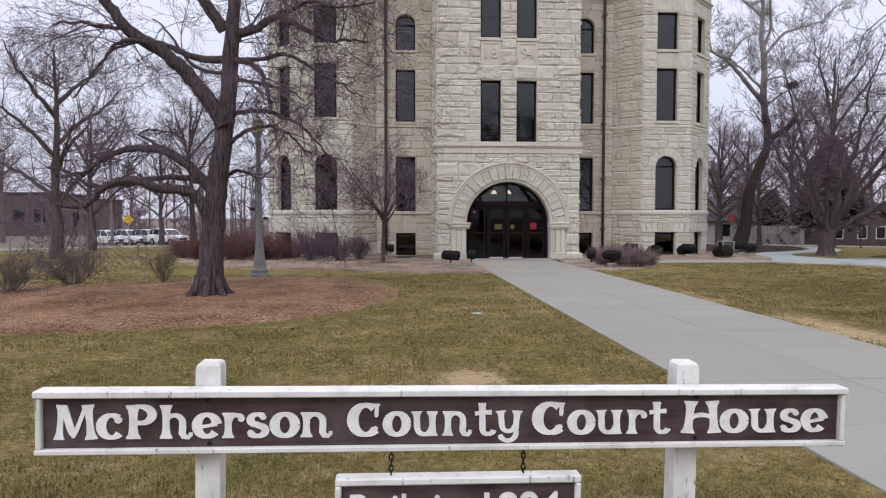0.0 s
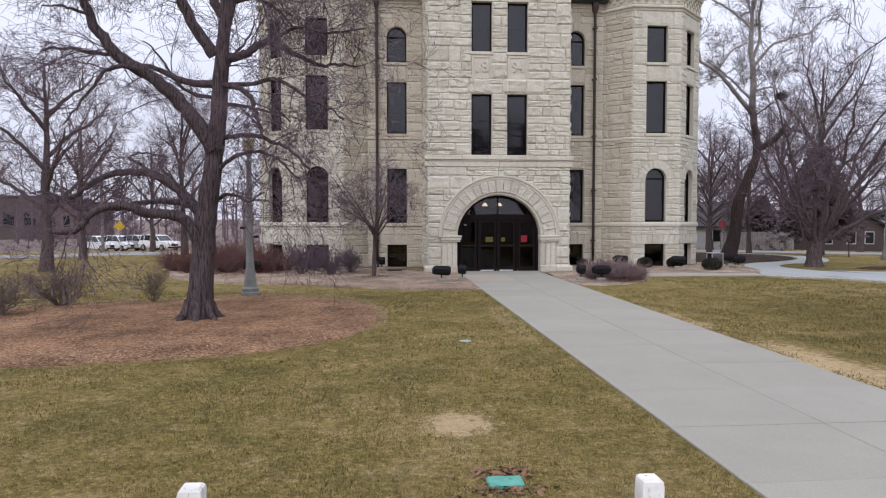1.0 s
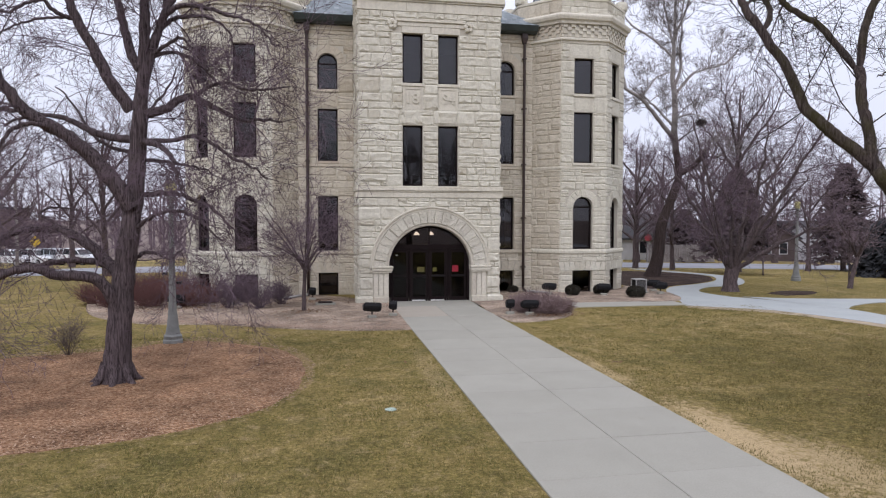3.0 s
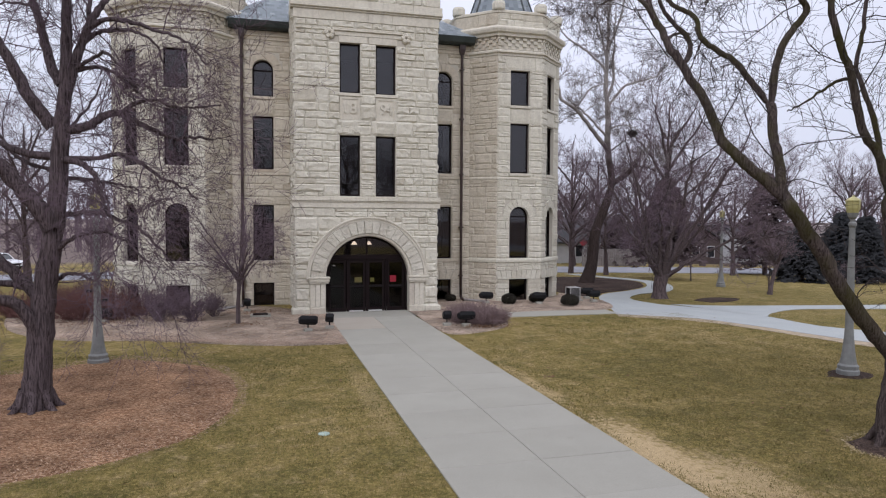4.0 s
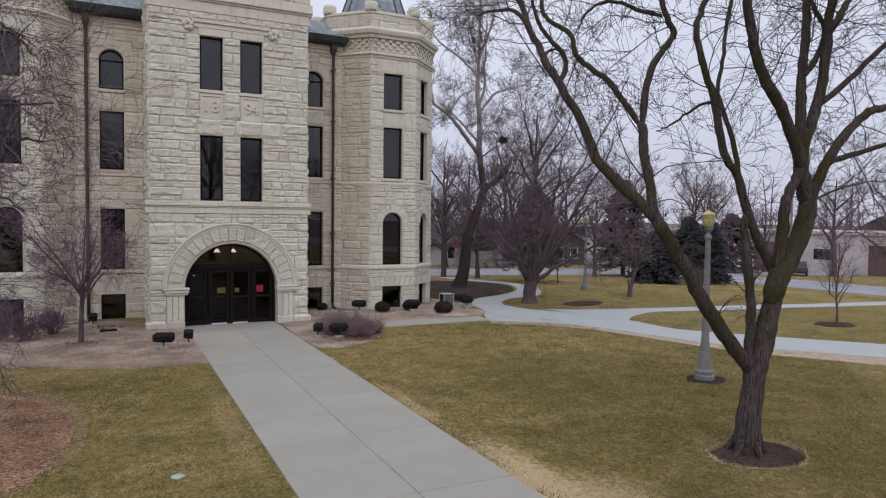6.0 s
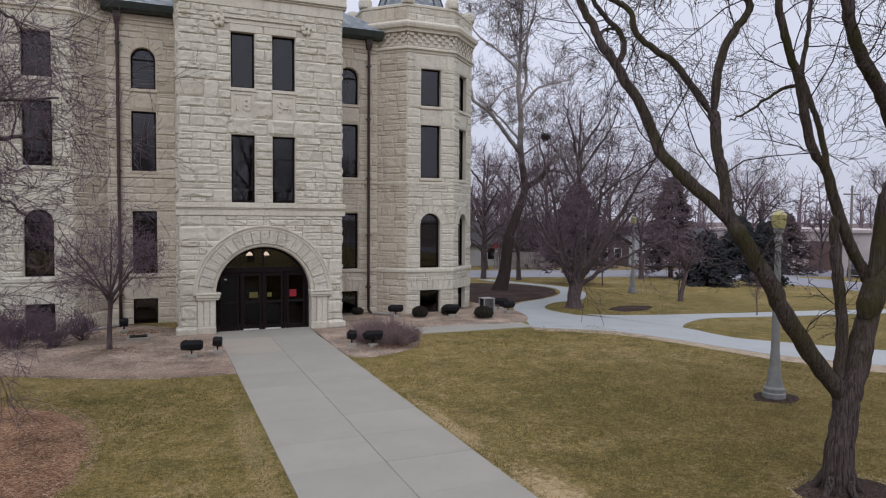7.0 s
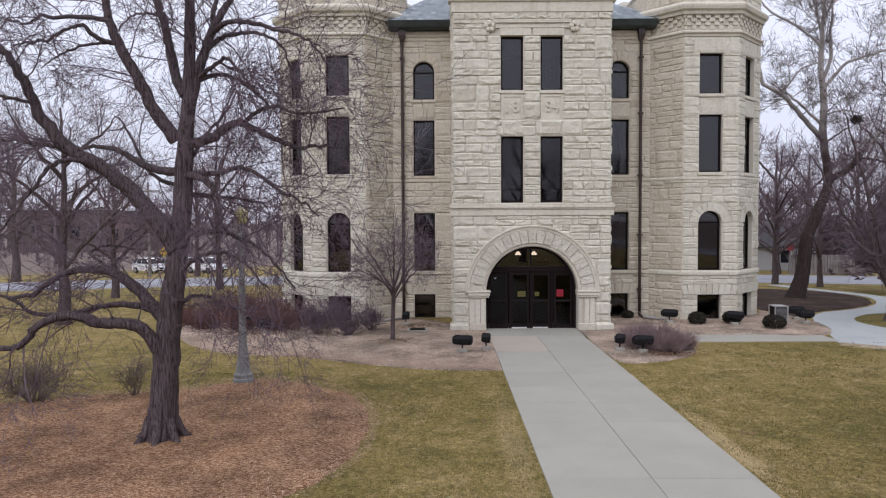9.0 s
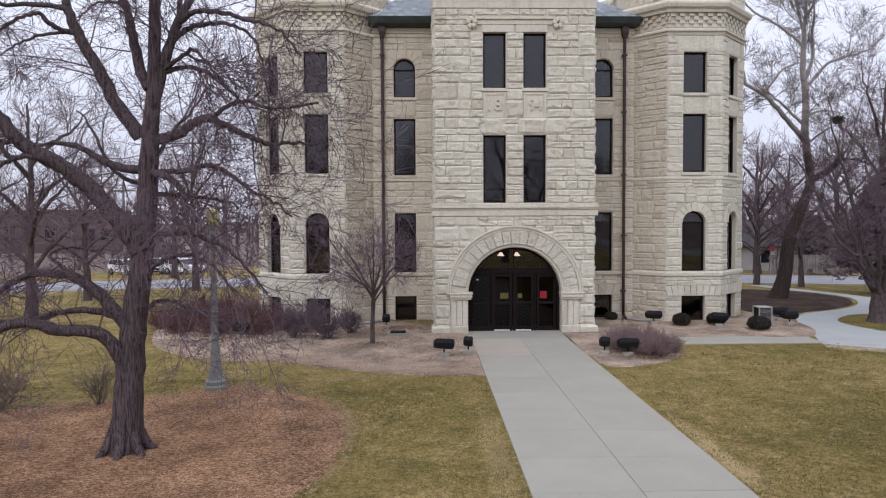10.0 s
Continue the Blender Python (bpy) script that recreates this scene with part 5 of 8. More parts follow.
ASH_LIMBS = [
    ([(-3.65, 15.25, 5.84), (-3.79, 15.21, 6.07), (-4.06, 15.16, 6.47), (-4.24, 15.12, 6.89), (-4.48, 15.07, 7.36), (-4.68, 15.03, 7.82), (-4.78, 14.98, 8.17), (-4.83, 14.94, 8.52), (-4.93, 14.89, 9.02), (-5.1, 14.85, 9.52)], 0.136, 0.044),
    ([(-4.64, 15.05, 7.64), (-4.86, 14.95, 7.67), (-5.04, 14.85, 7.79), (-5.14, 14.75, 7.9), (-5.35, 14.65, 7.82), (-5.6, 14.55, 7.61), (-5.85, 14.45, 7.52), (-6.2, 14.35, 7.44)], 0.049, 0.016),
    ([(-4.74, 14.95, 8.03), (-5.2, 14.97, 8.12), (-5.74, 14.99, 8.11), (-6.02, 15.01, 8.16), (-6.3, 15.03, 8.02), (-6.73, 15.05, 8.1)], 0.049, 0.016),
    ([(-4.77, 15.15, 7.71), (-5.23, 15.3, 7.7), (-5.69, 15.45, 7.66), (-6.11, 15.6, 7.52), (-6.48, 15.75, 7.36)], 0.033, 0.011),
    ([(-3.46, 15.25, 6.7), (-3.65, 15.33, 7.04), (-3.78, 15.42, 7.49), (-3.88, 15.5, 7.94), (-4.03, 15.58, 8.4), (-4.17, 15.67, 8.76), (-4.33, 15.75, 9.34)], 0.109, 0.044),
    ([(-3.85, 15.45, 7.95), (-4.1, 15.62, 8.31), (-4.51, 15.8, 8.43), (-4.88, 15.97, 8.36), (-5.2, 16.15, 8.13)], 0.033, 0.011),
    ([(-3.66, 15.15, 3.78), (-3.8, 15.08, 4.08), (-4.02, 15.02, 4.41), (-4.32, 14.95, 4.8), (-4.71, 14.88, 5.17), (-5.04, 14.82, 5.4), (-5.46, 14.75, 5.66), (-5.68, 14.68, 5.94), (-5.89, 14.62, 6.24), (-6.04, 14.55, 6.68), (-6.19, 14.48, 7.1), (-6.44, 14.42, 7.41), (-6.79, 14.35, 7.74)], 0.185, 0.049),
    ([(-4.97, 14.75, 5.37), (-5.25, 14.63, 5.43), (-5.46, 14.52, 5.4), (-5.64, 14.4, 5.24), (-5.83, 14.28, 4.93), (-6.07, 14.17, 4.53), (-6.31, 14.05, 4.13)], 0.055, 0.016),
    ([(-5.43, 14.65, 5.67), (-5.91, 14.72, 5.72), (-6.42, 14.78, 5.82), (-7.04, 14.85, 5.81)], 0.049, 0.022),
    ([(-5.93, 14.55, 6.43), (-6.15, 14.38, 6.5), (-6.34, 14.22, 6.52), (-6.62, 14.05, 6.47)], 0.038, 0.016),
    ([(-3.68, 15.45, 5.26), (-4.14, 15.68, 5.31), (-4.58, 15.92, 5.44), (-5.03, 16.15, 5.66), (-5.55, 16.38, 5.84), (-6.14, 16.62, 5.87), (-6.76, 16.85, 5.68)], 0.093, 0.022),
    ([(-3.46, 15.25, 5.78), (-3.14, 15.28, 5.84), (-2.93, 15.31, 5.93), (-2.72, 15.34, 6.11), (-2.46, 15.37, 6.19), (-2.23, 15.4, 6.09), (-1.96, 15.43, 5.97), (-1.66, 15.46, 5.85), (-1.34, 15.49, 5.72), (-0.99, 15.52, 5.77), (-0.57, 15.55, 5.72)], 0.104, 0.022),
    ([(-2.4, 15.35, 6.18), (-2.03, 15.23, 6.42), (-1.68, 15.11, 6.47), (-1.33, 14.99, 6.32), (-0.88, 14.87, 6.3), (-0.32, 14.75, 6.38)], 0.044, 0.016),
    ([(-3.36, 15.25, 6.54), (-3.21, 15.3, 7.19), (-3.06, 15.35, 7.71), (-2.92, 15.4, 8.07), (-2.77, 15.45, 8.36), (-2.59, 15.5, 8.67), (-2.29, 15.55, 9.25)], 0.104, 0.044),
    ([(-2.97, 15.35, 7.92), (-2.99, 15.58, 8.4), (-3.01, 15.82, 8.8), (-3.02, 16.05, 9.55)], 0.055, 0.027),
    ([(-3.02, 15.35, 7.83), (-2.76, 15.25, 8.02), (-2.46, 15.15, 8.07), (-2.06, 15.05, 8.0), (-1.7, 14.95, 7.88), (-1.28, 14.85, 7.75), (-0.95, 14.75, 7.56), (-0.62, 14.65, 7.16)], 0.06, 0.016),
    ([(-3.09, 15.35, 7.58), (-2.9, 15.47, 7.8), (-2.66, 15.58, 7.94), (-2.3, 15.7, 8.01), (-2.0, 15.82, 7.96), (-1.71, 15.93, 7.74), (-1.61, 16.05, 7.29)], 0.055, 0.016),
    ([(-3.24, 15.25, 7.02), (-2.85, 15.15, 7.26), (-2.6, 15.05, 7.36), (-2.42, 14.95, 7.21), (-2.18, 14.85, 6.93), (-1.98, 14.75, 6.62)], 0.044, 0.016),
    ([(-3.22, 15.25, 7.0), (-2.86, 15.33, 7.12), (-2.62, 15.41, 7.07), (-2.31, 15.49, 6.95), (-2.1, 15.57, 6.73), (-1.9, 15.65, 6.49)], 0.049, 0.016),
    ([(-3.43, 15.15, 5.18), (-3.03, 14.97, 5.08), (-2.78, 14.8, 4.84), (-2.64, 14.62, 4.47), (-2.51, 14.45, 4.16)], 0.071, 0.027),
    ([(-3.52, 15.35, 4.81), (-3.15, 15.55, 4.81), (-2.88, 15.75, 4.77), (-2.49, 15.95, 4.72), (-2.17, 16.15, 4.59)], 0.049, 0.016),
    ([(-3.45, 15.25, 5.21), (-2.78, 15.15, 5.23), (-2.43, 15.05, 5.31), (-2.08, 14.95, 5.21), (-1.74, 14.85, 4.99), (-1.46, 14.75, 4.78), (-1.17, 14.65, 4.67), (-0.83, 14.55, 4.41)], 0.055, 0.016),
    ([(-3.6, 15.25, 4.05), (-3.03, 15.18, 4.1), (-2.69, 15.12, 4.08), (-2.35, 15.05, 3.94), (-2.01, 14.98, 3.78), (-1.67, 14.92, 3.46), (-1.32, 14.85, 3.01)], 0.06, 0.016),
    ([(-3.71, 15.25, 3.17), (-3.45, 15.1, 3.45), (-3.15, 14.95, 3.62), (-2.75, 14.8, 3.73), (-2.34, 14.65, 3.63), (-2.02, 14.5, 3.38), (-1.74, 14.35, 3.09)], 0.055, 0.016),
    ([(-3.8, 15.25, 2.46), (-3.67, 15.39, 2.69), (-3.49, 15.53, 2.81), (-3.27, 15.67, 2.79), (-3.05, 15.81, 2.66), (-2.75, 15.95, 2.87)], 0.055, 0.016),
    ([(-3.93, 15.15, 1.48), (-4.02, 15.08, 1.83), (-4.15, 15.0, 2.12), (-4.34, 14.93, 2.32), (-4.66, 14.86, 2.39), (-5.05, 14.79, 2.42), (-5.32, 14.71, 2.54), (-5.7, 14.64, 2.53), (-6.03, 14.57, 2.36), (-6.25, 14.5, 2.06), (-6.47, 14.42, 1.99), (-6.78, 14.35, 2.06)], 0.142, 0.044),
    ([(-3.9, 15.35, 2.28), (-4.13, 15.37, 2.49), (-4.38, 15.39, 2.61), (-4.7, 15.42, 2.66), (-5.04, 15.44, 2.66), (-5.5, 15.46, 2.6), (-5.85, 15.48, 2.49), (-6.65, 15.51, 2.49), (-7.1, 15.53, 2.77), (-7.56, 15.55, 2.88)], 0.082, 0.027),
    ([(-3.86, 15.25, 2.24), (-4.24, 15.38, 2.66), (-4.67, 15.5, 3.04), (-5.06, 15.62, 3.26), (-5.41, 15.75, 3.33), (-5.93, 15.88, 3.32), (-6.47, 16.0, 3.18), (-7.02, 16.12, 2.82), (-7.57, 16.25, 2.71)], 0.131, 0.038),
    ([(-4.92, 15.55, 3.21), (-5.47, 15.77, 3.53), (-5.76, 16.0, 3.67), (-5.52, 16.23, 3.8), (-5.04, 16.45, 3.73)], 0.038, 0.016),
    ([(-3.72, 15.65, 4.99), (-4.22, 16.01, 5.11), (-4.7, 16.37, 5.39), (-5.11, 16.73, 5.88), (-5.45, 17.09, 6.31), (-5.87, 17.45, 6.68)], 0.049, 0.016),
    ([(-3.64, 15.55, 5.32), (-3.54, 16.08, 5.8), (-3.46, 16.6, 6.23), (-3.29, 17.12, 6.67), (-3.19, 17.65, 7.26)], 0.049, 0.016),
]
for pts, r0, r1 in ASH_LIMBS:
    limb = t.limb(pts, r0, r1, 9, None, 0, 0.018)
    t.clothe(limb, 4.4 if pts[-1][0] > -2.6 else 2.3 if r0 > 0.07 else 3.0, 1.6, 3, 0.14, 0.016, 0.1)
t.clothe(trunk, 1.5, 1.5, 3, 0.25, 0.016, 0.3)
t.finish("ash_tree", (-4.05, 15.25, 0.0), "large leafless ash tree with furrowed grey-brown bark on the mulch bed", bark_ash, ash_twig)

# the many-stemmed tree beside the walk, with greenish moss on its limbs
t = Tree(8, 0.0034, droop=0.06, rise=0.1, crook=1.25, twig_rate=0.75)
LOCUST_LIMBS = [
    ([(11.24, 9.15, -0.17), (11.21, 9.14, 0.29), (11.19, 9.13, 0.74), (11.26, 9.12, 1.18), (11.32, 9.11, 1.57), (11.43, 9.09, 1.95), (11.58, 9.08, 2.5), (11.71, 9.07, 3.0), (11.83, 9.06, 3.47), (12.06, 9.05, 3.85)], 0.236, 0.148),
    ([(11.57, 9.05, 2.84), (11.73, 9.02, 3.28), (12.03, 9.0, 3.72), (12.34, 8.98, 4.28), (12.4, 8.95, 4.64), (12.25, 8.93, 5.0), (12.11, 8.9, 5.38), (12.09, 8.88, 5.79), (12.2, 8.85, 6.17)], 0.203, 0.121),
    ([(11.71, 9.05, 3.39), (11.78, 9.01, 3.94), (11.77, 8.97, 4.38), (11.76, 8.93, 4.76), (11.95, 8.89, 5.13), (12.05, 8.85, 5.37)], 0.121, 0.077),
    ([(12.02, 8.85, 5.37), (11.88, 8.83, 5.69), (11.62, 8.81, 6.05), (11.26, 8.78, 6.49), (10.92, 8.76, 6.77), (10.65, 8.74, 7.15), (10.46, 8.72, 7.63), (10.3, 8.69, 8.1), (10.17, 8.67, 8.48), (9.99, 8.65, 9.03)], 0.115, 0.065),
    ([(12.05, 8.85, 5.26), (12.03, 8.88, 5.79), (12.06, 8.91, 6.03), (12.08, 8.94, 6.69), (12.14, 8.96, 7.25), (12.25, 8.99, 8.03), (12.29, 9.02, 8.7), (12.34, 9.05, 9.48)], 0.104, 0.065),
    ([(12.03, 8.85, 5.7), (12.11, 8.81, 5.97), (12.27, 8.76, 6.47), (12.38, 8.72, 7.01), (12.41, 8.68, 7.76), (12.42, 8.64, 8.29), (12.44, 8.59, 8.71), (12.47, 8.55, 9.44)], 0.11, 0.065),
    ([(12.22, 8.75, 6.48), (12.51, 8.65, 6.69), (12.94, 8.55, 7.04), (13.45, 8.45, 7.51), (13.98, 8.35, 7.94), (14.91, 8.25, 8.37)], 0.065, 0.038),
    ([(12.09, 8.85, 7.06), (12.42, 8.85, 7.5), (12.58, 8.85, 7.93), (12.33, 8.85, 8.23), (12.04, 8.85, 8.53), (11.86, 8.85, 8.9)], 0.06, 0.033),
    ([(12.44, 8.65, 7.81), (12.95, 8.75, 8.37), (13.49, 8.85, 8.89), (13.93, 8.95, 9.5)], 0.071, 0.038),
    ([(12.2, 8.95, 4.28), (12.32, 8.88, 4.72), (12.39, 8.82, 4.99), (12.48, 8.75, 5.27), (12.63, 8.68, 5.61), (12.92, 8.62, 6.0), (13.32, 8.55, 6.36), (13.6, 8.48, 6.5), (14.18, 8.42, 6.63), (15.19, 8.35, 6.9)], 0.115, 0.06),
    ([(12.67, 8.75, 5.48), (13.43, 8.82, 5.66), (14.44, 8.9, 5.89), (15.49, 8.98, 6.21), (16.9, 9.05, 6.6)], 0.06, 0.033),
    ([(12.45, 8.95, 4.73), (13.63, 9.18, 5.02), (14.91, 9.42, 5.21), (16.52, 9.65, 5.33)], 0.027, 0.011),
    ([(11.87, 9.15, 3.26), (11.61, 9.17, 3.66), (11.33, 9.19, 4.05), (11.19, 9.21, 4.35), (10.99, 9.24, 4.81), (10.85, 9.26, 5.21), (10.57, 9.28, 5.5), (10.38, 9.3, 6.07), (10.25, 9.32, 6.59), (10.06, 9.34, 7.0), (9.92, 9.36, 7.4), (9.87, 9.39, 7.79), (10.05, 9.41, 8.16), (10.29, 9.43, 8.56), (10.43, 9.45, 9.06)], 0.094, 0.044),
    ([(11.02, 9.35, 5.03), (11.02, 9.43, 5.53), (10.89, 9.5, 6.07), (10.77, 9.57, 6.46), (10.73, 9.65, 6.81), (10.93, 9.73, 7.35), (11.08, 9.8, 8.07), (11.32, 9.88, 8.79), (11.51, 9.95, 9.41)], 0.05, 0.027),
    ([(11.26, 9.2, 1.61), (11.23, 9.21, 2.0), (11.29, 9.22, 2.38), (11.26, 9.23, 2.94), (11.15, 9.23, 3.5), (11.08, 9.24, 4.04), (11.07, 9.25, 4.48)], 0.096, 0.075),
    ([(10.48, 9.45, 6.52), (10.24, 9.6, 6.47), (10.04, 9.75, 6.29), (9.76, 9.9, 6.07), (9.62, 10.05, 5.99)], 0.033, 0.011),
    ([(11.31, 9.15, 1.45), (11.18, 9.16, 1.67), (10.86, 9.18, 2.0), (10.41, 9.19, 2.46), (9.97, 9.21, 2.99), (9.61, 9.22, 3.52), (9.27, 9.24, 3.94), (8.93, 9.25, 4.35)], 0.148, 0.118),
    ([(9.28, 9.25, 3.94), (9.06, 9.39, 4.35), (8.84, 9.53, 4.64), (8.56, 9.67, 4.91), (8.34, 9.81, 5.17), (8.19, 9.95, 5.39), (8.16, 10.09, 5.69), (8.0, 10.23, 6.17), (7.84, 10.37, 6.49), (7.74, 10.51, 6.81), (7.57, 10.65, 7.14), (7.53, 10.79, 7.42), (7.43, 10.93, 7.71), (7.36, 11.07, 8.1), (7.27, 11.21, 8.56), (7.16, 11.35, 9.12)], 0.11, 0.05),
    ([(9.14, 9.3, 4.15), (9.0, 9.42, 4.55), (9.01, 9.54, 5.07), (9.0, 9.66, 5.5), (9.07, 9.78, 5.93), (9.09, 9.9, 6.09)], 0.094, 0.077),
    ([(9.16, 9.9, 5.99), (9.22, 9.92, 6.59), (9.4, 9.94, 7.14), (9.69, 9.96, 7.5), (9.92, 9.98, 7.8), (9.78, 9.99, 8.06), (9.65, 10.01, 8.36), (9.58, 10.03, 8.73), (9.51, 10.05, 9.21)], 0.071, 0.044),
    ([(9.14, 9.9, 6.03), (8.82, 10.03, 6.47), (8.58, 10.16, 6.83), (8.28, 10.28, 7.04), (8.04, 10.41, 7.3), (8.0, 10.54, 7.69), (7.76, 10.67, 7.85), (7.59, 10.79, 8.06), (7.6, 10.92, 8.52), (7.54, 11.05, 9.08)], 0.06, 0.033),
    ([(7.78, 10.55, 6.79), (8.02, 10.68, 7.08), (8.07, 10.82, 7.38), (7.86, 10.95, 7.66), (7.72, 11.08, 7.94), (7.67, 11.22, 8.29), (7.68, 11.35, 8.77)], 0.055, 0.027),
    ([(7.51, 10.65, 7.26), (8.0, 11.1, 7.52), (8.66, 11.55, 7.69)], 0.033, 0.017),
    ([(9.6, 9.95, 8.07), (9.13, 10.05, 8.14), (8.67, 10.15, 8.24), (8.29, 10.25, 8.13), (8.05, 10.35, 7.86)], 0.044, 0.017),
    ([(6.95, 10.15, 7.44), (6.75, 10.35, 7.83), (6.46, 10.55, 7.87), (6.23, 10.75, 7.81)], 0.044, 0.017),
]
for k, (pts, r0, r1) in enumerate(LOCUST_LIMBS):
    limb = t.limb(pts, r0, r1, 14 if k < 4 else 10, None, 0.06 if k == 0 else 0, 0.012, 1.0, 1.0 if k == 0 else 0.5)
    if k > 2 and pts[0][2] > 1.7:
        t.clothe(limb, 2.4, 1.75, 3, 0.3 if len(pts) > 6 else 0.1, 0.0135, 0.15)
    elif k > 2:
        t.clothe(limb, 2.6, 0.7, 2, 0.3, 0.0135, 0.6)
for k in range(5):
    a = k * 1.26 + 0.8
    t.limb([(11.2 + 0.16 * math.cos(a), 9.15 + 0.16 * math.sin(a), 0.36), (11.2 + 0.32 * math.cos(a), 9.15 + 0.32 * math.sin(a), 0.1), (11.2 + 0.46 * math.cos(a), 9.15 + 0.46 * math.sin(a), -0.03)], 0.08, 0.03, 7, 7, 0, 0.0)
t.finish("locust_tree", (11.2, 9.15, 0.0), "leafless many-stemmed tree with dark mossy bark in a mulch ring", bark_moss, twig_dark)

# the tall leaning sycamore
t = Tree(5, 0.0065, rise=0.25, crook=0.8)
SYCAMORE_LIMBS = [
    ([(21.81, 38.6, 8.45), (21.55, 38.52, 8.75), (20.95, 38.45, 9.34), (20.15, 38.38, 10.2), (19.35, 38.3, 10.94), (18.44, 38.22, 11.43), (18.15, 38.15, 12.27), (17.9, 38.08, 13.11), (17.49, 38.0, 14.0)], 0.198, 0.061),
    ([(19.39, 38.2, 10.92), (20.13, 38.4, 11.81), (20.74, 38.6, 12.36), (21.6, 38.8, 12.64)], 0.076, 0.046),
    ([(21.79, 38.6, 9.24), (21.08, 38.93, 10.17), (20.35, 39.27, 10.99), (19.64, 39.6, 11.67)], 0.107, 0.046),
    ([(21.79, 38.6, 11.22), (22.44, 38.5, 12.06), (22.85, 38.4, 12.54), (23.77, 38.3, 12.87), (24.89, 38.2, 13.19), (25.7, 38.1, 13.98)], 0.122, 0.046),
    ([(22.09, 38.6, 6.34), (22.39, 38.5, 6.51), (23.08, 38.4, 6.95), (23.4, 38.3, 7.36), (23.69, 38.2, 7.95)], 0.244, 0.168),
    ([(23.46, 38.3, 7.33), (23.73, 38.07, 7.46), (24.18, 37.83, 7.38), (24.78, 37.6, 7.15)], 0.092, 0.046),
    ([(21.65, 38.6, 13.49), (21.06, 38.8, 14.14), (20.15, 39.0, 14.89), (19.21, 39.2, 15.5), (18.55, 39.4, 16.35)], 0.107, 0.046),
    ([(21.75, 38.6, 11.76), (22.03, 38.4, 12.78), (21.9, 38.2, 13.97), (21.85, 38.0, 15.14), (21.79, 37.8, 16.82)], 0.122, 0.046),
    ([(21.84, 38.6, 9.81), (23.01, 39.0, 10.17), (24.02, 39.4, 10.1), (24.76, 39.8, 9.98)], 0.076, 0.031),
    ([(21.93, 38.6, 8.39), (22.1, 38.27, 8.56), (22.64, 37.93, 9.02), (22.82, 37.6, 9.15)], 0.076, 0.031),
    ([(21.75, 38.8, 14.2), (21.79, 39.4, 15.58), (21.78, 40.0, 16.99), (21.76, 40.6, 18.75)], 0.107, 0.046),
    ([(21.8, 38.8, 14.79), (21.94, 38.07, 15.75), (21.93, 37.33, 16.65), (21.76, 36.6, 17.79)], 0.107, 0.046),
]
trunk = t.limb([(20.35, 38.6, -0.3), (20.8, 38.6, 1.1)] + [(21.05, 38.6, 3.15), (21.37, 38.6, 4.1), (21.98, 38.6, 5.61), (22.14, 38.6, 6.61), (21.87, 38.6, 8.24), (21.79, 38.6, 9.48), (21.82, 38.6, 10.98), (21.62, 38.6, 12.23), (21.66, 38.6, 13.46), (21.74, 38.6, 15.3), (21.77, 38.6, 17.1), (21.85, 38.6, 19.17)], 0.315, 0.06, 14, 44, 0.26, 0.02, 0.9)
for pts, r0, r1 in SYCAMORE_LIMBS:
    limb = t.limb(pts, r0 * 0.78, r1 * 0.8, 8, None, 0, 0.03)
    if pts[-1][2] > 7.9 or r0 < 0.12:
        t.clothe(limb, 1.7, 1.9, 3, 0.15, 0.028, 0.35)
t.clothe(trunk, 1.1, 1.9, 3, 0.5, 0.03, 0.4)
t.finish("sycamore_tree", (20.4, 38.6, 0), "tall leaning leafless sycamore with pale upper bark", bark_sycamore, twig_pale)

# the low spreading tree by the path
t = Tree(6, 0.006, rise=0.2)
bx, by = 20.35, 30.3
t.limb([(bx, by, -0.2), (bx - 0.02, by, 0.5), (bx + 0.08, by, 1.1), (bx + 0.1, by, 1.5)], 0.37, 0.3, 14, 12, 0.34, 0.01)
for k in range(13):
    a = k * 0.483 + 0.2
    reach = (4.5 + 1.3 * math.sin(k * 2.1)) * (0.82 + 0.28 * math.cos(a))
    hgt = 4.4 + 2.6 * math.cos(k * 1.3)
    foot = 1.0 + 0.45 * ((k * 5) % 4) / 4
    q = [(bx + 0.08 + 0.12 * math.cos(a), by + 0.12 * math.sin(a), foot), (bx + 0.3 * reach * math.cos(a), by + 0.3 * reach * math.sin(a), 1.5 + hgt * 0.24), (bx + 0.62 * reach * math.cos(a + 0.12), by + 0.62 * reach * math.sin(a + 0.12), 1.6 + hgt * 0.6), (bx + reach * math.cos(a), by + reach * math.sin(a), 1.7 + hgt)]
    limb = t.limb(q, 0.135, 0.025, 8, None, 0, 0.07)
    t.clothe(limb, 2.9, 1.6, 2, 0.25, 0.026, 0.2)
t.finish("spreading_tree", (bx, by, 0), "low spreading leafless tree with a broad twiggy crown", bark_plain, ash_twig)

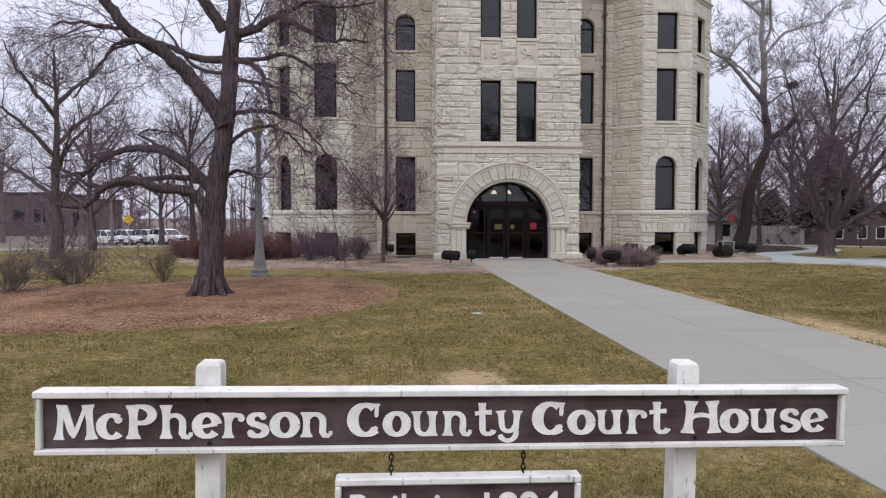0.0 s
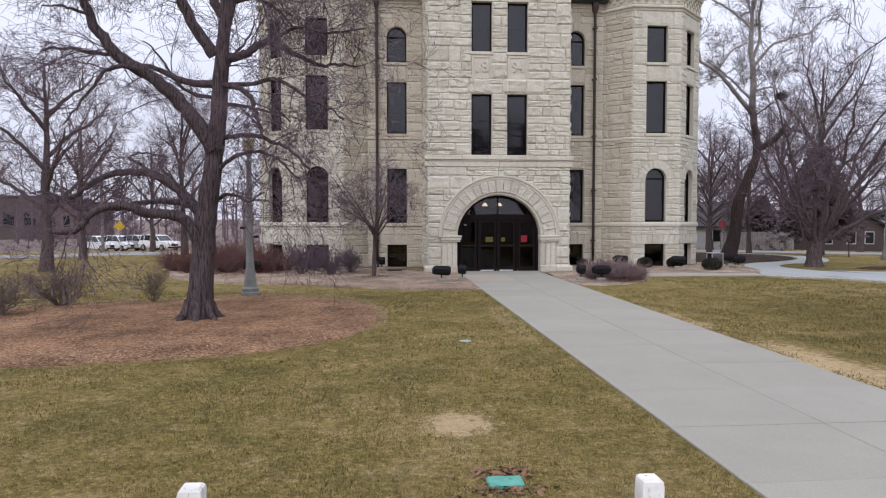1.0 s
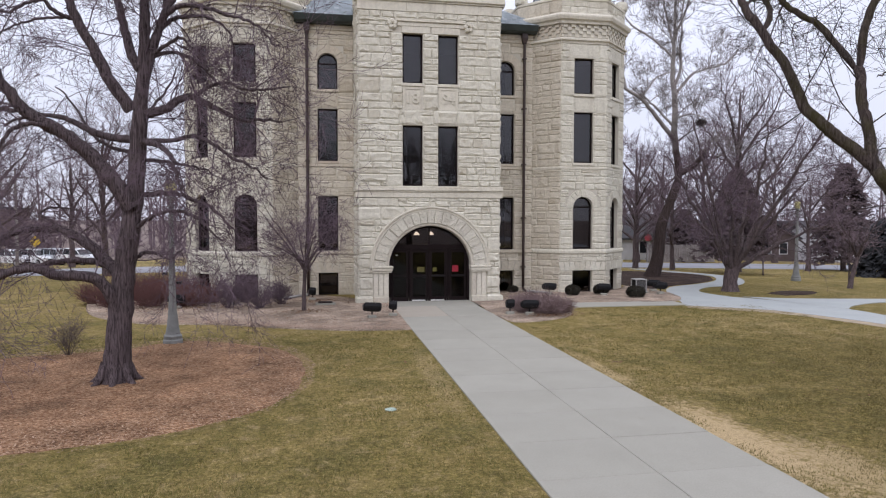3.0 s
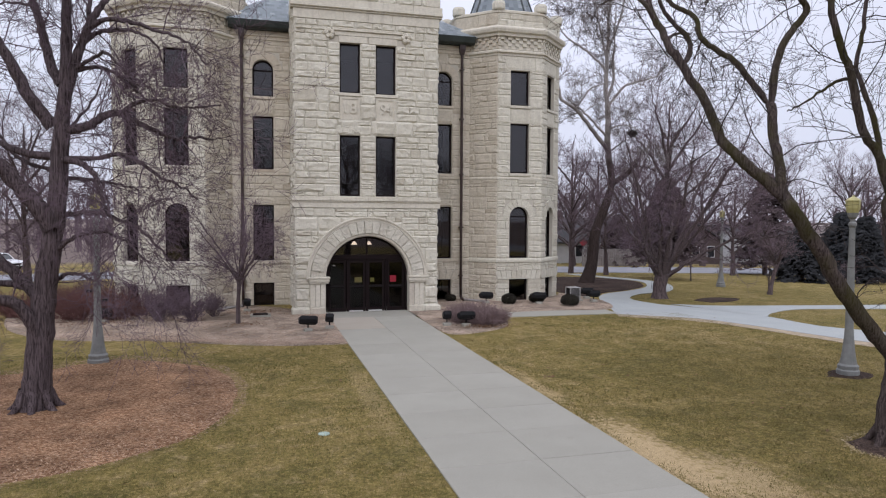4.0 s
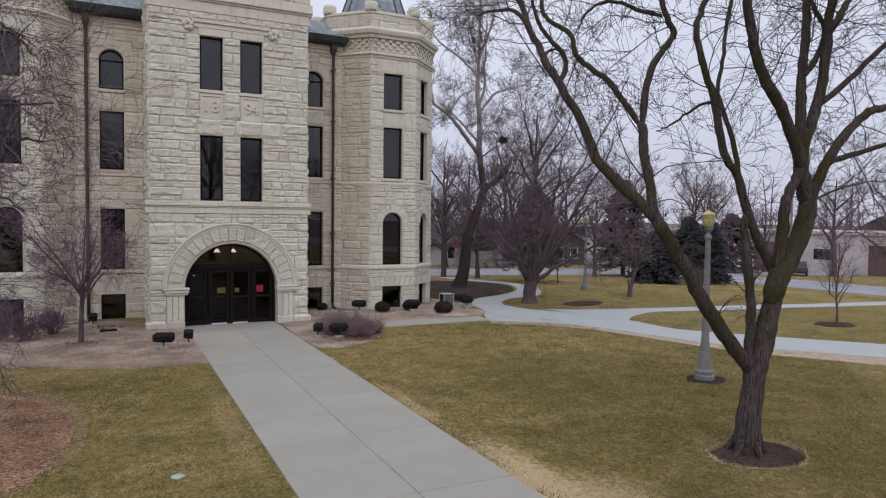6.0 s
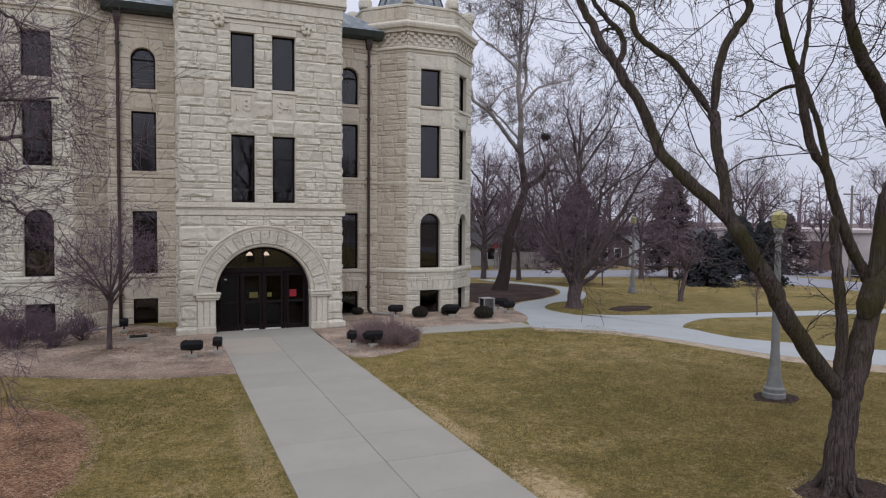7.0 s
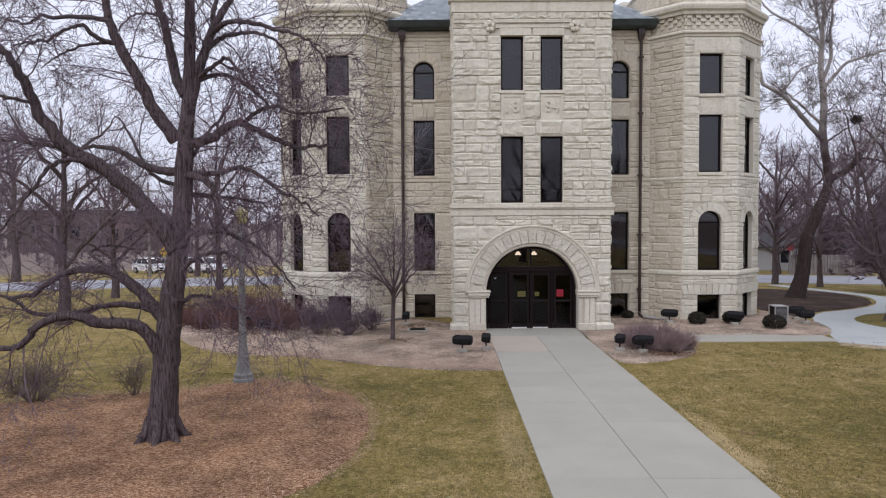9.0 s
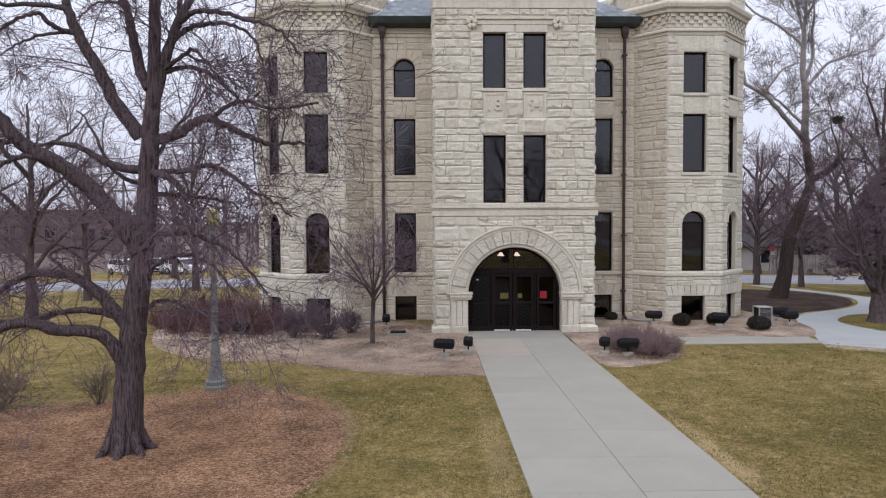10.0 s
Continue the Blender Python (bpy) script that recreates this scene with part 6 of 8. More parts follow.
# the young tree in the planting bed
t = Tree(9, 0.0038, rise=0.2)
t.limb([(-0.38, 26.2, -0.05), (-0.37, 26.2, 0.8), (-0.33, 26.2, 1.7)], 0.085, 0.07, 9, 9, 0.03, 0.006)
for k in range(13):
    a = k * 2.4
    reach, hgt = 1.15 + 0.95 * ((k * 7) % 5) / 5, 1.1 + 1.7 * ((k * 3) % 7) / 7
    q = [(-0.33, 26.2, 1.45 + 0.04 * k), (-0.33 + 0.5 * reach * math.cos(a), 26.2 + 0.5 * reach * math.sin(a), 1.8 + 0.45 * hgt), (-0.33 + reach * math.cos(a), 26.2 + reach * math.sin(a), 1.6 + hgt)]
    t.clothe(t.limb(q, 0.036, 0.009, 6, None, 0, 0.02), 4.6, 0.95, 2, 0.15, 0.01, 0.35)
t.finish("young_tree", (-0.38, 26.2, 0), "young leafless tree with fine fanning branches", bark_plain, ash_twig)


# a small leaning tree in front of the spruces
t = Tree(14, 0.006, rise=0.3)
t.limb([(27.4, 30.6, -0.1), (27.5, 30.6, 0.5), (27.72, 30.62, 1.2), (27.9, 30.65, 1.7)], 0.13, 0.09, 9, 10, 0.05, 0.006)
for k in range(10):
    a, reach, hgt = k * 2.4, 1.0 + 0.6 * ((k * 7) % 5) / 5, 1.0 + 1.6 * ((k * 3) % 7) / 7
    q = [(27.85, 30.65, 1.45 + 0.03 * k), (27.9 + 0.5 * reach * math.cos(a), 30.65 + 0.5 * reach * math.sin(a), 1.8 + 0.5 * hgt), (28.0 + reach * math.cos(a), 30.65 + reach * math.sin(a), 1.7 + hgt)]
    t.clothe(t.limb(q, 0.045, 0.01, 6, None, 0, 0.03), 3.0, 1.0, 1, 0.15, 0.014, 0.3)
t.finish("leaning_tree", (27.4, 30.6, 0), "small leaning leafless tree on the side lawn", bark_plain, twig_mat)


# trees of the lawns and streets behind, built once and repeated
def lawn_tree(seed, height, spread, r0, name, label, twig, level=2, stems=9):
    t = Tree(seed, 0.0085 if height > 5 else 0.005, rise=0.35, crook=0.75)
    rr2 = np.random.RandomState(seed + 40)
    b = height / 13
    trunk = t.limb([(0, 0, -0.3), (0.1 * b, 0, height * 0.15), (0.0, 0.15 * b, height * 0.32), (0.2 * b, 0.1 * b, height * 0.6), (0.1 * b, 0, height * 0.92)], r0, min(0.05, r0 * 0.3), 9, 22, r0 * 0.4, 0.03 * b)
    slim = []
    for k in range(stems):
        a, z = k * 2.4 + rr2.uniform(-0.3, 0.3), height * (0.22 + 0.5 * k / stems)
        reach = spread * rr2.uniform(0.6, 1.1) * (1 - 0.4 * k / stems)
        up = height * rr2.uniform(0.2, 0.36)
        u = int(np.argmin(np.abs(trunk[0][:, 2] - z)))
        q = [tuple(trunk[0][u]), (0.4 * reach * math.cos(a), 0.4 * reach * math.sin(a), z + up * 0.45), (0.75 * reach * math.cos(a), 0.75 * reach * math.sin(a), z + up * 0.75), (reach * math.cos(a), reach * math.sin(a), z + up * 1.15)]
        whole = t.wood
        if height < 5:
            t.wood = Geo()
            slim.append(t.wood)
        t.clothe(t.limb(q, r0 * 0.38, min(0.02, r0 * 0.2), 7, None, 0, 0.06 * b), 1.9 if height > 5 else 4.0, height * 0.17, level, 0.2, 0.035, 0.4)
        t.wood = whole
    t.clothe(trunk, 1.2, height * 0.16, level, 0.5, 0.05, 0.5)
    ob = t.finish(name, (0, 0, 0), label, bark_plain, twig, "leafless background trees")
    for g in slim:
        part("branch", g, bark_plain, ob, smooth=True)
    return ob


kinds = [lawn_tree(21, 13.0, 5.2, 0.36, "lawn_tree", "leafless deciduous tree on the lawn", twig_mat), lawn_tree(22, 10.0, 4.6, 0.28, "lawn_tree", "leafless spreading deciduous tree", twig_mat),
         lawn_tree(23, 15.0, 5.0, 0.34, "lawn_tree", "tall leafless deciduous tree", twig_mat, 2, 11), lawn_tree(24, 3.7, 1.0, 0.05, "sapling", "slim leafless sapling on the lawn", twig_mat, 1, 12)]
spots = [(0, -14.6, 30.5, 20, 0.76), (1, -17.8, 41.5, 80, 0.85), (2, -13.5, 47.0, 140, 0.72), (0, -24.5, 37.0, 200, 0.82), (2, -31.0, 48.0, 10, 0.75), (0, -38.0, 64.0, 70, 1.1),
         (1, -22.0, 66.0, 33, 1.0), (2, -48.0, 70.0, 123, 1.0), (1, -3.0, 70.0, 210, 1.1), (0, -60.0, 60.0, 300, 1.1), (1, 24.6, 49.3, 15, 0.8), (1, 26.5, 47.0, 95, 0.7), (0, 33.0, 66.0, 160, 1.0), (2, 29.0, 70.0, 250, 0.9),
         (2, 30.5, 45.0, 40, 0.95), (0, 36.0, 66.0, 77, 0.95), (2, 42.0, 68.0, 99, 1.0), (1, 66.0, 60.0, 10, 1.1), (0, 72.0, 48.0, 60, 0.9), (2, 64.0, 72.0, 180, 1.0), (1, 62.0, 36.0, 120, 1.0), (0, 63.0, 22.0, 20, 0.9),
         (3, 28.5, 18.9, 0, 1.05), (3, 26.8, 24.9, 50, 0.6), (3, 29.5, 40.5, 90, 1.0), (3, 28.6, 32.0, 130, 0.9), (3, 44.5, 30.0, 40, 1.0), (3, 45.0, 16.0, 80, 1.1), (3, 27.5, 52.0, 20, 1.1), (3, 45.2, 40.0, 10, 1.2), (1, 38.5, 47.5, 11, 0.75), (0, 50.0, 67.0, 130, 0.9), (1, 58.0, 68.0, 75, 0.95), (2, 70.0, 66.0, 10, 0.9), (1, 74.0, 36.0, 200, 0.8), (1, 71.0, 56.0, 160, 0.75), (0, 28.0, 66.0, 12, 0.85), (1, 68.0, 28.0, 66, 0.8), (1, 32.0, 53.0 + 11, 40, 0.8),
         (0, -8.0, -24.0, 0, 1.05), (2, 1.0, -27.0, 45, 0.95), (0, 10.5, -22.0, 90, 1.1), (2, 19.0, -26.0, 160, 0.95), (0, 27.0, -24.0, 160, 1.0)]
used = set()
for k, x, y, turn, size in spots:
    m = pose(x, y, fall(x, y), 0, 0, turn)
    if k in used:
        ob = copy_thing(kinds[k], m)
    else:
        ob = kinds[k]
        ob.matrix_basis = m
        used.add(k)
    ob.scale = (size, size, size)

# the far belt of bare trees
t = Tree(31, 0.03, rise=0.5)
rr2 = np.random.RandomState(77)
for k in range(420):
    a = rr2.uniform(-1.5, 2.05)
    d = rr2.uniform(105, 190)
    x, y = 5 + d * math.sin(a), 10 + d * math.cos(a)
    h = rr2.uniform(6, 13)
    limb = t.limb([(x, y, -2.4), (x, y, h * 0.5), (x + rr2.uniform(-1, 1), y, h)], 0.22, 0.05, 5, 6)
    t.clothe(limb, 3.0, h * 0.3, 0, 0.15, 0.1, 0.6)
for k in range(360):
    a, d = rr2.uniform(-1.5, 2.05), rr2.uniform(92, 150)
    x, y, h = 5 + d * math.sin(a), 10 + d * math.cos(a), rr2.uniform(2.0, 4.5)
    limb = t.limb([(x, y, -2.2), (x + 0.2, y, h * 0.2 - 2.0), (x, y, h - 2.0)], 0.1, 0.05, 4, 4)
    t.clothe(limb, 14.0, h * 0.55, 0, 0.02, 0.07, 0.4)
t.grow_all()
g = Geo()
g.v, g.f, g.count = t.wood.v + t.twigs.v, t.wood.f + [q + t.wood.count if isinstance(q, np.ndarray) else tuple(i + t.wood.count for i in q) for q in t.twigs.f], t.wood.count + t.twigs.count
tagged(part("far_woods", g, twig_mat), "distant belt of bare winter trees", "woods", kind="stuff")


# needle trees: tiers of drooping boughs
def spruce(x, y, height, spread, name, label, seed, gap=0.0, leaf=None):
    rr3 = np.random.RandomState(seed)
    ob = thing(name, (x, y, fall(x, y)), label, "tree", "evergreen trees")
    z0 = fall(x, y)
    part("trunk", Geo().lathe(x, y, [(0.22, z0 - 0.1), (0.16, z0 + height * 0.5), (0.02, z0 + height)], 8), bark_plain, ob)
    g = Geo()
    for k in range(int((520 if leaf is None else 330) * height / 5)):
        u = rr3.uniform(0.03, 1.0) ** 0.85
        z = z0 + gap + (height - gap) * u
        reach = spread * (1 - u) ** 0.75 * rr3.uniform(0.6, 1.12) + 0.15
        a = rr3.uniform(0, 6.283)
        for s in range(12):
            f = rr3.uniform(0.2, 1.0) ** 0.7
            px, py, pz = x + reach * f * math.cos(a), y + reach * f * math.sin(a), z - reach * 0.22 * f + rr3.uniform(-0.1, 0.1)
            b, l = a + rr3.uniform(-1.1, 1.1), rr3.uniform(0.22, 0.5)
            dx, dy, dz = l * math.cos(b), l * math.sin(b), rr3.uniform(-0.2, 0.12)
            w = rr3.uniform(0.08, 0.16)
            g.add([(px - w * math.sin(b), py + w * math.cos(b), pz), (px + w * math.sin(b), py - w * math.cos(b), pz), (px + dx, py + dy, pz + dz), (px + dx * 0.5, py + dy * 0.5, pz + dz + w)], [(0, 1, 2), (0, 2, 3), (1, 3, 2)])
    part("crown", g, leaf or needle, ob)
    return ob


spruce(38.6, 40.2, 3.9, 2.3, "spruce_tree", "dark dense spruce tree near the street", 1)
spruce(43.3, 39.2, 4.7, 1.75, "spruce_tree", "dark spruce tree near the street", 2)
spruce(43.0, 49.0, 8.8, 3.2, "juniper_tree", "tall brownish juniper near the street", 8, 0.6, juniper)
spruce(64.0, 55.0, 6.6, 4.4, "juniper_tree", "broad brownish juniper across the street", 5, 0.0, juniper)
spruce(58.0, 55.5, 6.0, 3.6, "spruce_tree", "dark spruce tree across the street", 6)
spruce(28.4, 42.0, 7.0, 2.9, "juniper_tree", "brownish winter juniper behind the spreading tree", 3, 1.2, juniper)
spruce(39.0, 67.0, 5.5, 3.0, "juniper_tree", "brownish juniper across the street", 4, 0.0, juniper)


# a ball of twigs high in the sycamore
def nest(x, y, z, r, seed):
    rr8 = np.random.RandomState(seed)
    n = 260
    p = np.array([x, y, z]) + units(rr8.normal(0, 1, (n, 3))) * r * rr8.uniform(0.3, 1.0, (n, 1)) * np.array([1, 1, 0.7])
    d = units(rr8.normal(0, 1, (n, 3))) * r * 0.5
    g = Geo()
    g.tubes(np.stack([p - d, p, p + d], 1), np.full((n, 3), 0.012), 3)
    tagged(part("nest", g, twig_dark), "ball of dry twigs and leaves in the branches", "nest", "nests")


nest(23.60, 38.6, 9.59, 0.3, 1)

# ---- the painted wooden sign ----
sign = thing("sign", (0.2, 2.66, 0), "weathered brown wooden name sign with white lettering on two posts", "sign")
MS = Matrix.Translation((-1.295, 2.60, 0.911)) @ Matrix.Rotation(radians(0.8), 4, "Z") @ Matrix.Rotation(radians(1.05), 4, "Y")
W, H = 3.10, 0.237
for x in (0.59, 2.475):
    g = Geo()
    loops = [[tuple(MS @ Vector((x + a * w, 0.10 + b * w, z))) for a, b in ((-1, -1), (1, -1), (1, 1), (-1, 1))] for w, z in ((0.046, -0.92), (0.046, 0.295), (0.043, 0.312), (0.033, 0.322))]
    part("post", g.rings(loops), white_paint, sign, "square post of flaking white paint")
board = part("board", Geo().box(0.02, W - 0.02, 0.0, 0.045, 0.015, H - 0.015, MS, bevel=0.003), board_brown, sign, "brown stained wooden board")
for nm, a in (("top_rail", (-0.005, W + 0.005, -0.03, 0.05, H - 0.026, H)), ("bottom_rail", (-0.005, W + 0.005, -0.022, 0.05, 0.0, 0.021)), ("end_rail", (0.0, 0.02, -0.022, 0.05, 0.0215, H - 0.0265)), ("end_rail", (W - 0.02, W, -0.022, 0.05, 0.0215, H - 0.0265))):
    part(nm, Geo().box(*a, MS, bevel=0.004), white_paint, sign, "white painted edging strip")


class Letter:
    """A painted letter of heavy strokes with flared ends, in units of the capitals' height."""

    def __init__(self):
        self.strokes = []

    def ribbon(self, points, widths):
        """A stroke along the points, with its half width at each."""
        p, w = np.asarray(points, dtype=float), np.asarray(widths, dtype=float)
        d = np.gradient(p, axis=0)
        d /= np.linalg.norm(d, axis=1, keepdims=True) + 1e-9
        n = np.stack([-d[:, 1], d[:, 0]], 1) * w[:, None]
        self.strokes.append((p + n, p - n))
        return self

    def stem(self, x0, z0, x1, z1, w=0.085, foot=1.75, head=1.75):
        u = np.array([0.0, 0.05, 0.14, 0.3, 0.5, 0.7, 0.86, 0.95, 1.0])
        k = np.array([foot, foot * 0.97, 1 + (foot - 1) * 0.3, 1.0, 0.94, 1.0, 1 + (head - 1) * 0.3, head * 0.97, head])
        return self.ribbon(np.stack([x0 + (x1 - x0) * u, z0 + (z1 - z0) * u], 1), w * k)

    def arc(self, cx, cz, rx, rz, a0, a1, w=0.1, thin=0.4, ends=1.0):
        q = np.radians(np.linspace(a0, a1, 19))
        u = np.linspace(-1, 1, 19)
        half = w * (thin + (1 - thin) * np.abs(np.cos(q))) * (1 + (ends - 1) * np.abs(u) ** 6)
        return self.ribbon(np.stack([cx + rx * np.cos(q), cz + rz * np.sin(q)], 1), half)

    def dot(self, cx, cz, r):
        return self.ribbon([(cx - r, cz), (cx - r * 0.7, cz), (cx, cz), (cx + r * 0.7, cz), (cx + r, cz)], [r * 0.1, r * 0.72, r, r * 0.72, r * 0.1])

    def mesh(self, scale_x, scale_z, depth, m):
        g = Geo()
        for k, (a, b) in enumerate(self.strokes):
            y = -depth - 0.0003 * k
            n = len(a)
            vs = [(p[0] * scale_x, yy, p[1] * scale_z) for side, yy in ((a, y), (b, y), (a, 0.0), (b, 0.0)) for p in side]
            fs = [f for i in range(n - 1) for f in ((i, i + 1, n + i + 1, n + i), (2 * n + i, i, i + 1, 2 * n + i + 1)[::-1], (n + i, n + i + 1, 3 * n + i + 1, 3 * n + i)[::-1])]
            fs += [(0, n, 3 * n, 2 * n), (n - 1, 2 * n - 1, 4 * n - 1, 3 * n - 1)[::-1]]
            g.add(vs, fs, m)
        return g


X = 0.74


def tail(k, x):
    """A right-hand leg that curls outwards at the foot."""
    return k.ribbon([(x, 0.48), (x, 0.3), (x - 0.01, 0.16), (x + 0.04, 0.05), (x + 0.13, 0.03), (x + 0.19, 0.1), (x + 0.19, 0.17)], [0.08, 0.085, 0.085, 0.075, 0.06, 0.05, 0.045])


ALPHABET = {
    "M": (1.02, lambda k: k.stem(0.13, 0, 0.2, 1, 0.07).stem(0.88, 0, 0.8, 1, 0.085).stem(0.47, 0.05, 0.24, 0.98, 0.09, 0.4, 1.0).stem(0.47, 0.05, 0.76, 0.98, 0.05, 0.6, 1.0)),
    "c": (0.66, lambda k: k.arc(0.34, X / 2, 0.24, X / 2 - 0.05, 48, 318, 0.12, 0.45).dot(0.5, X * 0.74, 0.095)),
    "P": (0.8, lambda k: k.stem(0.2, 0, 0.2, 0.98, 0.1).arc(0.36, 0.7, 0.28, 0.24, -110, 112, 0.11, 0.5)),
    "h": (0.82, lambda k: tail(k.stem(0.18, 0, 0.18, 0.98, 0.085).arc(0.37, 0.46, 0.2, 0.22, 175, 0, 0.08, 0.7), 0.57)),
    "e": (0.68, lambda k: k.arc(0.34, X / 2, 0.24, X / 2 - 0.05, 8, 322, 0.12, 0.45).ribbon([(0.14, 0.32), (0.35, 0.36), (0.57, 0.42)], [0.05, 0.045, 0.06])),
    "r": (0.6, lambda k: k.stem(0.18, 0, 0.18, X, 0.085).arc(0.37, 0.47, 0.17, 0.2, 170, 40, 0.08, 0.7).dot(0.49, 0.56, 0.085)),
    "s": (0.6, lambda k: k.arc(0.29, 0.53, 0.17, 0.16, 40, 250, 0.095, 0.55).arc(0.29, 0.21, 0.19, 0.16, 70, -150, 0.1, 0.55).ribbon([(0.18, 0.44), (0.3, 0.37), (0.42, 0.3)], [0.07, 0.085, 0.07]).dot(0.43, 0.6, 0.075).dot(0.12, 0.16, 0.075)),
    "o": (0.72, lambda k: k.arc(0.36, X / 2, 0.25, X / 2 - 0.05, 0, 360, 0.125, 0.45)),
    "n": (0.86, lambda k: tail(k.stem(0.18, 0, 0.18, X, 0.085).arc(0.38, 0.46, 0.2, 0.22, 175, 0, 0.08, 0.7), 0.58)),
    "C": (0.92, lambda k: k.arc(0.45, 0.5, 0.34, 0.44, 52, 318, 0.15, 0.4).stem(0.72, 0.58, 0.74, 0.98, 0.055, 0.7, 1.5).dot(0.7, 0.24, 0.07)),
    "u": (0.84, lambda k: k.stem(0.19, 0.24, 0.17, X, 0.085, 1.0).arc(0.38, 0.27, 0.19, 0.22, 180, 355, 0.08, 0.7).stem(0.6, 0.0, 0.58, X, 0.085, 1.6)),
    "t": (0.6, lambda k: k.stem(0.26, 0.16, 0.24, 0.98, 0.085, 1.0, 1.3).ribbon([(0.05, 0.66), (0.25, 0.69), (0.5, 0.7)], [0.06, 0.05, 0.07]).arc(0.41, 0.18, 0.15, 0.14, 180, 350, 0.075, 0.75)),
    "y": (0.8, lambda k: k.stem(0.19, 0.3, 0.15, X, 0.08, 1.0).arc(0.37, 0.32, 0.18, 0.2, 180, 350, 0.075, 0.7).stem(0.56, 0.12, 0.6, X, 0.08, 1.0).arc(0.36, 0.08, 0.22, 0.25, 20, -160, 0.07, 0.8).dot(0.17, -0.06, 0.08)),
    "H": (1.0, lambda k: k.stem(0.15, 0, 0.22, 1, 0.1).stem(0.84, 0, 0.76, 1, 0.1).ribbon([(0.2, 0.46), (0.36, 0.55), (0.5, 0.57), (0.64, 0.55), (0.8, 0.46)], [0.06, 0.06, 0.07, 0.06, 0.06])),
}
for word, x, w in (("McPherson", 0.056, 1.01), ("County", 1.121, 0.673), ("Court", 1.831, 0.545), ("House", 2.428, 0.605)):
    unit_w = w / sum(ALPHABET[q][0] for q in word)
    for q in word:
        k = Letter()
        ALPHABET[q][1](k)
        part("letter", k.mesh(unit_w * 1.02, 0.128, 0.005, MS @ Matrix.Translation((x, 0.0, 0.054))), letter_paint, board)
        x += ALPHABET[q][0] * unit_w
for x, z in ((0.6, 0.2), (0.61, 0.035), (2.485, 0.2), (2.485, 0.035)):
    head = Geo().lathe(0, 0, [(0.009, 0.0), (0.009, 0.004), (0.004, 0.007)], 8)
    part("bolt", Geo().add(np.concatenate(head.v), head.f, MS @ Matrix.Translation((x, 0.0, z)) @ Matrix.Rotation(radians(90), 4, "X")), black_metal, sign, "rusty bolt head")
date_sign = part("date_board", Geo().box(1.09, 2.01, 0.0, 0.04, -0.37, -0.12, MS, bevel=0.012), board_brown, sign, "small hanging brown board")
for nm, a in (("top_rail", (1.075, 2.025, -0.02, 0.045, -0.133, -0.103)), ("bottom_rail", (1.075, 2.025, -0.02, 0.045, -0.387, -0.36)), ("end_rail", (1.075, 1.098, -0.02, 0.045, -0.3595, -0.1335)), ("end_rail", (2.002, 2.025, -0.02, 0.045, -0.3595, -0.1335))):
    part(nm, Geo().box(*a, MS, bevel=0.006), white_paint, date_sign)
words("lettering", "Built in", 0.42, 0.115, MS @ Matrix.Translation((1.13, 0.0, -0.285)), letter_paint, date_sign, 0.012, 0.006)
words("lettering", "1894", 0.30, 0.115, MS @ Matrix.Translation((1.645, 0.0, -0.285)), letter_paint, date_sign, 0.012, 0.006)
for x in (1.285, 1.80):
    g = Geo()
    for k in range(5):
        z = -0.012 - k * 0.022
        ring = [tuple(MS @ Vector((x + (0.008 * math.cos(q) if k % 2 else 0), 0.02 + (0 if k % 2 else 0.008 * math.cos(q)), z + 0.014 * math.sin(q)))) for q in np.linspace(0, 2 * math.pi, 11)]
        g.tube(ring, 0.0032, 5)
    part("chain", g, black_metal, sign, "short steel chain")


# ---- lamp posts ----
def lamp_post(x, y):
    z0 = fall(x, y)
    ob = thing("lamp_post", (x, y, z0), "grey-green cast lamp post with a yellowed lantern", "street lamp", "lamp posts on the lawn")
    part("pedestal", Geo().lathe(x, y, [(0.27, z0 - 0.05), (0.27, z0 + 0.14), (0.245, z0 + 0.17), (0.25, z0 + 0.26), (0.205, z0 + 0.31), (0.17, z0 + 0.48), (0.14, z0 + 0.74), (0.115, z0 + 1.0), (0.104, z0 + 1.2)], 16), lamp_paint, ob, "flared round base", smooth=False)
    g = Geo().lathe(x, y, [(0.1, z0 + 1.18), (0.085, z0 + 2.6), (0.068, z0 + 3.85), (0.1, z0 + 3.9), (0.1, z0 + 3.96), (0.06, z0 + 4.0), (0.06, z0 + 4.08)], 16)
    part("pole", g, lamp_paint, ob)
    part("collar", Geo().lathe(x, y, [(0.06, z0 + 4.06), (0.11, z0 + 4.12), (0.125, z0 + 4.2), (0.13, z0 + 4.23)], 8), lamp_paint, ob)
    part("lantern", Geo().lathe(x, y, [(0.122, z0 + 4.23), (0.158, z0 + 4.34), (0.165, z0 + 4.48), (0.157, z0 + 4.53)], 8), lantern_mat, ob, "yellowed translucent lantern panels")
    part("cap", Geo().lathe(x, y, [(0.18, z0 + 4.525), (0.18, z0 + 4.55), (0.12, z0 + 4.6), (0.045, z0 + 4.64), (0.02, z0 + 4.68)], 8), lantern_mat, ob)
    for k in range(8):
        a = k * math.pi / 4
        part("rib", Geo().tube([(x + 0.124 * math.cos(a), y + 0.124 * math.sin(a), z0 + 4.23), (x + 0.16 * math.cos(a), y + 0.16 * math.sin(a), z0 + 4.34), (x + 0.166 * math.cos(a), y + 0.166 * math.sin(a), z0 + 4.52)], 0.007, 5), lantern_mat, ob)
    return ob


